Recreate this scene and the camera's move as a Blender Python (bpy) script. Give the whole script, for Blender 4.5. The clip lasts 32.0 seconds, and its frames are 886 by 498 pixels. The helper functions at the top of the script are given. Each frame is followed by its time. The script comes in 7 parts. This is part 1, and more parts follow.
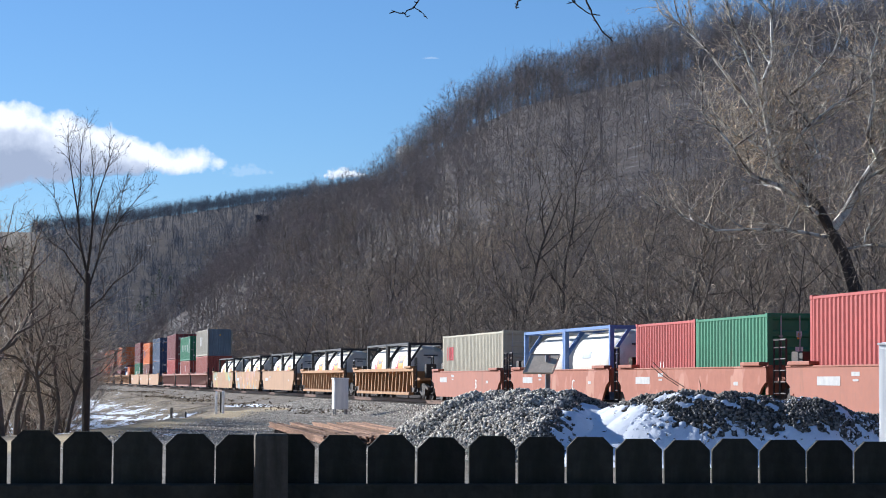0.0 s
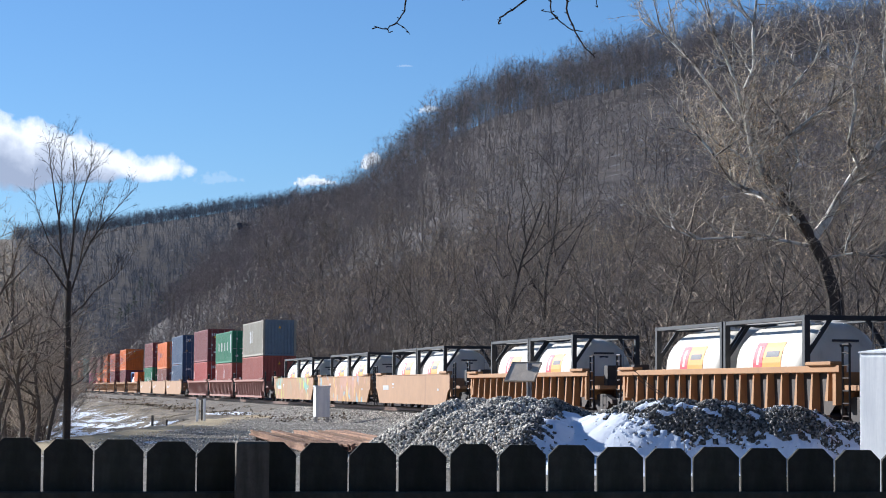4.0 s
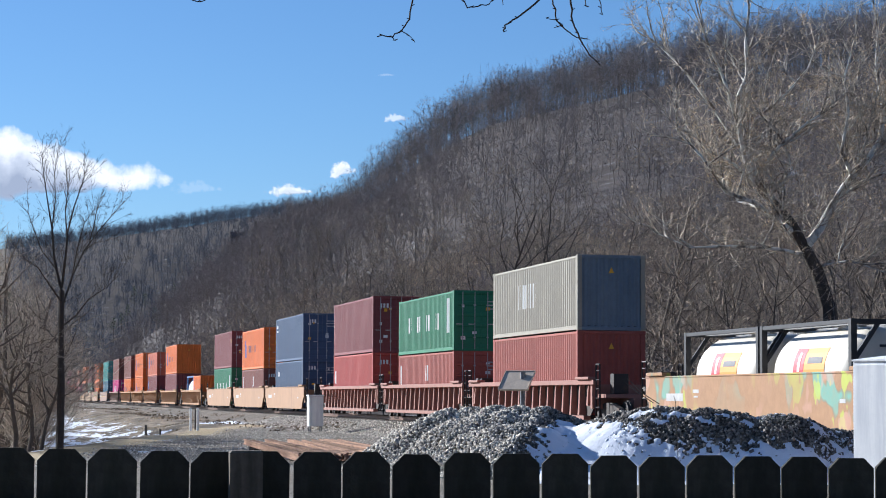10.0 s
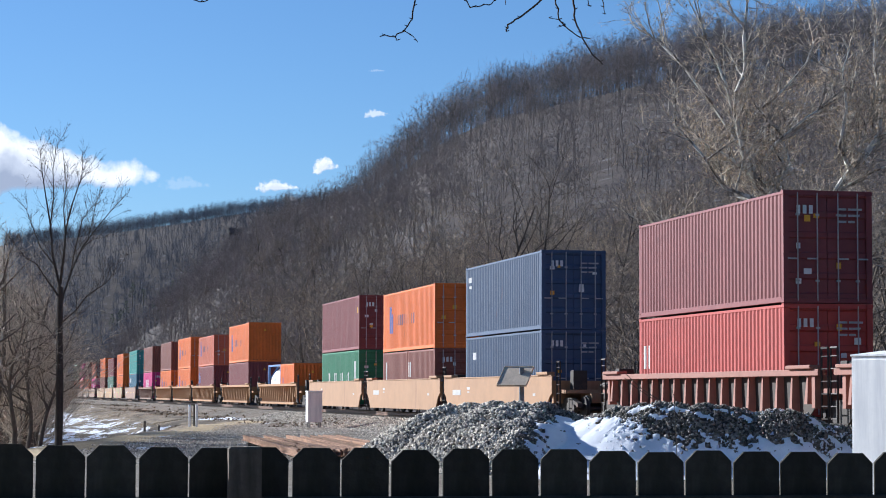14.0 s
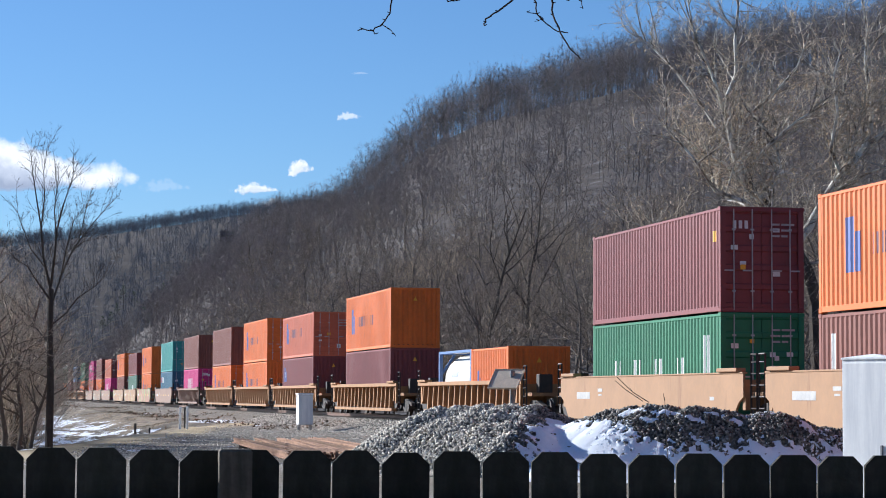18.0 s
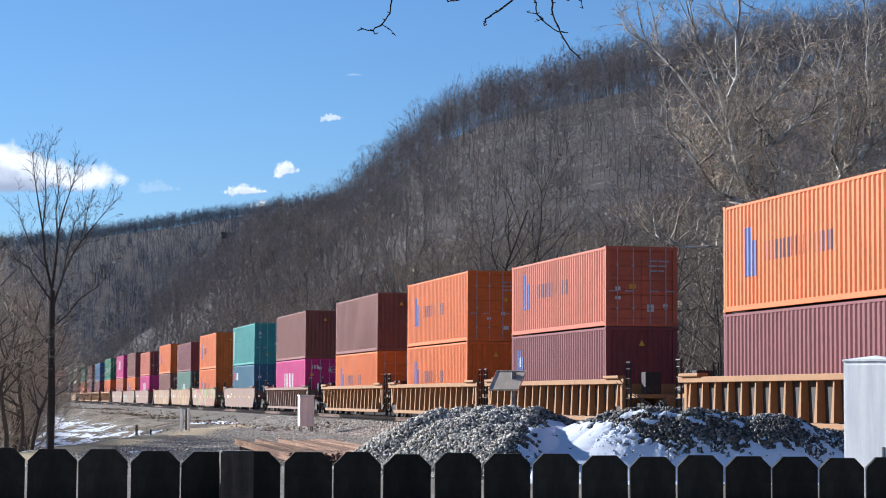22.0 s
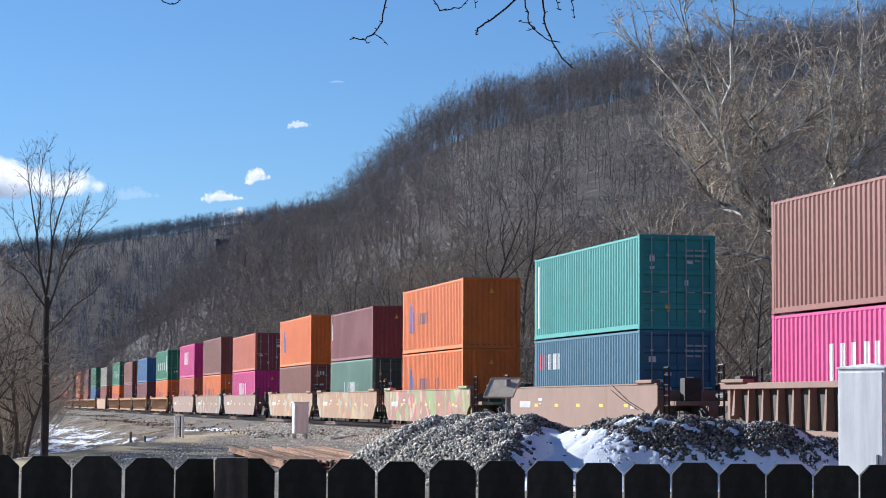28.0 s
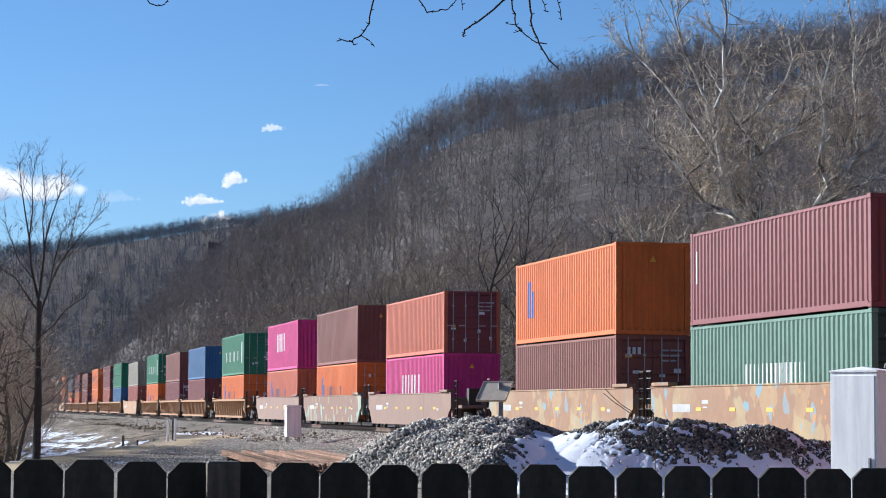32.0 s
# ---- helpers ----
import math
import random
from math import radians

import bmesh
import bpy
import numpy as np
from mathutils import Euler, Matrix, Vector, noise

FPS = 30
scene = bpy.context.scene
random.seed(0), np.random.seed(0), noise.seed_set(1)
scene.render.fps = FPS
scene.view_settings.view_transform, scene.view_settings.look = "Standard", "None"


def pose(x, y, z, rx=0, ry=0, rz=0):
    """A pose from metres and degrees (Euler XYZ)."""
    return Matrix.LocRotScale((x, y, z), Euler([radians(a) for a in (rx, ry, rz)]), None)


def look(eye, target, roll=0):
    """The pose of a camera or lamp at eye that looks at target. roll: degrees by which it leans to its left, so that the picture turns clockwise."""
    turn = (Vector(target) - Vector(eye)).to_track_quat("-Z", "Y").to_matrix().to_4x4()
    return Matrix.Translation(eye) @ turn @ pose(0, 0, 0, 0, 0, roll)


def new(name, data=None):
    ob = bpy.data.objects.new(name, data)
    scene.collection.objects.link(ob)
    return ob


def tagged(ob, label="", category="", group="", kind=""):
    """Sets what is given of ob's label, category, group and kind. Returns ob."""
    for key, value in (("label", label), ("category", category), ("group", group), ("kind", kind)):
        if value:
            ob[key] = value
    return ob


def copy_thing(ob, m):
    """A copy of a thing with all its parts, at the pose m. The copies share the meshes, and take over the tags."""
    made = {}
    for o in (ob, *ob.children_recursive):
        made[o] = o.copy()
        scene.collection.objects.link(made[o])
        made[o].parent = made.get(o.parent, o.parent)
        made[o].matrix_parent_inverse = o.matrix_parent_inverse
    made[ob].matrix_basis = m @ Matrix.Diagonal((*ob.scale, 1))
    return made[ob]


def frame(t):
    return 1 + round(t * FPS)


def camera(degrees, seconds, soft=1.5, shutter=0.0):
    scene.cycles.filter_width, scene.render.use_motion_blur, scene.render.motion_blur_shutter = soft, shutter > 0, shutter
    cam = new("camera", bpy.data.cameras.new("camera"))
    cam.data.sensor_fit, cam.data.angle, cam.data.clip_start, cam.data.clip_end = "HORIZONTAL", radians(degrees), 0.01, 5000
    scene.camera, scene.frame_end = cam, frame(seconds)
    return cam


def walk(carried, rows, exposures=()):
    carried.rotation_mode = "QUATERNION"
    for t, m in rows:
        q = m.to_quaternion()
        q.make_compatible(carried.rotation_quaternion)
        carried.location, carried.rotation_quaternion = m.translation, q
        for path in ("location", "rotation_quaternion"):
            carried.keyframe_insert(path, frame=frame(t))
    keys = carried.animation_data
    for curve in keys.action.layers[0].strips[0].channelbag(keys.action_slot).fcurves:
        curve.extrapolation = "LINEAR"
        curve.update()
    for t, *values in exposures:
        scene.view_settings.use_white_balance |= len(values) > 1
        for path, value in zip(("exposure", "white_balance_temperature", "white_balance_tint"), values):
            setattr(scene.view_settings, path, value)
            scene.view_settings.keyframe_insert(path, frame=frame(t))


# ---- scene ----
# Eye height and the straight railway track: its bearing and how the train runs along it.
EYE = 1.92
RAIL = 1.0
BEARING = 0.21667          # radians the track runs left of straight ahead
NEAR_FACE = 20.298        # metres from the eye across to the containers' near face
MIDDLE = NEAR_FACE + 1.219
SX, CX = math.sin(BEARING), math.cos(BEARING)


def aim(yaw, pitch, roll):
    a, b = radians(yaw), radians(pitch)
    return look((0, 0, EYE), (-math.sin(a) * math.cos(b), math.cos(a) * math.cos(b), EYE + math.sin(b)), roll)


cam = camera(23.101, 32.0, soft=1.0)
walk(cam, [
    (0.0, aim(0.759, 3.489, 0.34)), (0.5, aim(0.667, 3.530, 0.33)), (1.0, aim(0.521, 3.572, 0.28)),
    (1.5, aim(0.457, 3.622, 0.30)), (2.0, aim(0.397, 3.653, 0.37)), (2.5, aim(0.375, 3.690, 0.36)),
    (3.0, aim(0.306, 3.681, 0.34)), (3.5, aim(0.288, 3.689, 0.38)), (5.5, aim(0.265, 3.775, 0.42)),
    (6.0, aim(0.196, 3.818, 0.36)), (6.5, aim(0.187, 3.841, 0.31)), (7.0, aim(0.155, 3.841, 0.32)),
    (7.5, aim(0.188, 3.847, 0.27)), (8.0, aim(0.201, 3.847, 0.28)), (8.5, aim(0.151, 3.860, 0.27)),
    (9.0, aim(0.164, 3.851, 0.32)), (9.5, aim(0.160, 3.893, 0.25)), (10.0, aim(0.100, 3.938, 0.29)),
    (10.5, aim(0.124, 3.956, 0.30)), (11.0, aim(0.124, 3.913, 0.39)), (11.5, aim(0.077, 3.887, 0.33)),
    (12.0, aim(0.069, 3.824, 0.25)), (12.5, aim(0.000, 3.801, 0.24)), (13.0, aim(0.000, 3.824, 0.25)),
    (13.5, aim(0.046, 3.824, 0.25)), (14.0, aim(0.060, 3.825, 0.19)), (14.5, aim(0.022, 3.824, 0.25)),
    (16.5, aim(-0.128, 3.871, 0.16)), (17.0, aim(-0.202, 3.894, 0.21)), (17.5, aim(-0.183, 3.898, 0.22)),
    (18.0, aim(-0.179, 3.897, 0.26)), (18.5, aim(-0.137, 3.916, 0.24)), (19.0, aim(-0.160, 3.938, 0.24)),
    (19.5, aim(-0.202, 3.938, 0.27)), (20.0, aim(-0.160, 3.938, 0.24)), (20.5, aim(-0.133, 3.915, 0.27)),
    (21.0, aim(-0.137, 3.938, 0.24)), (21.5, aim(-0.137, 3.938, 0.24)), (22.0, aim(-0.142, 3.938, 0.28)),
    (22.5, aim(-0.160, 3.919, 0.30)), (23.0, aim(-0.202, 3.915, 0.27)), (23.5, aim(-0.206, 3.919, 0.30)),
    (24.0, aim(-0.275, 3.965, 0.30)), (24.5, aim(-0.297, 3.965, 0.30)), (25.0, aim(-0.353, 3.960, 0.32)),
    (25.5, aim(-0.334, 3.973, 0.37)), (27.5, aim(-0.339, 4.120, 0.37)), (28.0, aim(-0.284, 4.129, 0.33)),
    (28.5, aim(-0.220, 4.124, 0.35)), (29.0, aim(-0.216, 4.128, 0.39)), (29.5, aim(-0.242, 4.144, 0.30)),
    (30.0, aim(-0.266, 4.156, 0.37)), (30.5, aim(-0.380, 4.175, 0.35)), (31.0, aim(-0.499, 4.180, 0.34)),
    (31.5, aim(-0.526, 4.194, 0.30)), (32.0, aim(-0.481, 4.221, 0.32)),
], exposures=[(0, 0.9, 5800, 10), (32, 0.9, 5800, 10)])


def run(t):
    """Metres the train has gone along the track at t seconds."""
    ahead = float(np.interp(t, (13, 13.5, 14, 14.5, 17, 18), (0, 0.12, 0.5, 0.45, 0.2, 0)))
    return ((8.699885e-05 * t + 1.723417e-02) * t + 13.85510) * t + -183.453 + ahead


def along(w, lat, z=0.0):
    """A place w metres along the track and lat metres across from the eye's line."""
    return Vector((-w * SX + lat * CX, w * CX + lat * SX, z))


# ---- sky and sun ----
SUN_EL, SUN_AZ = radians(22.5), radians(-52)      # azimuth from straight ahead, to the right positive
world = bpy.data.worlds.new("sky")
scene.world = world
world.use_nodes = True
wn = world.node_tree
sky = wn.nodes.new("ShaderNodeTexSky")
sky.sky_type, sky.sun_disc, sky.sun_elevation, sky.sun_rotation = "NISHITA", False, SUN_EL, SUN_AZ
sky.air_density, sky.dust_density, sky.ozone_density, sky.altitude = 1.0, 0.1, 6.0, 600
wn.links.new(sky.outputs[0], wn.nodes["Background"].inputs[0])
wn.nodes["Background"].inputs[1].default_value = 0.057
sun = new("sun", bpy.data.lights.new("sun", "SUN"))
sun.data.energy, sun.data.angle, sun.data.color = 4.7, radians(0.53), (1.0, 0.955, 0.88)
sun.matrix_world = look((0, 0, 0), (-math.sin(SUN_AZ) * math.cos(SUN_EL), -math.cos(SUN_AZ) * math.cos(SUN_EL), -math.sin(SUN_EL)))
sun.location = (-60, 20, 80)


# ---- materials ----
def ramp(nt, fac, stops):
    n = nt.nodes.new("ShaderNodeValToRGB")
    n.color_ramp.elements[0].position, n.color_ramp.elements[0].color = stops[0][0], (*stops[0][1], 1)
    n.color_ramp.elements[1].position, n.color_ramp.elements[1].color = stops[-1][0], (*stops[-1][1], 1)
    for p, c in stops[1:-1]:
        n.color_ramp.elements.new(p).color = (*c, 1)
    nt.links.new(fac, n.inputs[0])
    return n.outputs[0]


def noise_tex(nt, scale, detail=4.0, rough=0.6, vec=None, stretch=None):
    co = nt.nodes.new("ShaderNodeTexCoord").outputs["Object"] if vec is None else vec
    if stretch:
        m = nt.nodes.new("ShaderNodeMapping")
        m.inputs["Scale"].default_value = stretch
        nt.links.new(co, m.inputs[0])
        co = m.outputs[0]
    n = nt.nodes.new("ShaderNodeTexNoise")
    n.inputs["Scale"].default_value, n.inputs["Detail"].default_value, n.inputs["Roughness"].default_value = scale, detail, rough
    nt.links.new(co, n.inputs["Vector"])
    return n.outputs[0]


def mixc(nt, fac, a, b, mode="MIX"):
    n = nt.nodes.new("ShaderNodeMix")
    n.data_type, n.blend_type = "RGBA", mode
    for sock, v in ((n.inputs[0], fac), (n.inputs[6], a), (n.inputs[7], b)):
        if isinstance(v, bpy.types.NodeSocket):
            nt.links.new(v, sock)
        elif isinstance(v, (int, float)):
            sock.default_value = v
        else:
            sock.default_value = (*v, 1)
    return n.outputs[2]


def maths(nt, op, a, b=0.0, clamp=False):
    n = nt.nodes.new("ShaderNodeMath")
    n.operation, n.use_clamp = op, clamp
    for sock, v in zip(n.inputs, (a, b)):
        if isinstance(v, bpy.types.NodeSocket):
            nt.links.new(v, sock)
        else:
            sock.default_value = v
    return n.outputs[0]


def shader(name):
    m = bpy.data.materials.new(name)
    m.use_nodes = True
    return m, m.node_tree, m.node_tree.nodes["Principled BSDF"]


def bump(nt, bsdf, height, strength, dist=0.02):
    n = nt.nodes.new("ShaderNodeBump")
    n.inputs["Strength"].default_value, n.inputs["Distance"].default_value = strength, dist
    nt.links.new(height, n.inputs["Height"])
    nt.links.new(n.outputs[0], bsdf.inputs["Normal"])


def surface(name, base, rough=0.6, metal=0.0, var=0.25, scale=4.0, grime=None, grime_at=(0.55, 0.75), streak=None, relief=0.15, island=0.0, random=0.0, spec=0.5):
    """A worn surface: grain at two scales, and grime or rust in patches (streak: stretched along z)."""
    m, nt, b = shader(name)
    n1, n2 = noise_tex(nt, scale, 5), noise_tex(nt, scale * 7, 3)
    lo, hi = [c * (1 - var) for c in base], [min(1, c * (1 + var)) for c in base]
    col = ramp(nt, n1, [(0.3, lo), (0.7, hi)])
    col = mixc(nt, 0.35, col, ramp(nt, n2, [(0.35, lo), (0.65, hi)]))
    if grime:
        g = noise_tex(nt, streak[0], 5, 0.65, stretch=(1, 1, streak[1])) if streak else noise_tex(nt, scale * 0.6, 6, 0.7)
        col = mixc(nt, ramp(nt, g, [(grime_at[0], (0, 0, 0)), (grime_at[1], (1, 1, 1))]), col, grime)
    if island or random:
        src = nt.nodes.new("ShaderNodeNewGeometry").outputs["Random Per Island"] if island else nt.nodes.new("ShaderNodeObjectInfo").outputs["Random"]
        k = island or random
        h = nt.nodes.new("ShaderNodeHueSaturation")
        nt.links.new(maths(nt, "ADD", maths(nt, "MULTIPLY", src, 2 * k), 1 - k), h.inputs["Value"])
        nt.links.new(col, h.inputs["Color"])
        col = h.outputs[0]
    nt.links.new(col, b.inputs["Base Color"])
    nt.links.new(maths(nt, "ADD", maths(nt, "MULTIPLY", n2, 0.3), rough - 0.15, True), b.inputs["Roughness"])
    b.inputs["Metallic"].default_value = metal
    b.inputs["Specular IOR Level"].default_value = spec
    if relief:
        bump(nt, b, n2, relief)
    return m


PAINT = {}


def paint(name, base, rough=0.52, rust=(0.16, 0.07, 0.04), at=(0.66, 0.8)):
    """Sun-bleached container or wagon paint with rust runs."""
    if name not in PAINT:
        PAINT[name] = surface(name + "_paint", base, rough, 0, 0.14, 1.1, rust, at, (2.2, 0.16), 0.05, spec=0.38)
    return PAINT[name]


for nm, c in {"red": (0.50, 0.075, 0.06), "maroon": (0.29, 0.068, 0.07), "brown": (0.31, 0.10, 0.07), "brick": (0.47, 0.115, 0.08), "orange": (0.86, 0.195, 0.027),
              "rust_orange": (0.66, 0.165, 0.08), "green": (0.03, 0.25, 0.12), "deep_green": (0.03, 0.085, 0.075), "pale_green": (0.16, 0.30, 0.22), "teal": (0.06, 0.36, 0.32),
              "navy": (0.07, 0.12, 0.22), "blue": (0.05, 0.18, 0.38), "sea_blue": (0.06, 0.20, 0.30), "grey": (0.45, 0.405, 0.315), "slate": (0.22, 0.28, 0.33), "pink": (0.70, 0.04, 0.24), "beige": (0.62, 0.56, 0.42)}.items():
    paint(nm, [v * (0.84 if "orange" in nm or nm in ("pink", "red", "teal") else 0.74) for v in c])
for nm, c in {"wagon_tan": (0.36, 0.205, 0.108), "wagon_red": (0.33, 0.12, 0.075), "wagon_maroon": (0.32, 0.15, 0.115), "wagon_dust": (0.245, 0.15, 0.108), "wagon_ochre": (0.37, 0.19, 0.08)}.items():
    paint(nm, c, 0.75, (0.20, 0.10, 0.06), (0.58, 0.78))


def graffiti(name, base, cols, seed):
    """Wagon paint sprayed over with strokes and blots: cols is (colour, share, size, strength)."""
    m, nt, b = shader(name)
    co = nt.nodes.new("ShaderNodeTexCoord").outputs["Object"]
    mp = nt.nodes.new("ShaderNodeMapping")
    mp.inputs["Location"].default_value = (seed * 3.1, seed * 7.7, seed)
    nt.links.new(co, mp.inputs[0])
    wear = noise_tex(nt, 3.0, 5, 0.7, mp.outputs[0])
    col = ramp(nt, wear, [(0.3, [c * 0.8 for c in base]), (0.7, [min(1, c * 1.15) for c in base])])
    where = ramp(nt, noise_tex(nt, 0.22, 2, 0.5, mp.outputs[0]), [(0.38, (0.1,) * 3), (0.5, (1.0,) * 3)])
    for i, (c, share, size, strength) in enumerate(cols):
        mp2 = nt.nodes.new("ShaderNodeMapping")
        mp2.inputs["Location"].default_value = (seed + i * 11.3, seed * 2 + i * 5.9, i * 3.3)
        mp2.inputs["Scale"].default_value = (1, 0.75, 0.6)
        mp2.inputs["Rotation"].default_value = (0.45 - 0.3 * i, 0, 0)
        nt.links.new(co, mp2.inputs[0])
        n = noise_tex(nt, 1.0 / size, 2, 0.45, mp2.outputs[0])
        col = mixc(nt, maths(nt, "MULTIPLY", where, ramp(nt, n, [(0.62 - 0.3 * share, (0, 0, 0)), (0.65 - 0.3 * share, (strength,) * 3)])), col, c)
        # a darker outline round the broad strokes
        if size > 0.7:
            edge = ramp(nt, n, [(0.615 - 0.3 * share, (0, 0, 0)), (0.63 - 0.3 * share, (0.45 * strength,) * 3), (0.65 - 0.3 * share, (0, 0, 0))])
            col = mixc(nt, maths(nt, "MULTIPLY", where, edge), col, [v * 0.3 for v in c])
    # dust over all of it
    col = mixc(nt, ramp(nt, noise_tex(nt, 0.7, 6, 0.7, mp.outputs[0]), [(0.35, (0.15,) * 3), (0.7, (0.6,) * 3)]), col, base)
    nt.links.new(col, b.inputs["Base Color"])
    b.inputs["Roughness"].default_value = 0.7
    b.inputs["Specular IOR Level"].default_value = 0.22
    return m


GRAF = {
    "tan_a": graffiti("sprayed_tan_green", (0.36, 0.205, 0.108), [((0.05, 0.45, 0.40), 0.15, 0.9, 0.8), ((0.45, 0.60, 0.08), 0.1, 0.5, 0.8), ((0.6, 0.35, 0.30), 0.2, 0.6, 0.5)], 3),
    "tan_b": graffiti("sprayed_tan_blue", (0.36, 0.205, 0.108), [((0.10, 0.45, 0.60), 0.1, 0.6, 0.8), ((0.75, 0.45, 0.10), 0.1, 0.5, 0.7), ((0.55, 0.30, 0.28), 0.2, 0.8, 0.5)], 8),
    "dust_a": graffiti("sprayed_dust_green", (0.31, 0.165, 0.12), [((0.20, 0.40, 0.14), 0.45, 1.1, 0.85), ((0.62, 0.16, 0.18), 0.1, 0.9, 0.75), ((0.62, 0.52, 0.42), 0.1, 0.5, 0.6)], 5),
    "dust_b": graffiti("sprayed_dust_yellow", (0.32, 0.185, 0.11), [((0.48, 0.44, 0.24), 0.36, 0.95, 0.6), ((0.55, 0.40, 0.20), 0.2, 0.5, 0.5), ((0.15, 0.42, 0.55), 0.03, 0.55, 0.9), ((0.75, 0.32, 0.04), -0.12, 0.35, 0.9)], 6),
    "dust_c": graffiti("sprayed_dust_pale", (0.245, 0.15, 0.108), [((0.30, 0.52, 0.48), 0.08, 0.9, 0.8), ((0.50, 0.50, 0.30), 0.1, 0.6, 0.5)], 9),
    "red_a": graffiti("sprayed_red", (0.33, 0.12, 0.075), [((0.60, 0.38, 0.28), 0.15, 0.8, 0.5), ((0.50, 0.24, 0.18), 0.2, 0.6, 0.5)], 2),
}
WHITE = surface("white_lettering", (0.75, 0.75, 0.73), 0.6, var=0.12, relief=0)
FAINTMARK = surface("worn_stencil", (0.42, 0.41, 0.40), 0.6, var=0.25, relief=0)
WORDMARK = surface("faded_lettering", (0.17, 0.085, 0.12), 0.6, var=0.2, relief=0)
BLUEMARK = surface("blue_lettering", (0.08, 0.13, 0.38), 0.6, var=0.12, relief=0)
REDMARK = surface("red_lettering", (0.62, 0.03, 0.05), 0.6, var=0.1, relief=0)
YELLOW = surface("yellow_lettering", (0.80, 0.42, 0.03), 0.6, var=0.1, relief=0)
DARKMARK = surface("dark_lettering", (0.03, 0.03, 0.04), 0.6, var=0.1, relief=0)
AMBER = surface("amber_emblem", (0.66, 0.27, 0.02), 0.6, var=0.1, relief=0)
TANKWHITE = surface("tank_white", (0.68, 0.63, 0.54), 0.5, var=0.06, scale=1.5, grime=(0.42, 0.38, 0.30), grime_at=(0.58, 0.82), streak=(2, 0.2), relief=0.02, spec=0.25)
BLACKSTEEL = surface("black_steel", (0.03, 0.03, 0.032), 0.55, 0.3, relief=0.05)
BLUESTEEL = surface("blue_steel", (0.10, 0.19, 0.42), 0.5, relief=0.05)
STEEL = surface("worn_steel", (0.30, 0.29, 0.28), 0.4, 0.8, relief=0.05)
RUNGEAR = surface("greasy_iron", (0.045, 0.038, 0.034), 0.65, 0.4, grime=(0.10, 0.06, 0.04), relief=0.1)
# Sheet behind the ribs, near-black: shade of the recess put into its colour.
INNER = surface("shaded_inner_sheet", (0.05, 0.038, 0.03), 0.8, 0, 0.4, 3, (0.10, 0.06, 0.04), relief=0.2)
RUST = surface("rusty_rail", (0.29, 0.17, 0.11), 0.85, 0.0, 0.4, 3, (0.07, 0.04, 0.028), relief=0.3, random=0.4, spec=0.2)
RAILTOP = surface("running_rail", (0.20, 0.12, 0.085), 0.45, 0.5, relief=0.1)
TIE = surface("weathered_tie", (0.09, 0.075, 0.062), 0.9, 0, 0.4, 8, relief=0.4, island=0.3)
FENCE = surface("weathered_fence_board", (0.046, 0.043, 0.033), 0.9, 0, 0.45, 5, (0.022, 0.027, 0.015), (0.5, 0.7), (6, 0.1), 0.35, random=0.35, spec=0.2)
POST = surface("weathered_fence_post", (0.13, 0.11, 0.085), 0.9, 0, 0.35, 6, (0.03, 0.03, 0.02), (0.55, 0.75), (6, 0.1), 0.4, spec=0.2)
CABINET = surface("galvanised_white", (0.90, 0.90, 0.89), 0.5, 0.0, 0.05, 3, (0.70, 0.71, 0.73), (0.42, 0.68), (5, 0.10), 0.05)
PANEL = surface("panel_back", (0.60, 0.50, 0.39), 0.75, 0.0, 0.2, 3, relief=0.05, spec=0.2)
POLE = surface("galvanised_pole", (0.22, 0.22, 0.23), 0.5, 0.5, relief=0.05)
# Damp stone, with the right heap's shade put into its darker base colour.
SHADESTONE = surface("shaded_damp_stone", (0.19, 0.172, 0.148), 0.7, 0, 0.3, 9, relief=0.2, island=0.9, spec=0.4)
STONE = surface("ballast_stone", (0.48, 0.435, 0.37), 0.85, 0, 0.2, 9, relief=0.2, island=0.75, spec=0.4)
BARK = surface("grey_brown_bark", (0.145, 0.115, 0.09), 0.9, 0, 0.3, 5, relief=0.4, spec=0.2)
DARKBARK = surface("dark_bark", (0.075, 0.06, 0.05), 0.9, 0, 0.3, 5, relief=0.4, spec=0.2)
TWIG = surface("brown_twigs", (0.325, 0.262, 0.2), 0.9, 0, 0.3, 3, relief=0, island=0.5, spec=0.2)
LIGHTTWIG = surface("pale_brown_twigs", (0.47, 0.395, 0.31), 0.9, 0, 0.3, 3, relief=0, island=0.5, spec=0.2)
GREYTWIG = surface("pale_grey_branches", (0.50, 0.46, 0.40), 0.9, 0, 0.3, 4, (0.13, 0.105, 0.085), (0.48, 0.6), relief=0, spec=0.2)
SLOPETRUNK = surface("slope_woods_trunks", (0.185, 0.155, 0.138), 0.9, 0, 0.3, 0.1, relief=0, spec=0.15)
FARTRUNK = surface("far_woods_trunks", (0.135, 0.115, 0.105), 0.9, 0, 0.3, 0.1, relief=0, spec=0.15)
FARTWIG = surface("far_woods_twigs", (0.245, 0.210, 0.198), 0.9, 0, 0.5, 0.09, relief=0, island=0.5, spec=0.15)
TANTWIG = surface("tan_woods_twigs", (0.40, 0.315, 0.225), 0.9, 0, 0.4, 0.12, relief=0, island=0.5, spec=0.15)
# Haze of distance put into colour: bluish, dimmed woods of the far hill.
HAZETRUNK = surface("hazy_woods_trunks", (0.115, 0.122, 0.145), 0.9, 0, 0.3, 0.1, relief=0, spec=0.1)
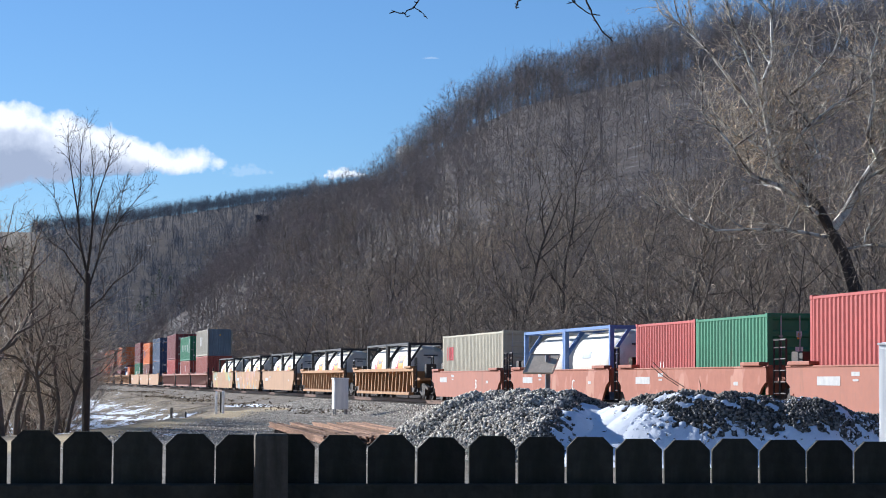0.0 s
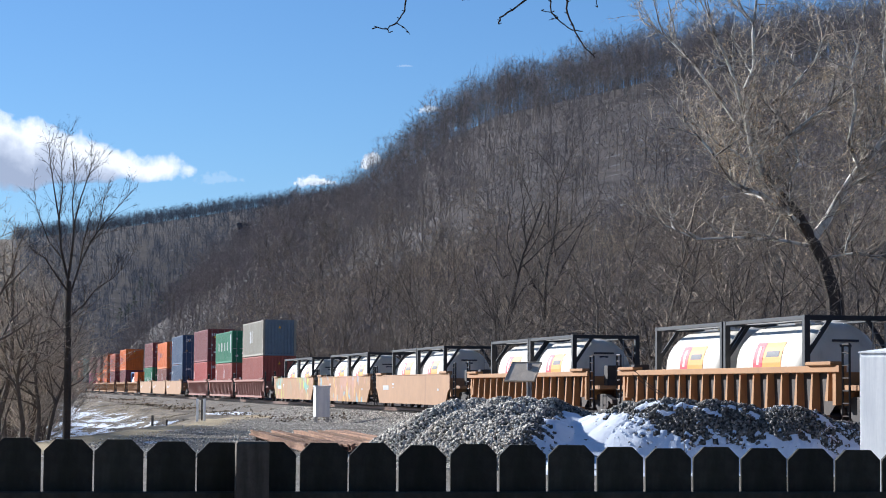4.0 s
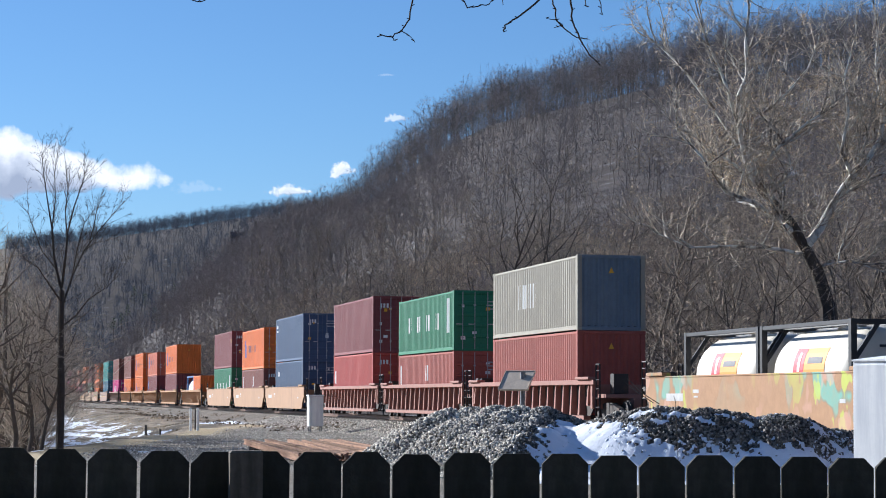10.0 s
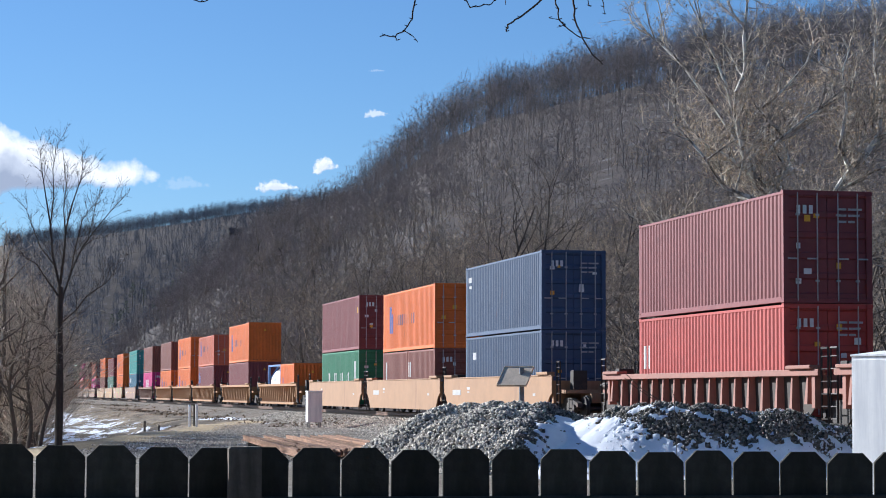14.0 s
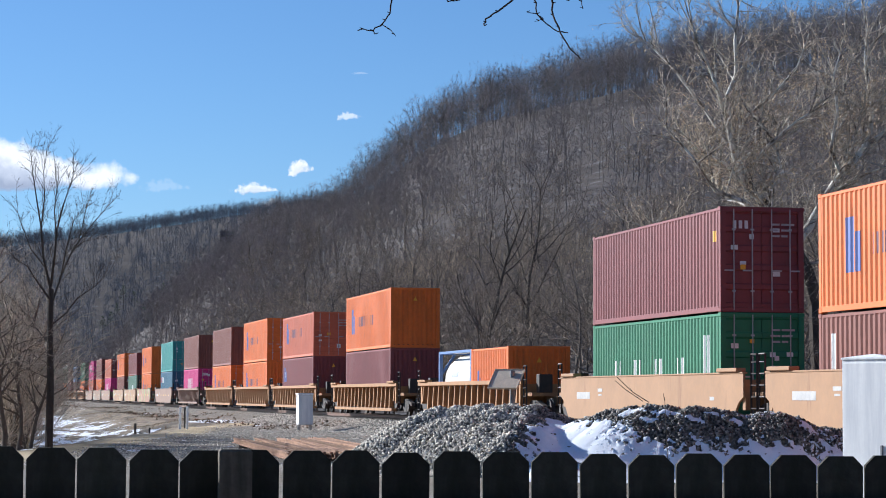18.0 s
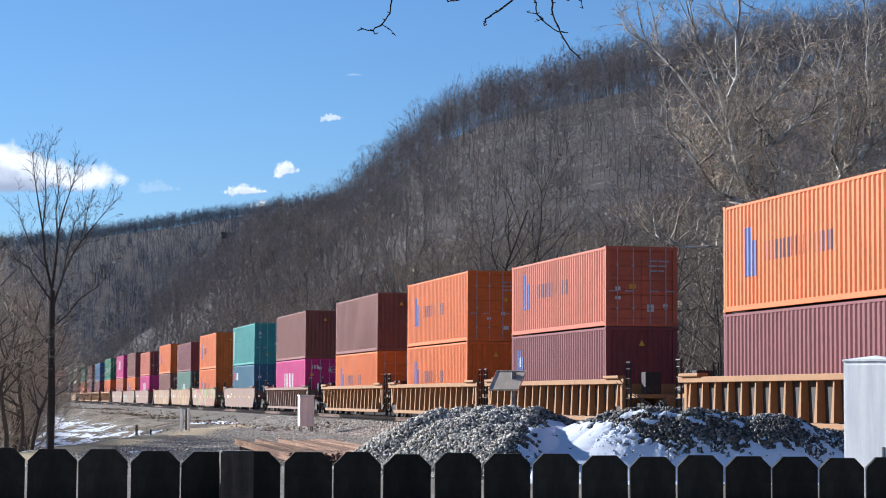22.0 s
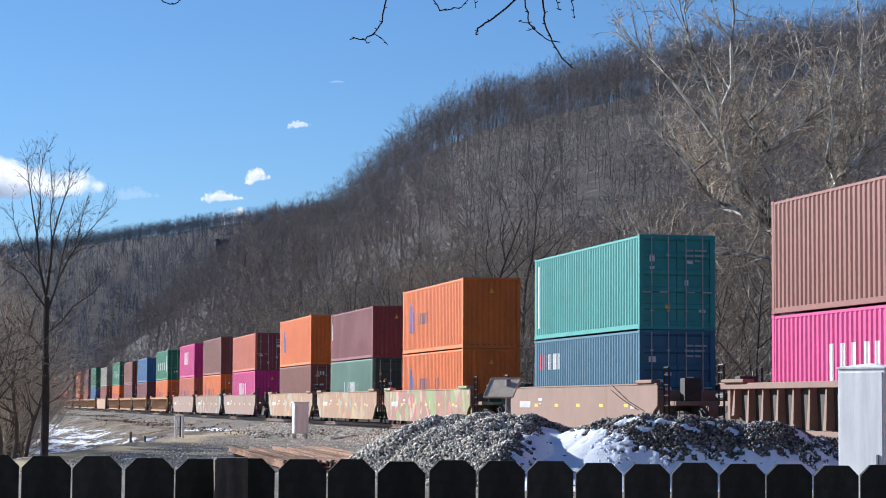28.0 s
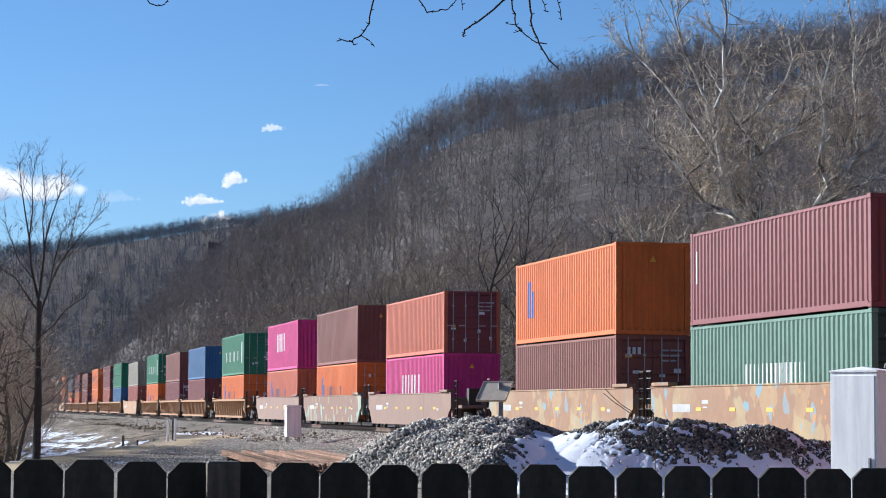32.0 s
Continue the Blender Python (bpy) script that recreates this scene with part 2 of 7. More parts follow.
HAZETWIG = surface("hazy_woods_twigs", (0.165, 0.18, 0.215), 0.9, 0, 0.4, 0.06, relief=0, island=0.4, spec=0.1)
PALEBARK = surface("pale_flaking_bark", (0.72, 0.69, 0.62), 0.8, 0, 0.15, 2.0, (0.15, 0.12, 0.095), (0.46, 0.58), (1.6, 0.5), 0.3)
GRASS = surface("dead_grass", (0.46, 0.37, 0.24), 0.9, 0, 0.3, 3, relief=0, island=0.5, spec=0.2)
WEED = surface("dead_weed", (0.17, 0.125, 0.08), 0.9, 0, 0.3, 3, relief=0, island=0.6, spec=0.2)
LEAF = surface("dry_leaf", (0.58, 0.43, 0.26), 0.8, 0, 0.3, 3, relief=0, island=0.5)
NEEDLE = surface("pine_needles", (0.05, 0.085, 0.035), 0.8, 0, 0.3, 3, relief=0, island=0.4)


def ballast_material():
    m, nt, b = shader("ballast_bed")
    co = nt.nodes.new("ShaderNodeTexCoord").outputs["Object"]
    v = nt.nodes.new("ShaderNodeTexVoronoi")
    v.inputs["Scale"].default_value = 11
    nt.links.new(co, v.inputs["Vector"])
    sep = nt.nodes.new("ShaderNodeSeparateColor")
    nt.links.new(v.outputs["Color"], sep.inputs[0])
    col = ramp(nt, sep.outputs[0], [(0.0, (0.03, 0.026, 0.022)), (0.6, (0.15, 0.128, 0.10)), (1.0, (0.36, 0.32, 0.265))])
    col = mixc(nt, 0.45, col, ramp(nt, noise_tex(nt, 0.8, 5, 0.6, co), [(0.3, (0.06, 0.045, 0.032)), (0.7, (0.19, 0.152, 0.112))]))
    col = mixc(nt, ramp(nt, noise_tex(nt, 0.35, 5, 0.65, co), [(0.45, (0, 0, 0)), (0.62, (0.7,) * 3)]), col, ramp(nt, noise_tex(nt, 3.0, 5, 0.7, co), [(0.3, (0.07, 0.052, 0.038)), (0.7, (0.33, 0.265, 0.19))]))
    nt.links.new(col, b.inputs["Base Color"])
    b.inputs["Roughness"].default_value = 0.9
    bump(nt, b, v.outputs["Distance"], 1.0, 0.06)
    return m


STONEBED = ballast_material()
SNOW = surface("old_snow", (0.80, 0.83, 0.88), 0.75, 0, 0.05, 6, (0.55, 0.53, 0.50), (0.68, 0.85), relief=0.4)


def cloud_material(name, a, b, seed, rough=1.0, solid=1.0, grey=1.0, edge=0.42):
    """A glowing cloud against the light: bright thin rims, grey shade put into emission."""
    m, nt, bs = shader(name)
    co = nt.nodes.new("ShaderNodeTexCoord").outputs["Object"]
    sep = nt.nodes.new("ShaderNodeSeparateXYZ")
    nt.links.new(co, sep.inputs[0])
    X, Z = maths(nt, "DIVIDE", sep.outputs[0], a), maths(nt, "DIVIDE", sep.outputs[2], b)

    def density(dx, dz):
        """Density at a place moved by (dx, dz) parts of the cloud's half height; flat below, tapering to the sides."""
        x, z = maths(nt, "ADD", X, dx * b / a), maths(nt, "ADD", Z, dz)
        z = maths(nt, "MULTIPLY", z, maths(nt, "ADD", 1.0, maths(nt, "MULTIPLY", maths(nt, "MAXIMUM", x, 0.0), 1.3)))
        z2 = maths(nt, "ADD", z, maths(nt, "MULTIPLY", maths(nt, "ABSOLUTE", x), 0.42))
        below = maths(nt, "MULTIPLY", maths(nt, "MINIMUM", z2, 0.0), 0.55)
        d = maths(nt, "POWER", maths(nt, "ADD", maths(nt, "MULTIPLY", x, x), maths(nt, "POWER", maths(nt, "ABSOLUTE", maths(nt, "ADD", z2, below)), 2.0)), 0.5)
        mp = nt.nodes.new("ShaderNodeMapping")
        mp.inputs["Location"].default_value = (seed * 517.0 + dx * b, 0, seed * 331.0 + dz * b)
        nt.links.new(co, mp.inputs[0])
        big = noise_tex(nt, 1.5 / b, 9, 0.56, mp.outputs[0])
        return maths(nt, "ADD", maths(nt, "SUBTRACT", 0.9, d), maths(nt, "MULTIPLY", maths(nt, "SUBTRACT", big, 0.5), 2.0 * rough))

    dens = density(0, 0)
    # thickness towards the sun, up and left, paints the far side's grey shade
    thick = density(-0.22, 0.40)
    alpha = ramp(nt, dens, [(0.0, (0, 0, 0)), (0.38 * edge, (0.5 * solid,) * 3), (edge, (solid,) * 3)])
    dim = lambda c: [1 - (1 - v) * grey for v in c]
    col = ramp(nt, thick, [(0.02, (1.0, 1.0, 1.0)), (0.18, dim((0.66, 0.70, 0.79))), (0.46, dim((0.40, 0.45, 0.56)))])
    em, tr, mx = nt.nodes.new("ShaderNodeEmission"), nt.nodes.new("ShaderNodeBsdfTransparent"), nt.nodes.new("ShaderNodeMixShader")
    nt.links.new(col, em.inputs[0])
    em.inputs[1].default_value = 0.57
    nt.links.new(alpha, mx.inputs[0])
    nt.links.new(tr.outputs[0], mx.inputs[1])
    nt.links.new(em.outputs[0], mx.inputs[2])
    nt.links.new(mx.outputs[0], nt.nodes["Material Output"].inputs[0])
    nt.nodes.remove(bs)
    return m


# ---- mesh tools ----
class Geo:
    """Gathers vertices and faces of one mesh."""

    def __init__(self):
        self.v, self.f = [], []

    def add(self, verts, faces):
        o = len(self.v)
        self.v.extend(tuple(p) for p in verts)
        self.f.extend([tuple(i + o for i in q) for q in faces])
        return self

    def box(self, x0, x1, y0, y1, z0, z1, bev=0.0):
        if bev <= 0:
            vs = [(x, y, z) for z in (z0, z1) for y in (y0, y1) for x in (x0, x1)]
            return self.add(vs, [(0, 2, 3, 1), (4, 5, 7, 6), (0, 1, 5, 4), (1, 3, 7, 5), (3, 2, 6, 7), (2, 0, 4, 6)])
        b = bev
        vs = []
        for z, k in ((z0, b), (z0 + b, 0), (z1 - b, 0), (z1, b)):
            vs += [(x0 + k + (b if k == 0 else 0) * 0, y0 + k, z), (x1 - k, y0 + k, z), (x1 - k, y1 - k, z), (x0 + k, y1 - k, z)]
        fs = [(3, 2, 1, 0), (12, 13, 14, 15)]
        for r in range(3):
            for i in range(4):
                j = (i + 1) % 4
                fs.append((r * 4 + i, r * 4 + j, r * 4 + 4 + j, r * 4 + 4 + i))
        return self.add(vs, fs)

    def tube(self, p0, p1, r0, r1=None, n=6, caps=True):
        p0, p1 = Vector(p0), Vector(p1)
        r1 = r0 if r1 is None else r1
        d = (p1 - p0).normalized()
        a = d.orthogonal().normalized()
        b = d.cross(a)
        vs = []
        for p, r in ((p0, r0), (p1, r1)):
            for i in range(n):
                t = 2 * math.pi * i / n
                vs.append(p + (a * math.cos(t) + b * math.sin(t)) * r)
        fs = [(i, (i + 1) % n, n + (i + 1) % n, n + i) for i in range(n)]
        if caps:
            fs += [tuple(range(n))[::-1], tuple(range(n, 2 * n))]
        return self.add(vs, fs)

    def lathe_y(self, prof, n=16, cx=0.0, cz=0.0):
        """Turns (y, r) points round an axis along y."""
        vs = [(cx + r * math.cos(2 * math.pi * i / n), y, cz + r * math.sin(2 * math.pi * i / n)) for y, r in prof for i in range(n)]
        fs = [(k * n + i, (k + 1) * n + i, (k + 1) * n + (i + 1) % n, k * n + (i + 1) % n) for k in range(len(prof) - 1) for i in range(n)]
        fs += [tuple(range(n)), tuple(range((len(prof) - 1) * n, len(prof) * n))[::-1]]
        return self.add(vs, fs)

    def prism_yz(self, outline, x0, x1):
        """A plate of the outline (y, z), from x0 to x1."""
        n = len(outline)
        vs = [(x0, y, z) for y, z in outline] + [(x1, y, z) for y, z in outline]
        fs = [tuple(range(n)), tuple(range(n, 2 * n))[::-1]] + [(i, n + i, n + (i + 1) % n, (i + 1) % n) for i in range(n)]
        return self.add(vs, fs)

    def mesh(self, name, smooth=False):
        me = bpy.data.meshes.new(name)
        me.from_pydata(self.v, [], self.f)
        me.materials.append(None)
        if smooth:
            me.polygons.foreach_set("use_smooth", [True] * len(me.polygons))
        bm = bmesh.new()
        bm.from_mesh(me)
        bmesh.ops.recalc_face_normals(bm, faces=bm.faces)
        bm.to_mesh(me)
        bm.free()
        return me


def part(name, data, material, parent=None, label="", at=None):
    """Links a mesh (or a Geo) as one object under a thing or a part."""
    me = data.mesh(name) if isinstance(data, Geo) else data
    ob = new(name, me)
    ob.material_slots[0].link = "OBJECT"
    ob.material_slots[0].material = material
    if parent:
        ob.parent = parent
    if at is not None:
        ob.matrix_basis = at if isinstance(at, Matrix) else Matrix.Translation(at)
    if label:
        ob["label"] = label
    return ob


def thing(name, label, category, group="", kind="", at=None):
    e = new(name)
    e.empty_display_size = 0.3
    if at is not None:
        e.matrix_basis = at
    return tagged(e, label, category, group, kind)


def big_mesh(name, verts, tris, material, smooth=False):
    """A large mesh straight from numpy arrays."""
    me = bpy.data.meshes.new(name)
    nv, nt = len(verts), len(tris)
    k = tris.shape[1]
    me.vertices.add(nv)
    me.vertices.foreach_set("co", np.ascontiguousarray(verts, dtype=np.float32).ravel())
    me.loops.add(nt * k)
    me.loops.foreach_set("vertex_index", np.ascontiguousarray(tris, dtype=np.int32).ravel())
    me.polygons.add(nt)
    me.polygons.foreach_set("loop_start", np.arange(0, nt * k, k, dtype=np.int32))
    if smooth:
        me.polygons.foreach_set("use_smooth", np.ones(nt, dtype=bool))
    me.materials.append(material)
    me.update(calc_edges=True)
    return me


def limb(g, pts, r0, r1, n=8):
    """A bent, tapering limb through the points."""
    pts = [Vector(p) for p in pts]
    k = len(pts) - 1
    for i in range(k):
        a, b = r0 + (r1 - r0) * i / k, r0 + (r1 - r0) * (i + 1) / k
        g.tube(pts[i], pts[i + 1], a, b, n)
        if i:
            g.tube(pts[i] - (pts[i + 1] - pts[i]).normalized() * a * 0.5, pts[i] + (pts[i + 1] - pts[i]).normalized() * a * 0.4, a * 0.98, a, n)


# ---- the lie of the land ----
LENS = 3836.0     # ridge bearings below are tangents times this, from straight ahead + 784
# The near hill's crest, left to right: bearing, distance, height of the bare ground.
CREST = [(-900, 760, 16), (60, 700, 18), (180, 720, 24), (250, 760, 34), (380, 850, 54), (470, 960, 78), (540, 1060, 92), (600, 1050, 96), (665, 1010, 103), (770, 970, 118),
         (860, 950, 126), (1000, 930, 132), (1110, 900, 134.5), (1250, 880, 137), (1400, 860, 137), (1568, 840, 139), (2400, 760, 130)]
BACK = [(-1500, 2000, 130), (0, 2050, 143), (200, 2050, 157), (440, 2100, 182), (560, 2100, 190), (800, 2100, 205), (3000, 2100, 190)]
CREST = [(b, d, h - 11.5) for b, d, h in CREST]
BACK = [(b, d, h - 5) for b, d, h in BACK]
CB, CD, CH = [np.array(c, float) for c in zip(*CREST)]
BB, BD, BH = [np.array(c, float) for c in zip(*BACK)]


def smooth01(t):
    t = np.clip(t, 0, 1)
    return t * t * (3 - 2 * t)


def wob(x, y, s):
    """Cheap smooth unevenness, about -1 to 1."""
    return (np.sin(x * s + 1.3 * np.sin(y * s * 0.7)) + np.sin(y * s * 1.31 + 1.7 * np.sin(x * s * 0.83)) + np.sin((x + y) * s * 0.61 + 2)) / 3


def height(x, y):
    """Height of the ground at arrays x, y."""
    x, y = np.asarray(x, float), np.asarray(y, float)
    r = np.hypot(x, y) + 1e-6
    ahead = np.maximum(y, 0.02 * r)
    bear = 784 + LENS * np.clip(x / ahead, -8, 8)
    w, lat = -x * SX + y * CX, x * CX + y * SX
    off = lat - MIDDLE
    # yard: from the fence out to the track
    h = 0.02 + 0.28 * smooth01((r - 8) / 25)
    h = h + (0.03 * wob(x, y, 0.9) + 0.02 * wob(x + 7, y, 2.3)) * smooth01((r - 10) / 10)
    # low ground with a ditch on the near side of the line, farther off
    d = smooth01((-x - 12.0) / 3.0) * smooth01((y - 62) / 5) * smooth01((-off - 7.5) / 6) * (1 - smooth01((y - 240) / 80))
    h = h - d * (0.75 + 0.22 * wob(x, y, 0.5) + 0.15 * wob(x, y + 3, 1.3))
    h = h + smooth01((y - 78) / 15) * smooth01((-off - 5.2) / 4) * smooth01((-x - 8) / 3) * (0.17 * wob(x, y * 0.5, 0.45) + 0.10 * wob(x + 5, y * 0.6, 1.1)) * (1 - smooth01((y - 300) / 100))
    far = smooth01((off - 6) / 30)
    h = h * (1 - 0.35 * far)
    # the hill
    D, H = np.interp(bear, CB, CD), np.interp(bear, CB, CH)
    foot = 150 + 60 * smooth01((500 - bear) / 500)
    k = np.clip((r - foot) / (D - foot), 0, 1)
    rise = H * (0.55 * k + 0.45 * smooth01(k))
    rise = rise * smooth01((off - 6) / 28)
    beyond = np.clip((r - D) / 350, 0, 1)
    rise = rise * (1 - 0.75 * smooth01(beyond))
    rise = rise + smooth01(k * 3) * (4.0 * wob(x, y, 0.012) + 1.5 * wob(x, y, 0.045)) * (y > 0)
    D2, H2 = np.interp(bear, BB, BD), np.interp(bear, BB, BH)
    k2 = np.clip((r - D2 + 900) / 900, 0, 1)
    rise2 = H2 * (0.45 * k2 + 0.55 * smooth01(k2)) * (1 - 0.5 * smooth01((r - D2) / 900))
    side = smooth01((y / r + 0.1) / 0.4)
    # unseen valley side behind, added to block low sky light from end faces
    unseen_rise = smooth01((-y - 40) / 360) * 95 * smooth01((0.35 - y / r) / 0.5)
    return h + np.maximum(rise, rise2) * side + unseen_rise


def ground_at(x, y):
    return float(height(np.array([x]), np.array([y]))[0])


def ground_material():
    m, nt, b = shader("ground")
    co = nt.nodes.new("ShaderNodeTexCoord").outputs["Object"]
    sep = nt.nodes.new("ShaderNodeSeparateXYZ")
    nt.links.new(co, sep.inputs[0])
    X, Y, Z = sep.outputs
    fine, mid, broad = noise_tex(nt, 14, 6, 0.7, co), noise_tex(nt, 1.2, 5, 0.6, co), noise_tex(nt, 0.16, 4, 0.6, co)
    gravel = ramp(nt, fine, [(0.34, (0.07, 0.06, 0.05)), (0.5, (0.26, 0.23, 0.19)), (0.66, (0.48, 0.44, 0.375))])
    gravel = mixc(nt, 0.4, gravel, ramp(nt, mid, [(0.3, (0.15, 0.127, 0.10)), (0.7, (0.33, 0.295, 0.245))]))
    dirt = ramp(nt, mid, [(0.3, (0.11, 0.085, 0.06)), (0.55, (0.27, 0.215, 0.15)), (0.75, (0.44, 0.36, 0.25))])
    gravel = mixc(nt, ramp(nt, broad, [(0.42, (0, 0, 0)), (0.6, (0.75,) * 3)]), gravel, ramp(nt, noise_tex(nt, 5, 5, 0.7, co), [(0.35, (0.09, 0.072, 0.054)), (0.65, (0.30, 0.245, 0.18))]))
    litter = ramp(nt, noise_tex(nt, 0.5, 6, 0.7, co), [(0.3, (0.034, 0.028, 0.026)), (0.7, (0.085, 0.066, 0.058))])
    # gravel yard by the line; grass and dirt to the left
    left = maths(nt, "MULTIPLY", maths(nt, "ADD", maths(nt, "MULTIPLY", X, -1), -10.8), 0.7, True)
    rough_dirt = noise_tex(nt, 0.5, 6, 0.7, co, (1.0, 0.3, 1.0))
    dirt = mixc(nt, ramp(nt, rough_dirt, [(0.46, (0, 0, 0)), (0.56, (0.8,) * 3)]), dirt, ramp(nt, fine, [(0.35, (0.035, 0.028, 0.02)), (0.65, (0.13, 0.10, 0.07))]))
    col = mixc(nt, left, gravel, dirt)
    # a strip of pale dead grass along the edge of the bank
    off_edge = maths(nt, "MULTIPLY", maths(nt, "ABSOLUTE", maths(nt, "ADD", X, 11.0)), 0.6)
    verge = maths(nt, "MULTIPLY", maths(nt, "SUBTRACT", 1.0, maths(nt, "ADD", off_edge, maths(nt, "MULTIPLY", mid, 0.5)), True), 2.2, True)
    col = mixc(nt, verge, col, ramp(nt, fine, [(0.3, (0.34, 0.25, 0.14)), (0.7, (0.68, 0.55, 0.35))]))
    wood = maths(nt, "MULTIPLY", maths(nt, "ADD", maths(nt, "ADD", maths(nt, "MULTIPLY", X, CX), maths(nt, "MULTIPLY", Y, SX)), -(MIDDLE + 6)), 0.3, True)
    col = mixc(nt, wood, col, litter)
    # dark colour of the added slope behind, keeping its bounced light low
    behind = maths(nt, "MULTIPLY", maths(nt, "ADD", maths(nt, "MULTIPLY", Y, -1), -35), 0.1, True)
    col = mixc(nt, behind, col, ramp(nt, noise_tex(nt, 0.3, 5, 0.7, co), [(0.3, (0.025, 0.03, 0.018)), (0.7, (0.07, 0.06, 0.04))]))
    snow_n = noise_tex(nt, 0.75, 7, 0.72, co, (1, 0.30, 1))
    hill_n = noise_tex(nt, 0.22, 5, 0.7, co, (1.0, 0.6, 1.6))
    low = maths(nt, "MULTIPLY", maths(nt, "SUBTRACT", 0.12, Z), 2.0, True)
    px, py = maths(nt, "MULTIPLY", maths(nt, "ADD", X, 14.0), 0.42), maths(nt, "MULTIPLY", maths(nt, "ADD", Y, -136.0), 0.085)
    sheet = maths(nt, "SUBTRACT", 1.0, maths(nt, "ADD", maths(nt, "MULTIPLY", px, px), maths(nt, "MULTIPLY", py, py)), True)
    on_left = ramp(nt, maths(nt, "ADD", snow_n, maths(nt, "ADD", maths(nt, "MULTIPLY", low, 0.17), maths(nt, "MULTIPLY", sheet, 0.45))), [(0.635, (0, 0, 0)), (0.665, (1, 1, 1))])
    ridge = maths(nt, "MULTIPLY", maths(nt, "ADD", Z, -25), 0.02, True)
    right = maths(nt, "MULTIPLY", maths(nt, "SUBTRACT", X, maths(nt, "MULTIPLY", Y, 0.02)), 0.012, True)
    beyond = maths(nt, "MULTIPLY", maths(nt, "ADD", Y, -1150), 0.01, True)
    lie = maths(nt, "ADD", maths(nt, "MULTIPLY", right, ridge), maths(nt, "MULTIPLY", beyond, 0.1), True)
    on_hill = ramp(nt, maths(nt, "ADD", hill_n, maths(nt, "MULTIPLY", lie, 0.035)), [(0.58, (0, 0, 0)), (0.76, (0.36, 0.36, 0.36))])
    snow = maths(nt, "ADD", maths(nt, "MULTIPLY", on_left, maths(nt, "SUBTRACT", 1.0, wood)), maths(nt, "MULTIPLY", on_hill, wood), True)
    col = mixc(nt, snow, col, (0.80, 0.83, 0.88))
    nt.links.new(col, b.inputs["Base Color"])
    b.inputs["Roughness"].default_value = 0.9
    b.inputs["Specular IOR Level"].default_value = 0.2
    bump(nt, b, fine, 0.6, 0.05)
    return m


def build_ground():
    r = np.concatenate([np.linspace(0.0, 30, 26), np.linspace(31, 130, 120), np.geomspace(132, 4200, 110)])
    a = np.concatenate([np.linspace(-180, -16, 30)[:-1], np.linspace(-16, 16, 170), np.linspace(16, 180, 30)[1:]])
    A, R = np.meshgrid(np.radians(a), r)
    x, y = R * np.sin(A), R * np.cos(A)
    v = np.stack([x, y, height(x, y)], -1).reshape(-1, 3)
    n, k = len(r), len(a)
    i = (np.arange(n - 1)[:, None] * k + np.arange(k - 1)[None, :]).ravel()
    q = np.stack([i, i + 1, i + k + 1, i + k], -1)
    me = big_mesh("ground", v, q, ground_material(), True)
    ob = new("ground", me)
    tagged(ob, "gravel yard, snowy ditch and leaf-strewn wooded hillside", "ground", kind="structure")


build_ground()


# ---- the train ----
MOVERS = []       # (thing, metres along the train, metres across, height)
MESH = {}


def shared(key, build):
    if key not in MESH:
        MESH[key] = build().mesh(key)
    return MESH[key]


def corrugated(length, z0, z1, x, depth, pitch):
    """A wall along y whose corrugations stand depth proud towards +x side of x."""
    n = max(3, round(length / pitch))
    p = length / n
    ys, xs = [], []
    for i in range(n):
        y = -length / 2 + i * p
        ys += [y, y + p * 0.27, y + p * 0.5, y + p * 0.77]
        xs += [x, x, x + depth, x + depth]
    ys.append(length / 2)
    xs.append(x)
    g = Geo()
    k = len(ys)
    vs = [(a, b, z0) for a, b in zip(xs, ys)] + [(a, b, z1) for a, b in zip(xs, ys)]
    return g.add(vs, [(i, i + 1, k + i + 1, k + i) for i in range(k - 1)])


def painted(g, length, y0, y1, z0, z1):
    """A patch of paint that follows the corrugations of a near side wall."""
    run_l = length - 0.26
    n = max(3, round(run_l / 0.278))
    p = run_l / n
    ys, xs = [-run_l / 2], [0.0]
    for i in range(n):
        y = -run_l / 2 + i * p
        ys += [y + p * 0.27, y + p * 0.5, y + p * 0.77, y + p]
        xs += [0.0, 1.0, 1.0, 0.0]
    yy = [y0] + [v for v in ys if y0 < v < y1] + [y1]
    xx = [-(W2 - 0.045) - 0.036 * float(np.interp(v, ys, xs)) - 0.004 for v in yy]
    k = len(yy)
    g.add([(c, d, z0) for c, d in zip(xx, yy)] + [(c, d, z1) for c, d in zip(xx, yy)], [(i, k + i, k + i + 1, i + 1) for i in range(k - 1)])


def corr_end(width, z0, z1, y, depth, pitch):
    g = corrugated(width, z0, z1, 0, depth, pitch)
    g.v = [(b, y + a, c) for a, b, c in g.v]
    return g


W2 = 1.219


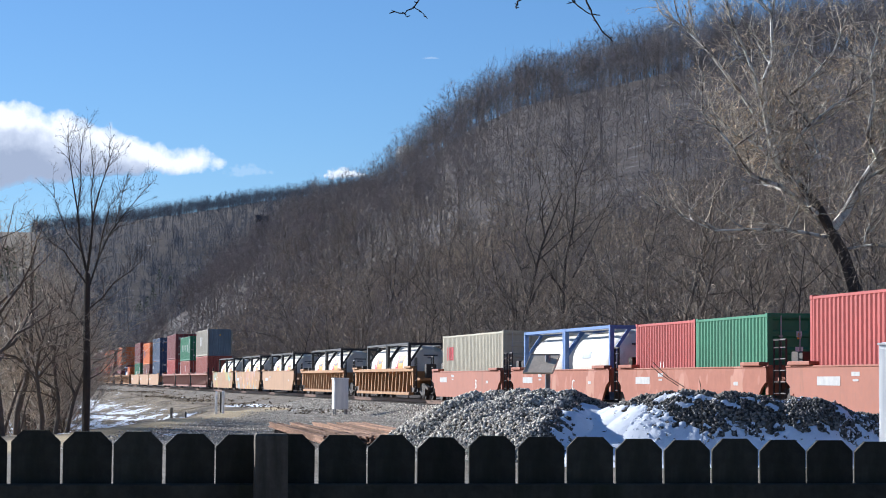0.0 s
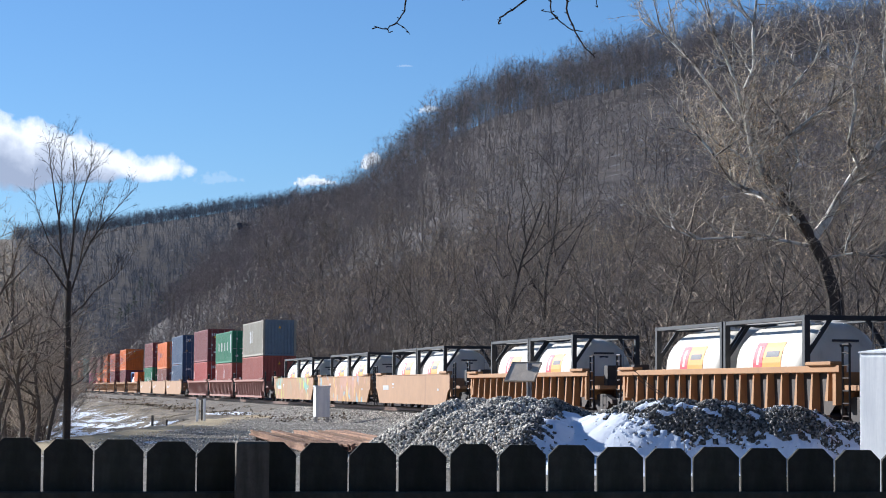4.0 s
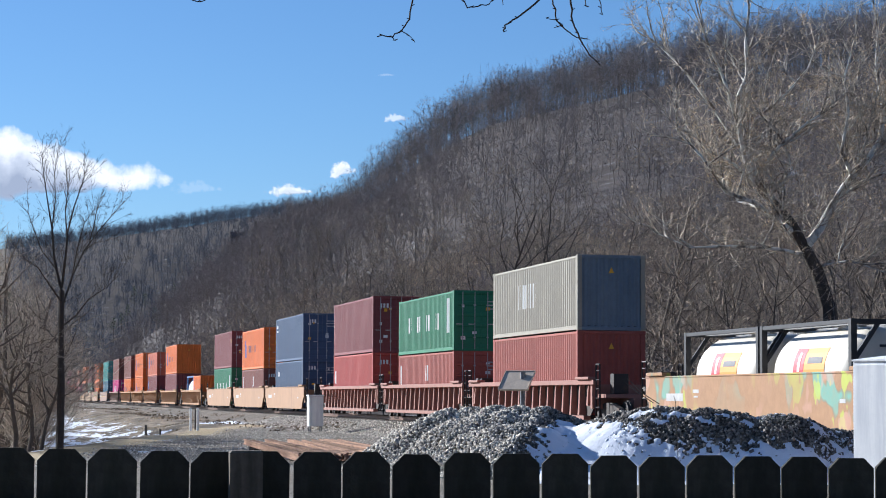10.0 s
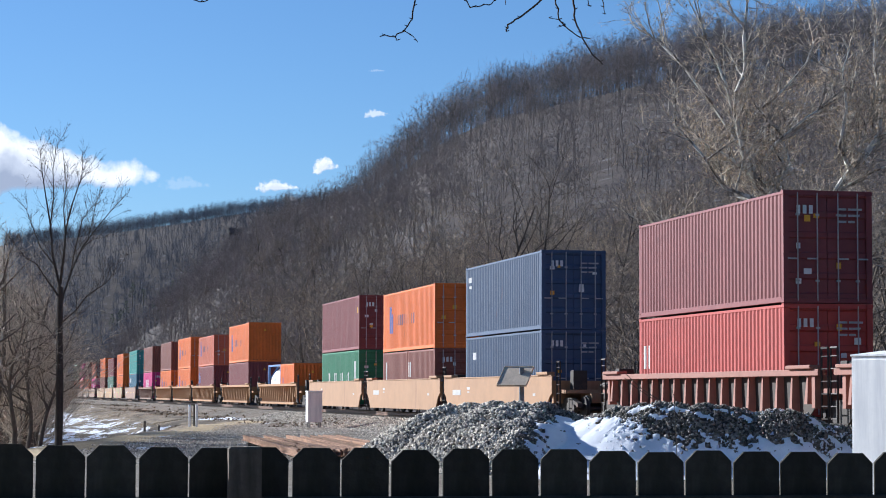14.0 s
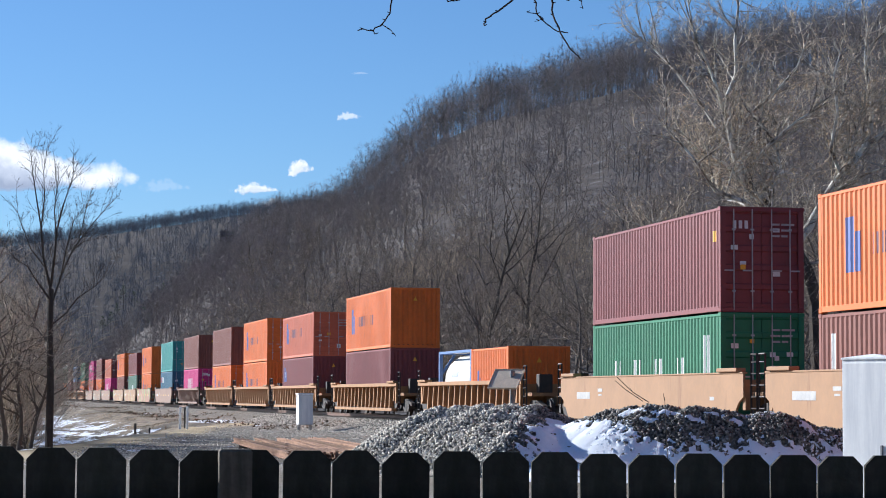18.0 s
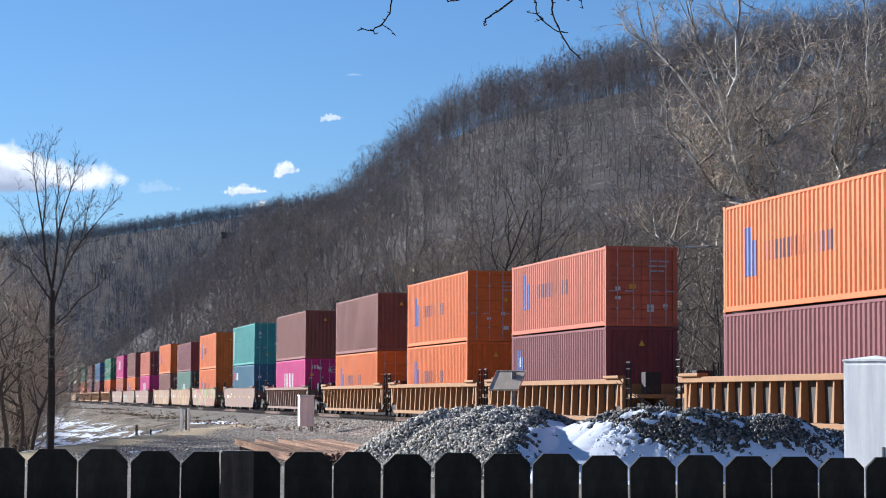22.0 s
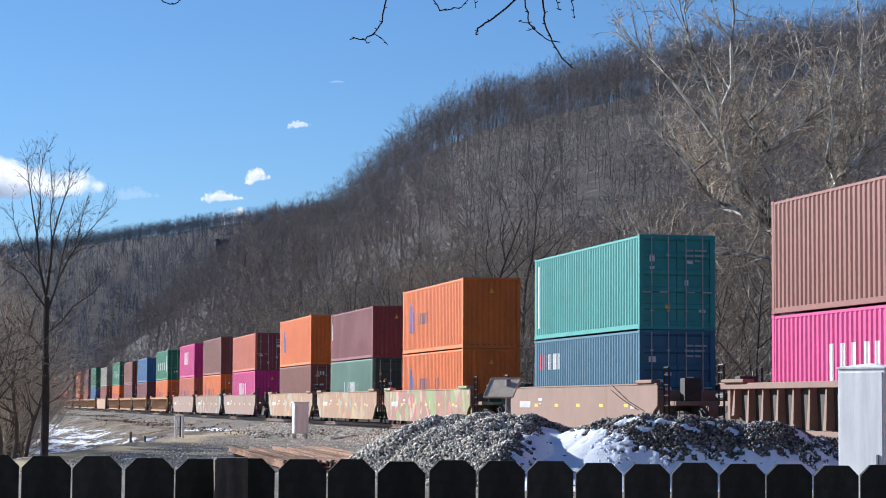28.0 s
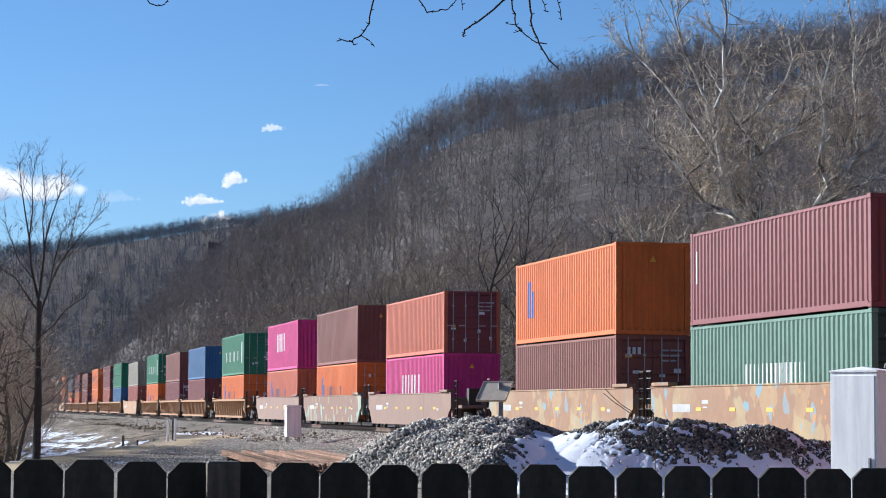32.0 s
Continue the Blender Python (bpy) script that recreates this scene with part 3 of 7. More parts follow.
def container(u, base, length, tall, col, doors=False, name="shipping_container", label="", marks=(), end_col=None):
    """An intermodal box; u is the near end along the train, base its floor's height."""
    m, e = PAINT[col], PAINT[end_col or col]
    L, H = length / 2, tall
    key = f"{length:.1f}_{tall:.1f}"
    box = thing(name, label, "container", "containers on the train")
    for sgn, nm in ((-1, "side_wall"), (1, "side_wall")):
        part(nm, shared("cside" + key + str(sgn), lambda: corrugated(length - 0.26, 0.15, H - 0.10, sgn * (W2 - 0.045), sgn * 0.036, 0.278)), m, box)
    part("roof", shared("croof" + key, lambda: Geo().box(-W2 + 0.05, W2 - 0.05, -L + 0.06, L - 0.06, H - 0.07, H - 0.025)), m, box)
    part("floor", shared("cfloor" + key, lambda: Geo().box(-W2 + 0.06, W2 - 0.06, -L + 0.06, L - 0.06, 0.05, 0.16)), RUNGEAR, box)

    def post(sx, sy):
        g = Geo()
        x, y = sx * (W2 - 0.085), sy * (L - 0.09)
        g.box(x - 0.078, x + 0.078, y - 0.075, y + 0.075, 0.118, H - 0.118, 0.012)
        for z in (0, H - 0.118):
            g.box(x - 0.085, x + 0.085, y - 0.09, y + 0.09, z, z + 0.118, 0.012)
        return g

    for sx in (-1, 1):
        for sy in (-1, 1):
            part("corner_post", shared(f"cpost{key}{sx}{sy}", lambda: post(sx, sy)), m, box)
        x = sx * (W2 - 0.04)
        part("bottom_rail", shared(f"cbot{key}{sx}", lambda: Geo().box(x - 0.035, x + 0.035, -L + 0.18, L - 0.18, 0.02, 0.16, 0.008)), m, box)
        part("top_rail", shared(f"ctop{key}{sx}", lambda: Geo().box(x - 0.03, x + 0.03, -L + 0.18, L - 0.18, H - 0.105, H - 0.03, 0.008)), m, box)
    part("far_end", shared("cfar" + key, lambda: corr_end(2 * W2 - 0.3, 0.12, H - 0.1, L - 0.07, 0.04, 0.25)), e, box)
    if doors:
        part("door_sill", shared("csill" + key, lambda: Geo().box(-W2 + 0.16, W2 - 0.16, -L + 0.02, -L + 0.14, 0.0, 0.13, 0.01)), e, box)
        part("door_header", shared("chead" + key, lambda: Geo().box(-W2 + 0.16, W2 - 0.16, -L + 0.02, -L + 0.14, H - 0.13, H, 0.01)), e, box)
        for sx in (-1, 1):
            def leaf():
                g = Geo()
                a, b = (0.008, W2 - 0.17) if sx > 0 else (-W2 + 0.17, -0.008)
                out = [(-L + 0.11, H - 0.135), (-L + 0.11, 0.135), (-L + 0.05, 0.135)]
                for k in range(5):
                    z0, z1 = 0.135 + (H - 0.27) * k / 5 + 0.10, 0.135 + (H - 0.27) * (k + 1) / 5 - 0.02
                    out += [(-L + 0.05, z0), (-L + 0.085, z0 + 0.04), (-L + 0.085, z1 - 0.04), (-L + 0.05, z1)]
                return g.prism_yz(out + [(-L + 0.05, H - 0.135)], a, b)
            d = part("door", shared(f"cdoor{key}{sx}", leaf), e, box)
            for k in (0.27, 0.78):
                x = sx * k * (W2 - 0.17)
                part("lock_rod", shared(f"crod{key}{x:.2f}", lambda: Geo().tube((x, -L + 0.025, 0.06), (x, -L + 0.025, H - 0.06), 0.018, n=6)
                                        .box(x - 0.05, x + 0.05, -L + 0.005, -L + 0.06, 0.55, 0.60).box(x - 0.05, x + 0.05, -L + 0.005, -L + 0.06, H - 0.65, H - 0.60)
                                        .box(x - 0.02, x + 0.28 * sx, -L + 0.0, -L + 0.03, 1.12, 1.16)), FAINTMARK, d)
        # placards and data panels on the doors
        rnd = random.Random(int(u * 10) + int(base * 7))
        for k in range(6):
            z, x = 0.5 + rnd.random() * (H - 1.0), rnd.choice((-0.80, -0.55, -0.3, 0.3, 0.42, 0.80))
            w, h = rnd.uniform(0.05, 0.12), rnd.uniform(0.04, 0.09)
            part("placard", Geo().box(x - w, x + w, -L + 0.034, -L + 0.0435, z - h, z + h), rnd.choice((WHITE, WHITE, YELLOW, WHITE)), box)
        if col in ("maroon", "brown", "pink", "navy", "deep_green", "red"):
            g = Geo()
            for k in range(3):
                g.box(-0.84 + 0.17 * k, -0.74 + 0.17 * k, -L + 0.034, -L + 0.0435, H - 0.60, H - 0.38)
            part("lettering", g, WHITE, box)
        for k in range(3):
            part("data_panel", Geo().box(0.30, 0.52, -L + 0.034, -L + 0.0435, H - 0.50 - 0.16 * k, H - 0.445 - 0.16 * k).box(0.57, 0.95 - 0.1 * k, -L + 0.034, -L + 0.0435, H - 0.50 - 0.16 * k, H - 0.445 - 0.16 * k), FAINTMARK, box)
    else:
        part("near_end", shared("cnear" + key, lambda: corr_end(2 * W2 - 0.3, 0.12, H - 0.1, -L + 0.07, -0.045, 0.25)
                                .box(-W2 + 0.16, W2 - 0.16, -L + 0.015, -L + 0.1, 0.0, 0.14, 0.01).box(-W2 + 0.16, W2 - 0.16, -L + 0.015, -L + 0.1, H - 0.11, H, 0.01)), e, box)
        part("placard", shared("cwarn" + key, lambda: Geo().add([(-0.1, -L + 0.02, H - 0.62), (0.1, -L + 0.02, H - 0.62), (0.0, -L + 0.02, H - 0.42), (-0.1, -L + 0.026, H - 0.62), (0.1, -L + 0.026, H - 0.62), (0.0, -L + 0.026, H - 0.42)],
                                                              [(0, 1, 2), (5, 4, 3), (0, 3, 4, 1), (1, 4, 5, 2), (2, 5, 3, 0)])), YELLOW, box)
    # blocks of painted lettering on the near side: (fraction along from the far end, height, width, tallness, material)
    for k, (fy, z, w, h, mk) in enumerate(marks):
        y, g = L - fy * length, Geo()
        y0, y1, z0, z1 = y - w / 2, y + w / 2, z - h / 2, z + h / 2
        if mk is BLUEMARK:
            painted(g, length, y - w * 0.05, y1, z0, z1)
            painted(g, length, y0, y - w * 0.15, z0, z0 + h * 0.72)
        elif w > 0.28 and h > 0.35:
            e = 0.27 * w
            painted(g, length, y0, y0 + e, z0, z1)
            painted(g, length, y1 - e, y1, z0, z1)
        else:
            painted(g, length, y0, y1, z0, z1)
        part("lettering", g, mk, box)
    MOVERS.append((box, u + L, MIDDLE, base))
    return box


def tank(u, base, frame_mat, label, marks=True, cap=(0, 0)):
    """A twenty-foot tank container; u is the near end."""
    L, H, R = 3.029, 2.591, 1.13
    t = thing("tank_container", label, "container", "containers on the train")
    zc = 0.20 + R
    prof = [(-2.80, 0.02), (-2.78, 0.35), (-2.70, 0.65), (-2.55, 0.92), (-2.36, 1.07), (-2.1, R), (2.1, R), (2.36, 1.07), (2.55, 0.92), (2.70, 0.65), (2.78, 0.35), (2.80, 0.02)]
    if "tvessel" not in MESH:
        MESH["tvessel"] = Geo().lathe_y(prof, 28, 0, zc).mesh("vessel", True)
    v = part("vessel", MESH["tvessel"], TANKWHITE, t)
    part("manway", shared("tman", lambda: Geo().tube((0, 0, zc + R - 0.05), (0, 0, zc + R + 0.10), 0.26, n=14).tube((0, 0, zc + R + 0.10), (0, 0, zc + R + 0.15), 0.30, n=14)), TANKWHITE, v)
    part("walkway", shared("twalk", lambda: Geo().box(-0.62, -0.30, -2.9, 2.9, H - 0.10, H - 0.06).box(0.30, 0.62, -2.9, 2.9, H - 0.10, H - 0.06)), STEEL, t)
    for sx in (-1, 1):
        for sy in (-1, 1):
            part("corner_post", shared(f"tpost{sx}{sy}", lambda: Geo().box(sx * (W2 - 0.08) - 0.075, sx * (W2 - 0.08) + 0.075, sy * (L - 0.09) - 0.085, sy * (L - 0.09) + 0.085, 0, H, 0.012)), frame_mat, t)
        part("top_rail", shared(f"ttop{sx}", lambda: Geo().box(sx * (W2 - 0.06) - 0.045, sx * (W2 - 0.06) + 0.045, -L + 0.17, L - 0.17, H - 0.12, H - 0.01, 0.01)), frame_mat, t)
        part("bottom_rail", shared(f"tbot{sx}", lambda: Geo().box(sx * (W2 - 0.06) - 0.05, sx * (W2 - 0.06) + 0.05, -L + 0.17, L - 0.17, 0.02, 0.16, 0.01)), frame_mat, t)
    for sy in (-1, 1):
        y = sy * (L - 0.09)

        for z in (0.0, H - 0.13):
            part("end_beam", shared(f"tbeam{sy}{z}", lambda: Geo().box(-W2 + 0.15, W2 - 0.15, y - 0.06, y + 0.06, z, z + 0.125, 0.01)), frame_mat, t)
        for sx in (-1, 1):
            part("brace", shared(f"tbrup{sx}{sy}", lambda: Geo().tube((sx * 1.10, y, 1.62), (sx * 0.50, y, H - 0.1), 0.075, n=4)), frame_mat, t)
            part("brace", shared(f"tbrlo{sx}{sy}", lambda: Geo().tube((sx * 1.10, y, 0.95), (sx * 0.55, y, 0.1), 0.075, n=4)), frame_mat, t)
    part("ladder", shared("tlad", lambda: (lambda g: [g.tube((0.62, -L + 0.02, 0.35 + 0.3 * k), (0.95, -L + 0.02, 0.35 + 0.3 * k), 0.012, n=5) for k in range(7)] and g)(Geo().tube((0.62, -L + 0.02, 0.1), (0.62, -L + 0.02, 2.4), 0.016, n=5).tube((0.95, -L + 0.02, 0.1), (0.95, -L + 0.02, 2.4), 0.016, n=5))), STEEL, t)
    part("hose_cap", shared("tcap", lambda: Geo().lathe_y([(-2.90, 0.30), (-2.84, 0.32), (-2.66, 0.32)], 16, 0.05, 0.62)), DARKMARK, t)
    part("data_panel", shared("tdata", lambda: Geo().box(-0.36, 0.36, -2.745, -2.71, 1.93, 1.99).box(-0.16, 0.16, -2.745, -2.71, 1.80, 1.86)), DARKMARK, t)

    def patch(y0, y1, a0, a1, lift):
        g = Geo()
        n = 6
        vs, fs = [], []
        for r in (R + lift, R + lift + 0.004):
            for i in range(n + 1):
                a = math.radians(a0 + (a1 - a0) * i / n)
                for y in (y0, y1):
                    vs.append((-r * math.cos(a), y, zc + r * math.sin(a)))
        for i in range(n):
            a, b, c, d = 2 * i, 2 * i + 1, 2 * i + 3, 2 * i + 2
            o = 2 * (n + 1)
            fs += [(a, b, c, d), (o + d, o + c, o + b, o + a), (a, d, o + d, o + a), (b, o + b, o + c, c)]
        fs += [(0, 2 * (n + 1), 2 * (n + 1) + 1, 1), (2 * n, 2 * n + 1, 2 * (n + 1) + 2 * n + 1, 2 * (n + 1) + 2 * n)]
        return g.add(vs, fs)
    if marks:
        part("emblem", shared("tmarkr", lambda: patch(0.22, 0.90, -10, 33, 0.003)), REDMARK, v)
        part("emblem", shared("tmarky", lambda: patch(-1.15, 0.20, -10, 33, 0.003)), AMBER, v, "amber emblem panel")
        part("emblem", shared("tmarkw", lambda: patch(0.46, 0.62, 2, 27, 0.009)), WHITE, v, "white stroke")
        part("emblem", shared("tmarkd", lambda: patch(-0.95, -0.02, 12, 20, 0.009)), DARKMARK, v, "dark bar of lettering")
    else:
        part("emblem", shared("tmarkb", lambda: patch(-0.2, 0.9, 8, 20, 0.003)), surface("grey_lettering", (0.25, 0.3, 0.38), 0.6), v)
    MOVERS.append((t, u + L, MIDDLE, base))
    return t


def bogie(parent, y, label=""):
    def frame_geo():
        g = Geo()
        for sx in (-1, 1):
            out = [(y - 1.25, 0.50), (y - 1.2, 0.62), (y - 0.75, 0.70), (y - 0.4, 0.80), (y + 0.4, 0.80), (y + 0.75, 0.70), (y + 1.2, 0.62), (y + 1.25, 0.50),
                   (y + 0.75, 0.42), (y + 0.4, 0.22), (y - 0.4, 0.22), (y - 0.75, 0.42)]
            g.prism_yz(out, sx * 1.0 - 0.09, sx * 1.0 + 0.09)
            for k in (-0.89, 0.89):
                g.tube((sx * 1.08, y + k, 0.46), (sx * 1.16, y + k, 0.46), 0.11, n=10)
        return g.box(-0.95, 0.95, y - 0.22, y + 0.22, 0.42, 0.72)
    b = part("bogie", shared(f"bogie{y:.1f}", frame_geo), RUNGEAR, parent, label)
    for k in (-0.89, 0.89):
        def axle():
            g = Geo().tube((-1.0, 0, 0), (1.0, 0, 0), 0.08, n=8)
            for sx in (-1, 1):
                for x0, x1, r in ((0.66, 0.70, 0.46), (0.70, 0.79, 0.425)):
                    g.tube((sx * x0, 0, 0), (sx * x1, 0, 0), r, n=20)
                for i in range(3):
                    a = i * 2.094
                    g.tube((sx * 0.80, 0.22 * math.cos(a), 0.22 * math.sin(a)), (sx * 0.805, 0.22 * math.cos(a), 0.22 * math.sin(a)), 0.05, n=6)
            return g
        wh = part("wheelset", shared("wheelset", axle), RUNGEAR, b)
        wh.delta_location = (0, y + k, 0.425)
        WHEELS.append(wh)


WHEELS = []


def end_gear(car, y, sgn, col, single):
    """Platform, ladder, brake gear and coupler at an end of a well."""
    s = sgn
    part("end_platform", shared(f"plat{y:.2f}{s}{single}", lambda: Geo().box(-1.30, 1.30, min(y, y + s * 1.0), max(y, y + s * 1.0), 0.95, 1.08, 0.01)
                                .box(-1.45, 1.45, min(y - s * 0.05, y - s * 0.25), max(y - s * 0.05, y - s * 0.25), 0.6, 1.4, 0.01)
                                .box(-0.5, 0.5, min(y, y + s * 1.5), max(y, y + s * 1.5), 0.62, 0.95)), col, car)
    for x in (-1.42, 1.42):
        part("ladder", shared(f"lad{y:.2f}{s}{x}", lambda: (lambda g: [g.tube((x, y + s * 0.30, 0.35 + 0.3 * k), (x, y + s * 0.72, 0.35 + 0.3 * k), 0.018, n=5) for k in range(6)] and g)(
            Geo().tube((x, y + s * 0.30, 0.25), (x, y + s * 0.30, 2.05), 0.03, n=5).tube((x, y + s * 0.72, 0.25), (x, y + s * 0.72, 2.05), 0.03, n=5).tube((x, y + s * 0.30, 2.05), (x, y + s * 0.72, 2.05), 0.03, n=5))), RUNGEAR, car)
    part("brake_gear", shared(f"brk{y:.2f}{s}", lambda: Geo().box(-0.95, -0.45, min(y + s * 0.35, y + s * 0.75), max(y + s * 0.35, y + s * 0.75), 1.084, 1.75, 0.02)), RUNGEAR, car)
    part("air_tank", shared(f"air{y:.2f}{s}", lambda: Geo().tube((0.3, y + s * 0.2, 1.215), (0.3, y + s * 0.9, 1.215), 0.13, n=10)), RUNGEAR, car)
    if single:
        part("coupler", shared(f"cpl{y:.2f}{s}", lambda: Geo().box(-0.10, 0.10, min(y + s * 1.4, y + s * 2.1), max(y + s * 1.4, y + s * 2.1), 0.70, 0.95, 0.02).box(-0.20, 0.20, min(y + s * 1.9, y + s * 2.2), max(y + s * 1.9, y + s * 2.2), 0.66, 1.0, 0.03)), RUNGEAR, car)


def well_car(c, kind, col, pitch, label, near_end=True, far_end=True, letter=None):
    """A container well wagon centred c metres along the train. near_end/far_end: a coupled end, else an articulated joint."""
    half, top = (8.75, 1.55) if pitch > 17 else (6.95, 1.32)
    m = PAINT.get(col) or GRAF[col]
    car = thing("well_wagon", label, "rail wagon", "wagons of the freight train")
    xo = 1.50
    if kind == "smooth":
        for sx in (-1, 1):
            def side():
                out = [(-half, top), (-half, 0.95), (-half + 0.35, 0.80), (-half + 0.95, 0.22), (half - 0.95, 0.22), (half - 0.35, 0.80), (half, 0.95), (half, top)]
                g = Geo().prism_yz(out, sx * xo - 0.03, sx * xo + 0.03)
                g.box(sx * (xo - 0.02) - 0.07, sx * (xo - 0.02) + 0.07, -half, half, top + 0.002, top + 0.05, 0.01)
                return g
            part("side_sill", shared(f"wside{half}{sx}", side), m, car)
            for k in range(2):
                y = (-1 if k == 0 else 1) * (half - 1.05)
                part("step_plate", shared(f"wstep{half}{sx}{k}", lambda: Geo().box(sx * (xo - 0.02) - 0.14, sx * (xo - 0.02) + 0.14, y - 0.75, y + 0.75, top + 0.052, top + 0.16, 0.02)), m, car)
    else:
        n = 17
        for sx in (-1, 1):
            part("top_chord", shared(f"wtop{half}{sx}", lambda: Geo().box(sx * (xo - 0.08) - 0.10, sx * (xo - 0.08) + 0.10, -half - 0.3, half + 0.3, top - 0.16, top, 0.012)), m, car)
            part("bottom_chord", shared(f"wbot{half}{sx}", lambda: Geo().box(sx * (xo - 0.12) - 0.12, sx * (xo - 0.12) + 0.12, -half + 0.9, half - 0.9, 0.22, 0.36, 0.012)), m, car)
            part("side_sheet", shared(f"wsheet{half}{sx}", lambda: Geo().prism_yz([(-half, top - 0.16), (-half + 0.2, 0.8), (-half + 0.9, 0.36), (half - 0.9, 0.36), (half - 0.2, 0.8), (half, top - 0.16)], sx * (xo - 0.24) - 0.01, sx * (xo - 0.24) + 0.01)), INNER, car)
            for k in range(n):
                y = -half + 0.55 + (2 * half - 1.1) * k / (n - 1)
                zb = 0.38 if 0 < k < n - 1 else 0.7
                rib = shared(f"wrib{sx}{zb}", lambda: Geo().add(
                    [(sx * (xo - 0.23), -0.05, top - 0.163), (sx * (xo - 0.23), 0.05, top - 0.163), (sx * (xo - 0.06), 0.04, top - 0.163), (sx * (xo - 0.06), -0.04, top - 0.163),
                     (sx * (xo - 0.23), -0.12, zb), (sx * (xo - 0.23), 0.12, zb), (sx * (xo - 0.01), 0.10, zb), (sx * (xo - 0.01), -0.10, zb)],
                    [(0, 1, 2, 3), (7, 6, 5, 4), (0, 3, 7, 4), (1, 5, 6, 2), (3, 2, 6, 7), (0, 4, 5, 1)]))
                part("rib", rib, m, car, at=(0, y, 0))
            for k in range(2):
                y = (-1 if k == 0 else 1) * (half - 0.8)
                part("step_plate", shared(f"wstepr{half}{sx}{k}", lambda: Geo().box(sx * (xo - 0.05) - 0.16, sx * (xo - 0.05) + 0.16, y - 0.8, y + 0.8, top + 0.004, top + 0.10, 0.02)), m, car)
    part("well_floor", shared(f"wfloor{half}", lambda: Geo().box(-1.42, 1.42, -half + 0.95, half - 0.95, 0.24, 0.33)), RUNGEAR, car)
    for sgn, coupled in ((-1, near_end), (1, far_end)):
        end_gear(car, sgn * half, sgn, m, coupled)
        if coupled:
            bogie(car, sgn * (half + 0.55))
    if not far_end:
        bogie(car, pitch / 2)
    if letter:
        cu = bpy.data.curves.new("letter", "FONT")
        cu.body, cu.size, cu.extrude, cu.align_x = letter, 0.55, 0.003, "CENTER"
        tx = new("letter", cu)
        dg = bpy.context.evaluated_depsgraph_get()
        me = bpy.data.meshes.new_from_object(tx.evaluated_get(dg))
        bpy.data.objects.remove(tx)
        me.materials.append(None)
        part("letter", me, WHITE, car, at=Matrix.Translation((-xo - 0.034, -half * 0.35, 0.62)) @ pose(0, 0, 0, 90, 0, -90))
    # number and data panels on the near side
    rnd = random.Random(int(c * 10))
    if kind == "smooth":
        for y, z, w, h in ((half - 2.6 + rnd.uniform(-0.3, 0.3), 0.98, 1.5, 0.22), (half - 4.6, 1.15, 0.5, 0.10), (-half + 2.4, 0.9, 0.35, 0.10), (half - 4.6, 1.0, 0.35, 0.05)):
            part("number_panel", Geo().box(-xo - 0.036, -xo - 0.031, y - w / 2, y + w / 2, z - h / 2, z + h / 2), FAINTMARK, car)
        if col.startswith("dust") or col == "wagon_dust":
            for k in range(5):
                y = -half + 3.0 + k * 2.6
                part("reflector", shared("refl", lambda: Geo().box(-xo - 0.036, -xo - 0.031, -0.22, 0.22, -0.05, 0.05)), YELLOW, car, at=(0, y, 0.95))
    MOVERS.append((car, c, MIDDLE, RAIL))
    return car


STD, HI = 2.591, 2.896
L40, L20 = 12.192, 6.058
FLOOR = RAIL + 0.36


def bars(n, start, step, z, w, h, mk):
    return [(start + i * step, z, w, h, mk) for i in range(n)]


LINE = [(0.17, 1.55, 0.85, 1.3, BLUEMARK)] + bars(9, 0.27, 0.042, 1.50, 0.30, 0.50, WORDMARK)         # blue emblem and wordmark
FOUR = bars(4, 0.22, 0.165, 1.35, 0.62, 0.72, WHITE) + [(0.90, 1.55, 0.40, 1.5, WHITE)]                 # four widely spaced white blocks
THREE = bars(3, 0.34, 0.11, 1.45, 1.0, 1.25, WHITE)
SMALL = [(0.06, HI - 0.55, 0.5, 0.22, WHITE), (0.06, HI - 0.85, 0.35, 0.12, WHITE)]
CORNER = [(0.06, 1.7, 0.55, 0.7, WHITE)]
WORD = bars(7, 0.36, 0.05, 1.45, 0.42, 0.62, WHITE)


def stack(u, low, high=None):
    """Two boxes, one on the other: (colour, height, doors, marks, end colour, label)."""
    z = FLOOR
    for spec in (low, high):
        if spec:
            col, tall, doors, marks, lab = spec[:5]
            container(u, z, L40, tall, col, doors, label=lab, marks=marks, end_col=spec[5] if len(spec) > 5 else None)
            z += tall + 0.012


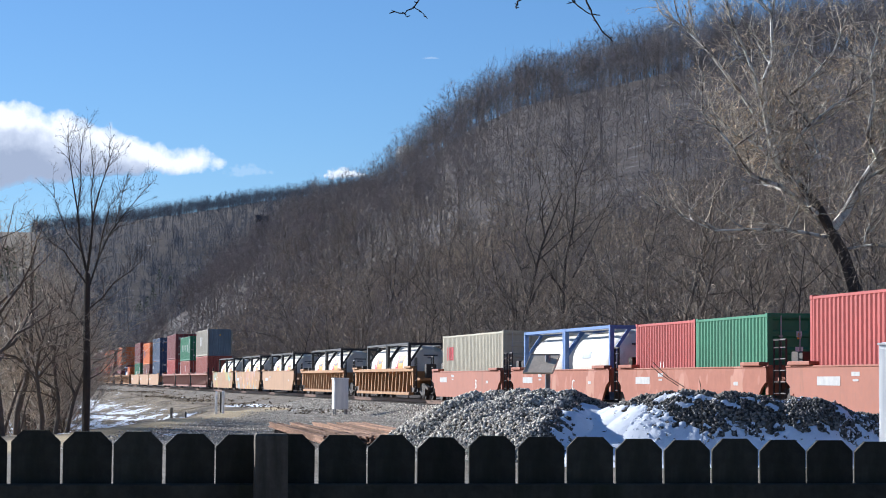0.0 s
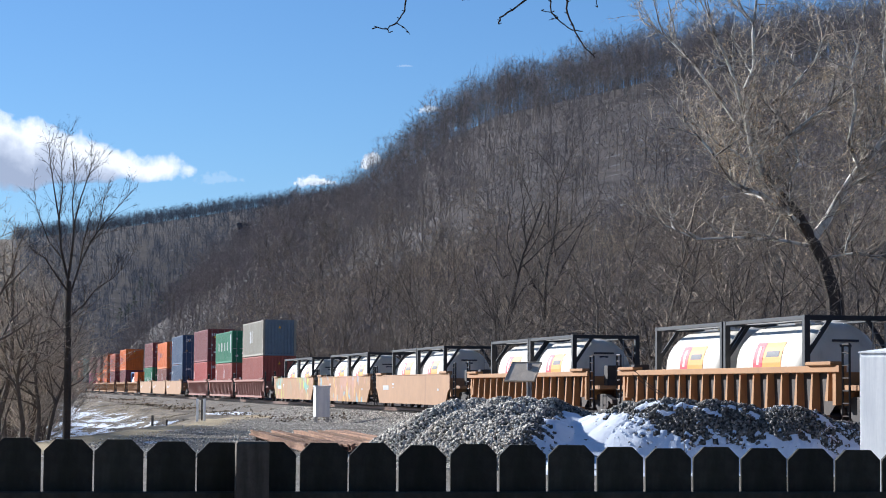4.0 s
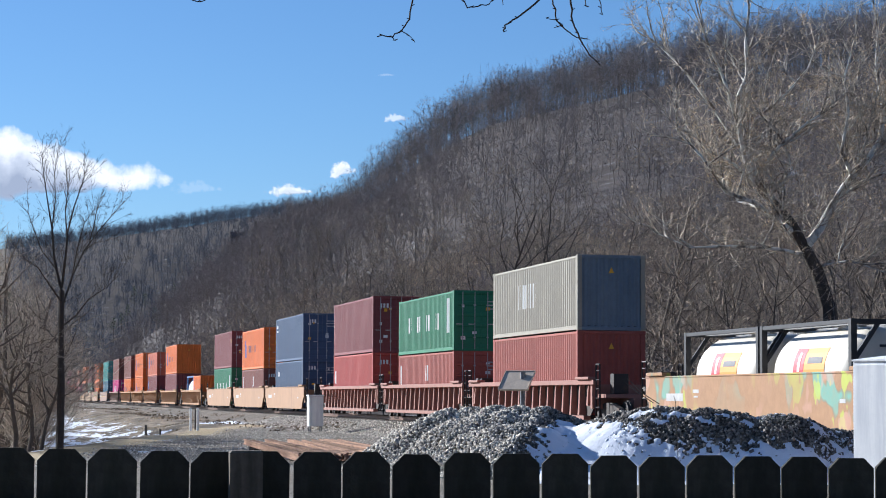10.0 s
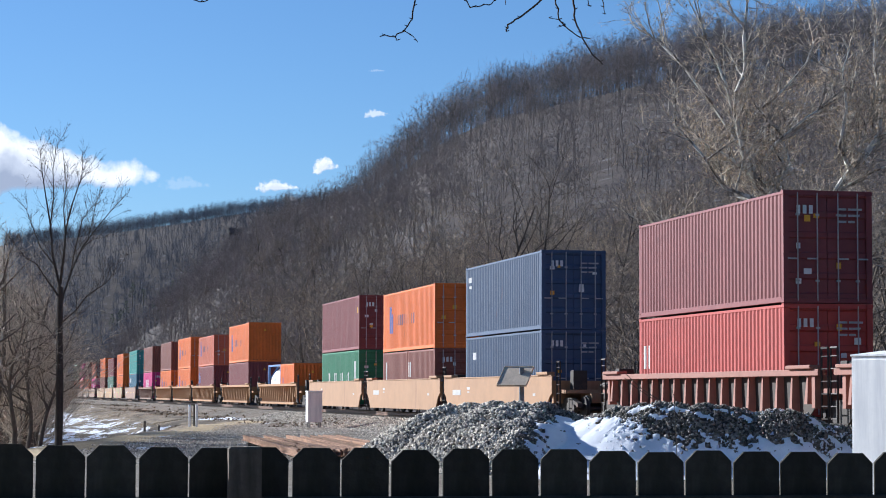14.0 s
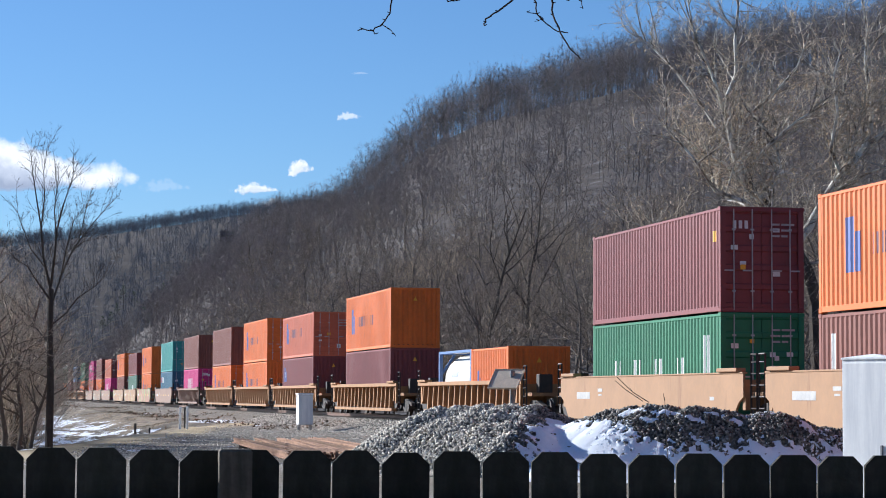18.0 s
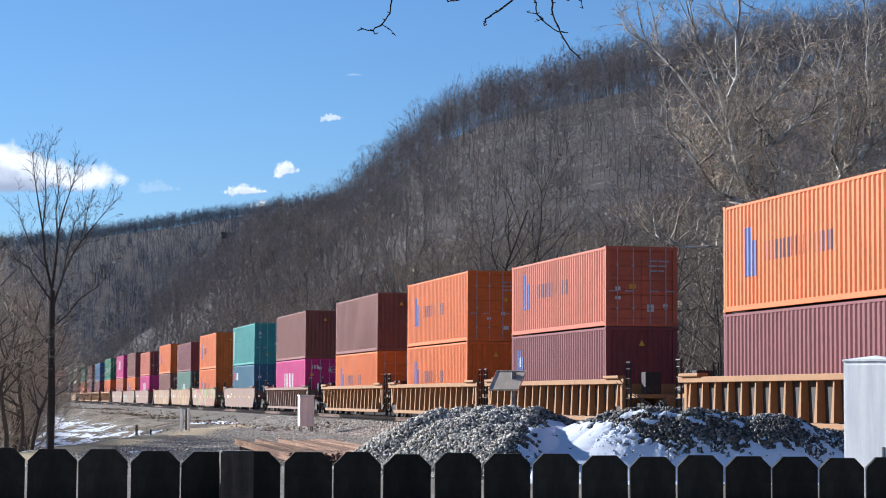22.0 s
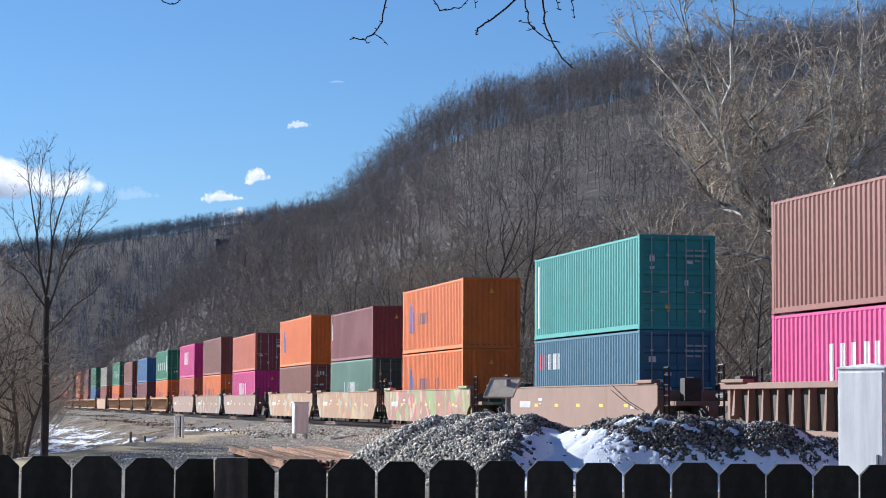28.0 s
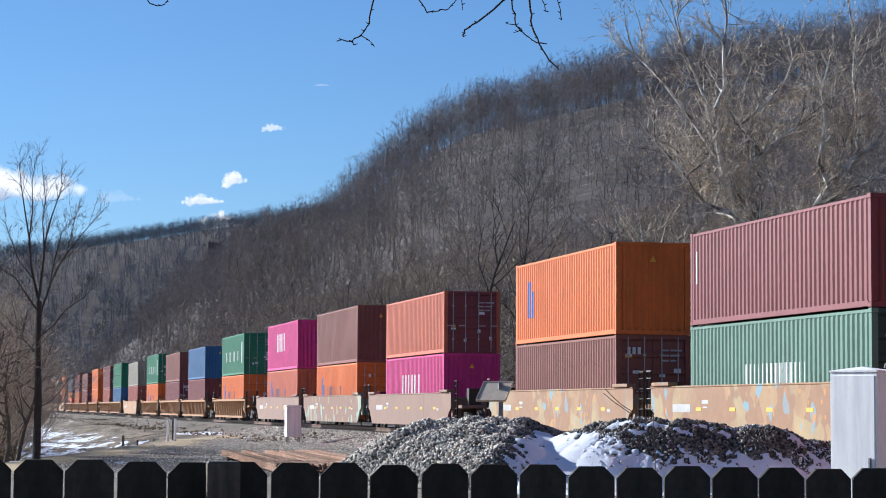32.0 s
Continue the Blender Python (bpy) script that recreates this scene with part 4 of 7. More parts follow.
def build_train():
    red_lab = "dusty red smooth-sided well wagon with short wells"
    tan_lab = "tan smooth-sided articulated well wagon, weathered"
    rib_lab = "rusty tan well wagon with ribbed sides"
    mar_lab = "maroon articulated well wagon with ribbed sides"
    dst_lab = "dusty brown smooth-sided well wagon covered in graffiti"
    W = well_car
    # short-well set at the head of what is seen
    for c, col, let, ne, fe in ((-137.4, "wagon_red", "E", True, False), (-122.0, "red_a", None, False, False), (-107.0, "red_a", "C", False, False), (-91.2, "wagon_red", "B", False, True)):
        W(c, "smooth", col, 15.4, red_lab, ne, fe, let)
    container(-143.5, FLOOR - 0.1, L40, HI, "red", label="sun-faded red corrugated forty-foot container")
    container(-128.2, FLOOR - 0.15, L20, STD, "green", True, label="green twenty-foot container with white lettering", marks=bars(5, 0.42, 0.13, 0.75, 0.55, 0.62, WHITE))
    container(-122.05, FLOOR - 0.15, L20, STD, "red", True, label="bright red twenty-foot container", marks=[(0.45, 1.1, 0.4, 0.5, WHITE)])
    for u in (-113.0, -106.9):
        tank(u, FLOOR - 0.1, BLUESTEEL, "white tank container in a blue steel frame", False)
    container(-97.3, FLOOR + 0.05, L40, STD, "beige", True, label="beige corrugated forty-foot container with red lettering", marks=[(0.10, 1.75, 0.5, 0.6, REDMARK), (0.15, 1.75, 0.4, 0.6, REDMARK), (0.19, 1.75, 0.35, 0.6, REDMARK)])
    # tank pairs in black frames
    for c, kind, col, ne, fe, lab in ((-70.4, "ribbed", "wagon_ochre", True, True, rib_lab), (-48.8, "ribbed", "wagon_ochre", True, True, rib_lab), (-27.6, "smooth", "wagon_tan", True, False, tan_lab),
                                      (-8.4, "smooth", "tan_b", False, False, "tan smooth-sided well wagon with blue graffiti"), (10.9, "smooth", "tan_a", False, True, "tan smooth-sided well wagon with green graffiti")):
        W(c, kind, col, 19.3, lab, ne, fe)
        for d in (-6.13, 0.05):
            tank(c + d, FLOOR - 0.1, BLACKSTEEL, "white tank container with yellow emblem in a black frame")
    # maroon ribbed set
    for c, ne, fe in ((34.4, True, False), (53.7, False, False), (72.8, False, True)):
        W(c, "ribbed", "wagon_maroon", 19.3, mar_lab, ne, fe)
    stack(28.3, ("brick", HI, False, (), "brick-red corrugated forty-foot container"), ("grey", STD, False, bars(4, 0.34, 0.06, 1.45, 0.45, 0.9, WHITE), "light grey container with a slate-blue end", "slate"))
    container(47.65, FLOOR, L20, STD, "brick", True, label="faded red twenty-foot container", marks=CORNER)
    container(53.75, FLOOR, L20, STD, "brick", False, label="faded red twenty-foot container", marks=[(0.1, 1.4, 0.25, 1.4, WHITE)])
    container(47.65, FLOOR + STD + 0.012, L40, STD, "green", True, label="green container with large white blocks of lettering", marks=FOUR)
    stack(66.7, ("red", HI, True, CORNER, "bright red corrugated container with doors"), ("maroon", HI, True, (), "faded maroon corrugated container with doors"))
    # tan smooth set
    for c, ne, fe in ((96.8, True, False), (115.2, False, False), (134.3, False, True)):
        W(c, "smooth", "wagon_tan", 19.0, tan_lab, ne, fe)
    stack(90.6, ("navy", HI, True, CORNER[:0] + [(0.12, 2.1, 0.6, 0.3, WHITE)], "faded blue container with navy doors"), ("navy", HI, True, SMALL, "faded blue container with navy doors"))
    container(109.0, FLOOR, L20, STD, "brown", True, label="faded maroon twenty-foot container", marks=CORNER)
    container(115.15, FLOOR, L20, STD, "brown", False, label="faded maroon twenty-foot container", marks=[(0.15, 1.5, 0.25, 1.2, WHITE)])
    container(109.0, FLOOR + STD + 0.012, L40, HI, "orange", True, label="orange corrugated container with blue emblem", marks=LINE)
    stack(128.1, ("green", HI, True, FOUR, "green container with large white blocks of lettering"), ("maroon", HI, True, [(0.96, 2.1, 0.25, 0.3, YELLOW)], "maroon corrugated container with white lettering"))
    # two single ribbed wagons
    W(157.5, "ribbed", "wagon_ochre", 19.3, rib_lab)
    W(180.5, "ribbed", "wagon_ochre", 19.3, rib_lab)
    container(151.5, FLOOR - 0.1, L20, STD, "orange", False, label="orange twenty-foot container with blue emblem", marks=[(0.22, 1.2, 0.5, 1.0, BLUEMARK)])
    tank(157.6, FLOOR - 0.1, BLUESTEEL, "white tank container in a blue steel frame", False)
    stack(174.4, ("maroon", HI, False, (), "maroon corrugated forty-foot container"), ("orange", HI, False, LINE, "orange corrugated container with blue emblem"))
    # tan ribbed set
    for c, ne, fe in ((203.8, True, False), (223.2, False, False), (242.8, False, True)):
        W(c, "ribbed", "wagon_ochre", 19.45, rib_lab, ne, fe)
    stack(197.6, ("maroon", HI, False, [(0.10, 1.9, 0.9, 0.9, BLUEMARK), (0.10, 1.9, 0.35, 0.35, WHITE)], "faded plum container with a blue emblem"), ("rust_orange", STD, True, LINE, "faded orange container with blue emblem"))
    stack(217.1, ("orange", HI, False, LINE, "orange corrugated container with blue emblem"), ("orange", HI, True, LINE, "orange corrugated container with blue emblem"))
    stack(236.7, ("orange", HI, True, LINE, "orange corrugated container with blue emblem"), ("brown", HI, False, (), "brown corrugated forty-foot container"))
    W(265.8, "ribbed", "wagon_dust", 19.3, "dusty brown well wagon with ribbed sides")
    stack(259.7, ("pink", HI, True, THREE, "magenta container with large white lettering blocks"), ("brown", HI, False, (), "brown corrugated forty-foot container"))
    W(288.9, "smooth", "wagon_dust", 19.3, "dusty brown smooth-sided well wagon")
    stack(282.8, ("sea_blue", HI, True, [(0.08, 2.1, 0.5, 0.55, REDMARK)] + bars(3, 0.14, 0.05, 2.1, 0.5, 0.55, WHITE), "faded blue container with dark doors"), ("teal", HI, True, [(0.04, 1.5, 0.22, 2.2, WHITE)], "teal corrugated container with doors"))
    # dusty sets
    for c, col, ne, fe in ((312.3, "dust_a", True, False), (331.8, "dust_b", False, False), (351.0, "dust_b", False, True), (374.9, "wagon_dust", True, False), (394.4, "dust_c", False, False), (413.7, "wagon_dust", False, True)):
        W(c, "smooth", col, 19.3, dst_lab, ne, fe)
    stack(306.2, ("orange", HI, False, LINE, "orange corrugated container with blue emblem"), ("orange", HI, False, LINE[:6], "orange container with faded blue emblem"))
    stack(325.8, ("pale_green", HI, True, WORD, "faded green container with white lettering and dark doors", "deep_green"), ("maroon", STD, False, [(0.04, 1.6, 0.15, 0.9, WHITE)], "maroon corrugated container with white lettering"))
    stack(344.9, ("brown", HI, True, (), "brown corrugated forty-foot container"), ("orange", HI, False, LINE[:1], "orange container with a faded blue emblem"))
    stack(368.8, ("pink", HI, False, THREE, "magenta container with large white lettering blocks"), ("rust_orange", STD, True, (), "faded rust-red container with maroon doors", "maroon"))
    stack(388.4, ("orange", HI, True, LINE, "orange corrugated container with blue emblem"), ("brown", HI, False, (), "brown corrugated forty-foot container"))
    stack(407.5, ("rust_orange", HI, False, LINE, "orange corrugated container with blue emblem"), ("pink", HI, False, bars(3, 0.36, 0.09, 1.7, 0.8, 1.1, WHITE), "magenta container with large white lettering blocks"))
    # the far tail
    tail = [(431.2, "orange", "green", FOUR, "ribbed"), (454.4, "maroon", "blue", (), "ribbed"), (473.8, "maroon", "brown", (), "ribbed"), (493.6, "orange", "green", FOUR, "ribbed"),
            (516.7, "brick", "grey", (), "smooth"), (539.2, "blue", "green", (), "ribbed"), (557.2, "brick", "maroon", (), "ribbed"), (579.2, "orange", "orange", LINE, "ribbed"),
            (601.5, "maroon", "brown", (), "ribbed"), (621.0, "orange", "maroon", (), "ribbed"), (640.0, "orange", "navy", (), "ribbed"), (661.8, "rust_orange", "orange", LINE, "smooth"),
            (684.0, "maroon", "grey", (), "smooth"), (706.0, "brown", "orange", LINE, "smooth"), (728.0, "brick", "maroon", (), "smooth"), (750.0, "green", "brown", (), "smooth")]
    for i, (u, lo, hi, mk, kind) in enumerate(tail):
        short = hi in ("blue", "brown", "grey")
        W(u + 6.1, kind, "wagon_tan" if kind == "smooth" else "wagon_ochre", 19.3, tan_lab if kind == "smooth" else rib_lab)
        stack(u, (lo, HI, i % 2 == 0, LINE if lo == "orange" else (), f"{lo.replace('_', ' ')} corrugated forty-foot container"), (hi, STD if short else HI, i % 3 == 0, mk, f"{hi.replace('_', ' ')} corrugated forty-foot container"))


build_train()


# ---- track ----
def build_track():
    def strip(prof, lat, w0, w1):
        g = Geo()
        n = len(prof)
        vs = [along(w, lat + x, z) for w in (w0, w1) for x, z in prof]
        return g.add(vs, [tuple(range(n))[::-1], tuple(range(n, 2 * n))] + [(i, (i + 1) % n, n + (i + 1) % n, n + i) for i in range(n)])
    bed = strip([(-4.6, 0.0), (-4.0, 0.33), (-1.9, 0.79), (1.9, 0.79), (4.0, 0.33), (4.6, 0.0)], MIDDLE, -120, 1000)
    tagged(part("trackbed", bed, STONEBED), "grey crushed-stone ballast bed under the track", "ballast", kind="structure")
    t = thing("railway_track", "rusty steel rails on dark weathered ties", "railway track", kind="structure")
    head = [(-0.07, 0.83), (0.07, 0.83), (0.07, 0.845), (0.012, 0.87), (0.012, 0.955), (0.036, 0.965), (0.036, 1.0), (-0.036, 1.0), (-0.036, 0.965), (-0.012, 0.955), (-0.012, 0.87), (-0.07, 0.845)]
    for s in (-1, 1):
        part("rail", strip(head, MIDDLE + s * 0.753, 20, 900), RAILTOP, t)
    g = Geo()
    rnd = random.Random(4)
    for i in range(700):
        w = 30 + i * 0.53
        b = Geo().box(-1.3, 1.3, -0.11, 0.11, 0.66, 0.828)
        a = rnd.uniform(-0.02, 0.02)
        o = along(w, MIDDLE)
        g.add([(o.x + (x * math.cos(BEARING + a) - y * math.sin(BEARING + a)), o.y + (x * math.sin(BEARING + a) + y * math.cos(BEARING + a)), z) for x, y, z in b.v], b.f)
    tagged(part("ties", g, TIE, t), kind="stuff")


build_track()


# ---- fence in front of the camera ----
FENCE_A, FENCE_B = Vector((-1.16, 6.15, 0)), Vector((1.28, 6.51, 0))


def build_fence():
    f = thing("picket_fence", "dark weathered wooden fence of dog-eared boards", "fence")
    d = (FENCE_B - FENCE_A)
    n_between = 17
    step = d / n_between
    turn = math.degrees(math.atan2(d.y, d.x))
    rnd = random.Random(2)
    meshes = []
    for k in range(6):
        w, c = 0.0680 + 0.0005 * (k % 3), 0.030 + 0.002 * (k % 4)
        out = [(-w, 0.03), (w, 0.03), (w, -c), (w - c, 0), (-w + c, 0), (-w, -c)]
        g = Geo()
        j = rnd.uniform(-0.002, 0.002)
        vs = [(x + j, y, (-1.82 if z > 0 else z) + 0.0) for y in (-0.008, 0.008) for x, z in out]
        g.add(vs, [tuple(range(6)), tuple(range(6, 12))[::-1]] + [(i, 6 + i, 6 + (i + 1) % 6, (i + 1) % 6) for i in range(6)])
        meshes.append(g.mesh("board"))
    for i in range(-9, n_between + 10):
        p = FENCE_A + step * (i + 0.5)
        top = EYE - 0.150 - 0.022 * (i / n_between) + rnd.uniform(-0.004, 0.004)
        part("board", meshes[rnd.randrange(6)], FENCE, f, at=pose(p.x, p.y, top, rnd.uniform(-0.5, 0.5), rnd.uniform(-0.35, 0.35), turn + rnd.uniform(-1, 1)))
    nrm = Vector((d.y, -d.x, 0)).normalized()
    for z in (0.35, 1.0, 1.58):
        a, b = FENCE_A - step * 9 + nrm * 0.03, FENCE_A + step * 27 + nrm * 0.03
        g = Geo()
        m = Matrix.Translation((a + b) / 2) @ pose(0, 0, z, 0, 0, turn)
        L = (b - a).length / 2
        part("rail", Geo().box(-L, L, -0.019, 0.019, -0.045, 0.045, 0.004), FENCE, f, at=m)
    for k in (4.05, 4.05 - 16.6, 4.05 + 16.6):
        p = FENCE_A + step * k + nrm * 0.10
        part("post", Geo().box(-0.046, 0.046, -0.046, 0.046, -1.76, 0.0, 0.006), POST, f, at=pose(p.x, p.y, EYE - 0.150, 0, 0, turn))


build_fence()


# ---- the yard: stone piles, old rails, boxes ----
def mound(x, y):
    """Height of the two ballast heaps over the yard's ground."""
    z = np.full(np.shape(x), -1.0)
    cones = [(-0.35, 46.7, 1.26), (0.1, 46.9, 1.47), (0.62, 46.9, 1.53), (1.1, 46.7, 1.55), (1.6, 46.5, 1.57), (2.1, 46.3, 1.54), (2.45, 46.2, 1.40), (0.3, 46.0, 1.22), (0.8, 45.8, 1.34), (1.3, 45.7, 1.42), (1.8, 45.6, 1.40), (0.7, 45.2, 1.02), (1.15, 45.1, 1.15), (1.6, 45.0, 1.20), (1.9, 44.9, 1.12), (1.1, 44.5, 0.85), (1.6, 44.3, 0.92), (2.9, 46.2, 1.20),
             (3.3, 45.5, 1.34), (3.7, 45.2, 1.48), (4.12, 45.0, 1.57), (4.45, 44.8, 1.58), (4.8, 44.7, 1.57), (5.3, 44.5, 1.54), (5.6, 44.4, 1.50), (5.9, 44.3, 1.44), (6.26, 44.2, 1.33), (6.67, 44.1, 1.37), (6.95, 44.0, 1.33),
             (7.25, 44.0, 1.26), (7.6, 43.95, 1.08), (7.95, 43.9, 1.11), (8.4, 43.9, 1.11), (8.9, 43.9, 1.02), (9.5, 44.2, 0.8)]
    for cx, cy, h in cones:
        near = 1.45 if cx > 3 else 1.2
        d = np.hypot((x - cx) * np.where(x > cx, 1.12, 1.0), (y - cy) * np.where(y < cy, near, 0.95))
        z = np.maximum(z, h - 0.66 * np.sqrt(d * d + 0.12) + 0.15)
    # the gully between them fills as a ramp
    z = np.maximum(z, 1.10 - 0.353 * np.abs(45.7 - y) - 0.9 * np.maximum(np.abs(x - 3.0) - 1.1, 0))
    return z + 0.05 * wob(x, y, 2.2) + 0.03 * wob(x + 3, y, 5.1)


def pile_z(x, y):
    return height(x, y) - 0.03 + np.maximum(mound(x, y), 0)


def snow_lie(X, Y):
    """Above nought where old snow lies on the heaps."""
    top = 45.0 - 0.28 * (np.clip(X, 4.0, 8.0) - 4.0)
    f = np.full(X.shape, -9.0)
    # patches under the crest: along, down from the crest, half sizes
    for cx, dn, rx, ry in ((4.0, 0.30, 0.30, 0.16), (4.35, 0.62, 0.30, 0.10), (4.75, 0.40, 0.42, 0.15), (5.25, 0.55, 0.40, 0.14), (5.65, 0.35, 0.28, 0.13), (6.1, 0.45, 0.22, 0.12), (3.6, 0.75, 0.22, 0.12), (7.45, 0.35, 0.22, 0.22), (7.75, 0.6, 0.20, 0.15)):
        f = np.maximum(f, 0.72 - np.hypot((X - cx) / rx, (Y - top + dn) / ry))
    # a drift along the foot, breaking up to the right
    foot = (0.86 - mound(X, Y)) * 1.9 - 0.25 * smooth01((X - 4.2) / 1.5) + 0.5 * wob(X + 0.7, Y * 0.6, 3.7) * smooth01((X - 3.8) / 1.0)
    f = np.maximum(f, np.where((X > 2.2) & (Y < top - 0.5), np.minimum(foot, 1.0), -9))
    # the wedge in the gully between the heaps
    down = 45.85 - Y
    f = np.maximum(f, np.where(down > 0, 1.15 - np.abs(X - 2.5 - 0.20 * down) / (0.12 + 0.52 * np.maximum(down, 0)), -9))
    f = f + 0.18 * wob(X, Y, 5.5) + 0.22 * wob(X + 1.1, Y, 13) + 0.42 * wob(X, Y + 2.2, 27)
    return f


def rock_templates(rnd, n=6):
    """Small angular stones of twelve faces."""
    bm = bmesh.new()
    bmesh.ops.create_cube(bm, size=1.25)
    bmesh.ops.triangulate(bm, faces=bm.faces)
    base = np.array([v.co[:] for v in bm.verts])
    tri = np.array([[v.index for v in f.verts] for f in bm.faces])
    bm.free()
    g = np.random.RandomState(rnd)
    return [base * (0.72 + 0.5 * g.rand(len(base), 1)) * (0.7 + 0.6 * g.rand(1, 3)) for _ in range(n)], tri


def scatter(points, sizes, seed, name, mat):
    g = np.random.RandomState(seed)
    shapes, tri = rock_templates(seed)
    n, k = len(points), len(shapes[0])
    q = g.randn(n, 4)
    q /= np.linalg.norm(q, axis=1, keepdims=True)
    w, x, y, z = q.T
    R = np.stack([1 - 2 * (y * y + z * z), 2 * (x * y - z * w), 2 * (x * z + y * w), 2 * (x * y + z * w), 1 - 2 * (x * x + z * z), 2 * (y * z - x * w),
                  2 * (x * z - y * w), 2 * (y * z + x * w), 1 - 2 * (x * x + y * y)], -1).reshape(n, 3, 3)
    pick = np.array(shapes)[g.randint(0, len(shapes), n)]
    v = np.einsum("nij,nkj->nki", R, pick) * sizes[:, None, None] + points[:, None, :]
    t = tri[None] + (np.arange(n) * k)[:, None, None]
    return new(name, big_mesh(name, v.reshape(-1, 3), t.reshape(-1, 3), mat))


def build_piles():
    gx, gy = np.arange(-3.2, 11.5, 0.09), np.arange(41.0, 50.5, 0.09)
    X, Y = np.meshgrid(gx, gy)
    Z = height(X, Y) - 0.03 + mound(X, Y) - 0.02
    v = np.stack([X, Y, Z], -1).reshape(-1, 3)
    k = len(gx)
    i = (np.arange(len(gy) - 1)[:, None] * k + np.arange(k - 1)[None]).ravel()
    q = np.stack([i, i + 1, i + k + 1, i + k], -1)
    keep = (mound(X, Y).ravel()[q] > -0.12).all(1)
    ob = new("ballast_pile", big_mesh("ballast_pile", v, q[keep], STONEBED, True))
    tagged(ob, "heaps of loose grey crushed stone, partly snowy", "gravel pile", kind="stuff")
    g = np.random.RandomState(5)
    n = 76000
    x, y = g.uniform(-2.6, 10.6, n), g.uniform(41.3, 47.9, n)
    m = mound(x, y)
    ok = (m > -0.02) & (y < 44.75 + 2.9 * smooth01((5.0 - x) / 1.6)) | ((g.rand(n) < 0.10) & (m > -0.5))
    ok = ok & ((snow_lie(x, y) < 0.08) | (g.rand(n) < 0.05))
    x, y = x[ok], y[ok]
    p = np.stack([x, y, pile_z(x, y) + g.uniform(-0.005, 0.03, len(x))], -1)
    s = g.uniform(0.018, 0.038, len(x)) * (1 + 0.4 * (g.rand(len(x)) < 0.08))
    # sunlit left heap and shaded, damp right heap take separate stone colours
    dry = x + 0.5 * wob(x, y, 1.1) + 0.5 * (46 - y) * 0.3 < 2.2
    tagged(scatter(p[dry], s[dry], 11, "loose_stones", STONE), "loose angular pale grey ballast stones", "stones", kind="stuff")
    tagged(scatter(p[~dry], s[~dry], 12, "loose_stones", SHADESTONE), "loose angular damp ballast stones with shade in their colour", "stones", kind="stuff")
    n = 15000
    x, y = g.uniform(-14, 0.5, n), 50 + 62 * g.rand(n) ** 1.3
    ok = (x * CX + y * SX < MIDDLE - 5) & (height(x, y) > 0.1) & (x > -10.6 + 0.5 * wob(x, y, 0.7))
    x, y = x[ok], y[ok]
    p = np.stack([x, y, height(x, y) + 0.005], -1)
    tagged(scatter(p, g.uniform(0.012, 0.034, len(x)), 13, "yard_gravel", STONE), "loose grey gravel strewn over the yard", "gravel", kind="stuff")
    n = 16000
    w, o = 42 + 95 * g.rand(n) ** 1.2, g.rand(n)
    lat = MIDDLE - 5.0 + 3.2 * o
    q = np.array([along(a, b) for a, b in zip(w, lat)])
    up = np.interp(lat - MIDDLE, [-4.6, -4.0, -1.9], [0.0, 0.33, 0.79])
    p = np.stack([q[:, 0], q[:, 1], np.maximum(up, height(q[:, 0], q[:, 1]))], -1)
    tagged(scatter(p, g.uniform(0.02, 0.05, n), 23, "bed_stones", STONE), "loose stones on the flank of the track bed", "stones", kind="stuff")
    n = 4500
    x, y = g.uniform(3.2, 9.0, n), g.uniform(42.4, 44.6, n)
    ok = (mound(x, y) > 0.1) & (wob(x, y, 2.6) + 0.7 * wob(x + 2, y, 6.0) > 0.25)
    x, y = x[ok], y[ok]
    p = np.stack([x, y, pile_z(x, y) + 0.02], -1)
    tagged(scatter(p, g.uniform(0.012, 0.034, len(x)), 19, "snow_crumbs", SNOW), "crumbs of old snow caught among the stones", "snow", kind="stuff")
    # old snow in the lee of the heaps
    gx, gy = np.arange(1.6, 10.0, 0.035), np.arange(41.2, 46.6, 0.035)
    X, Y = np.meshgrid(gx, gy)
    f = snow_lie(X, Y)
    Z = pile_z(X, Y) + 0.012 + 0.035 * smooth01(f * 2.5)
    v = np.stack([X, Y, Z], -1).reshape(-1, 3)
    k = len(gx)
    i = (np.arange(len(gy) - 1)[:, None] * k + np.arange(k - 1)[None]).ravel()
    q = np.stack([i, i + 1, i + k + 1, i + k], -1)
    keep = (f.ravel()[q] > 0).all(1)
    tagged(new("snow_patch", big_mesh("snow_patch", v, q[keep], SNOW, True)), "old white snow lying between the stone heaps", "snow", kind="stuff")


build_piles()


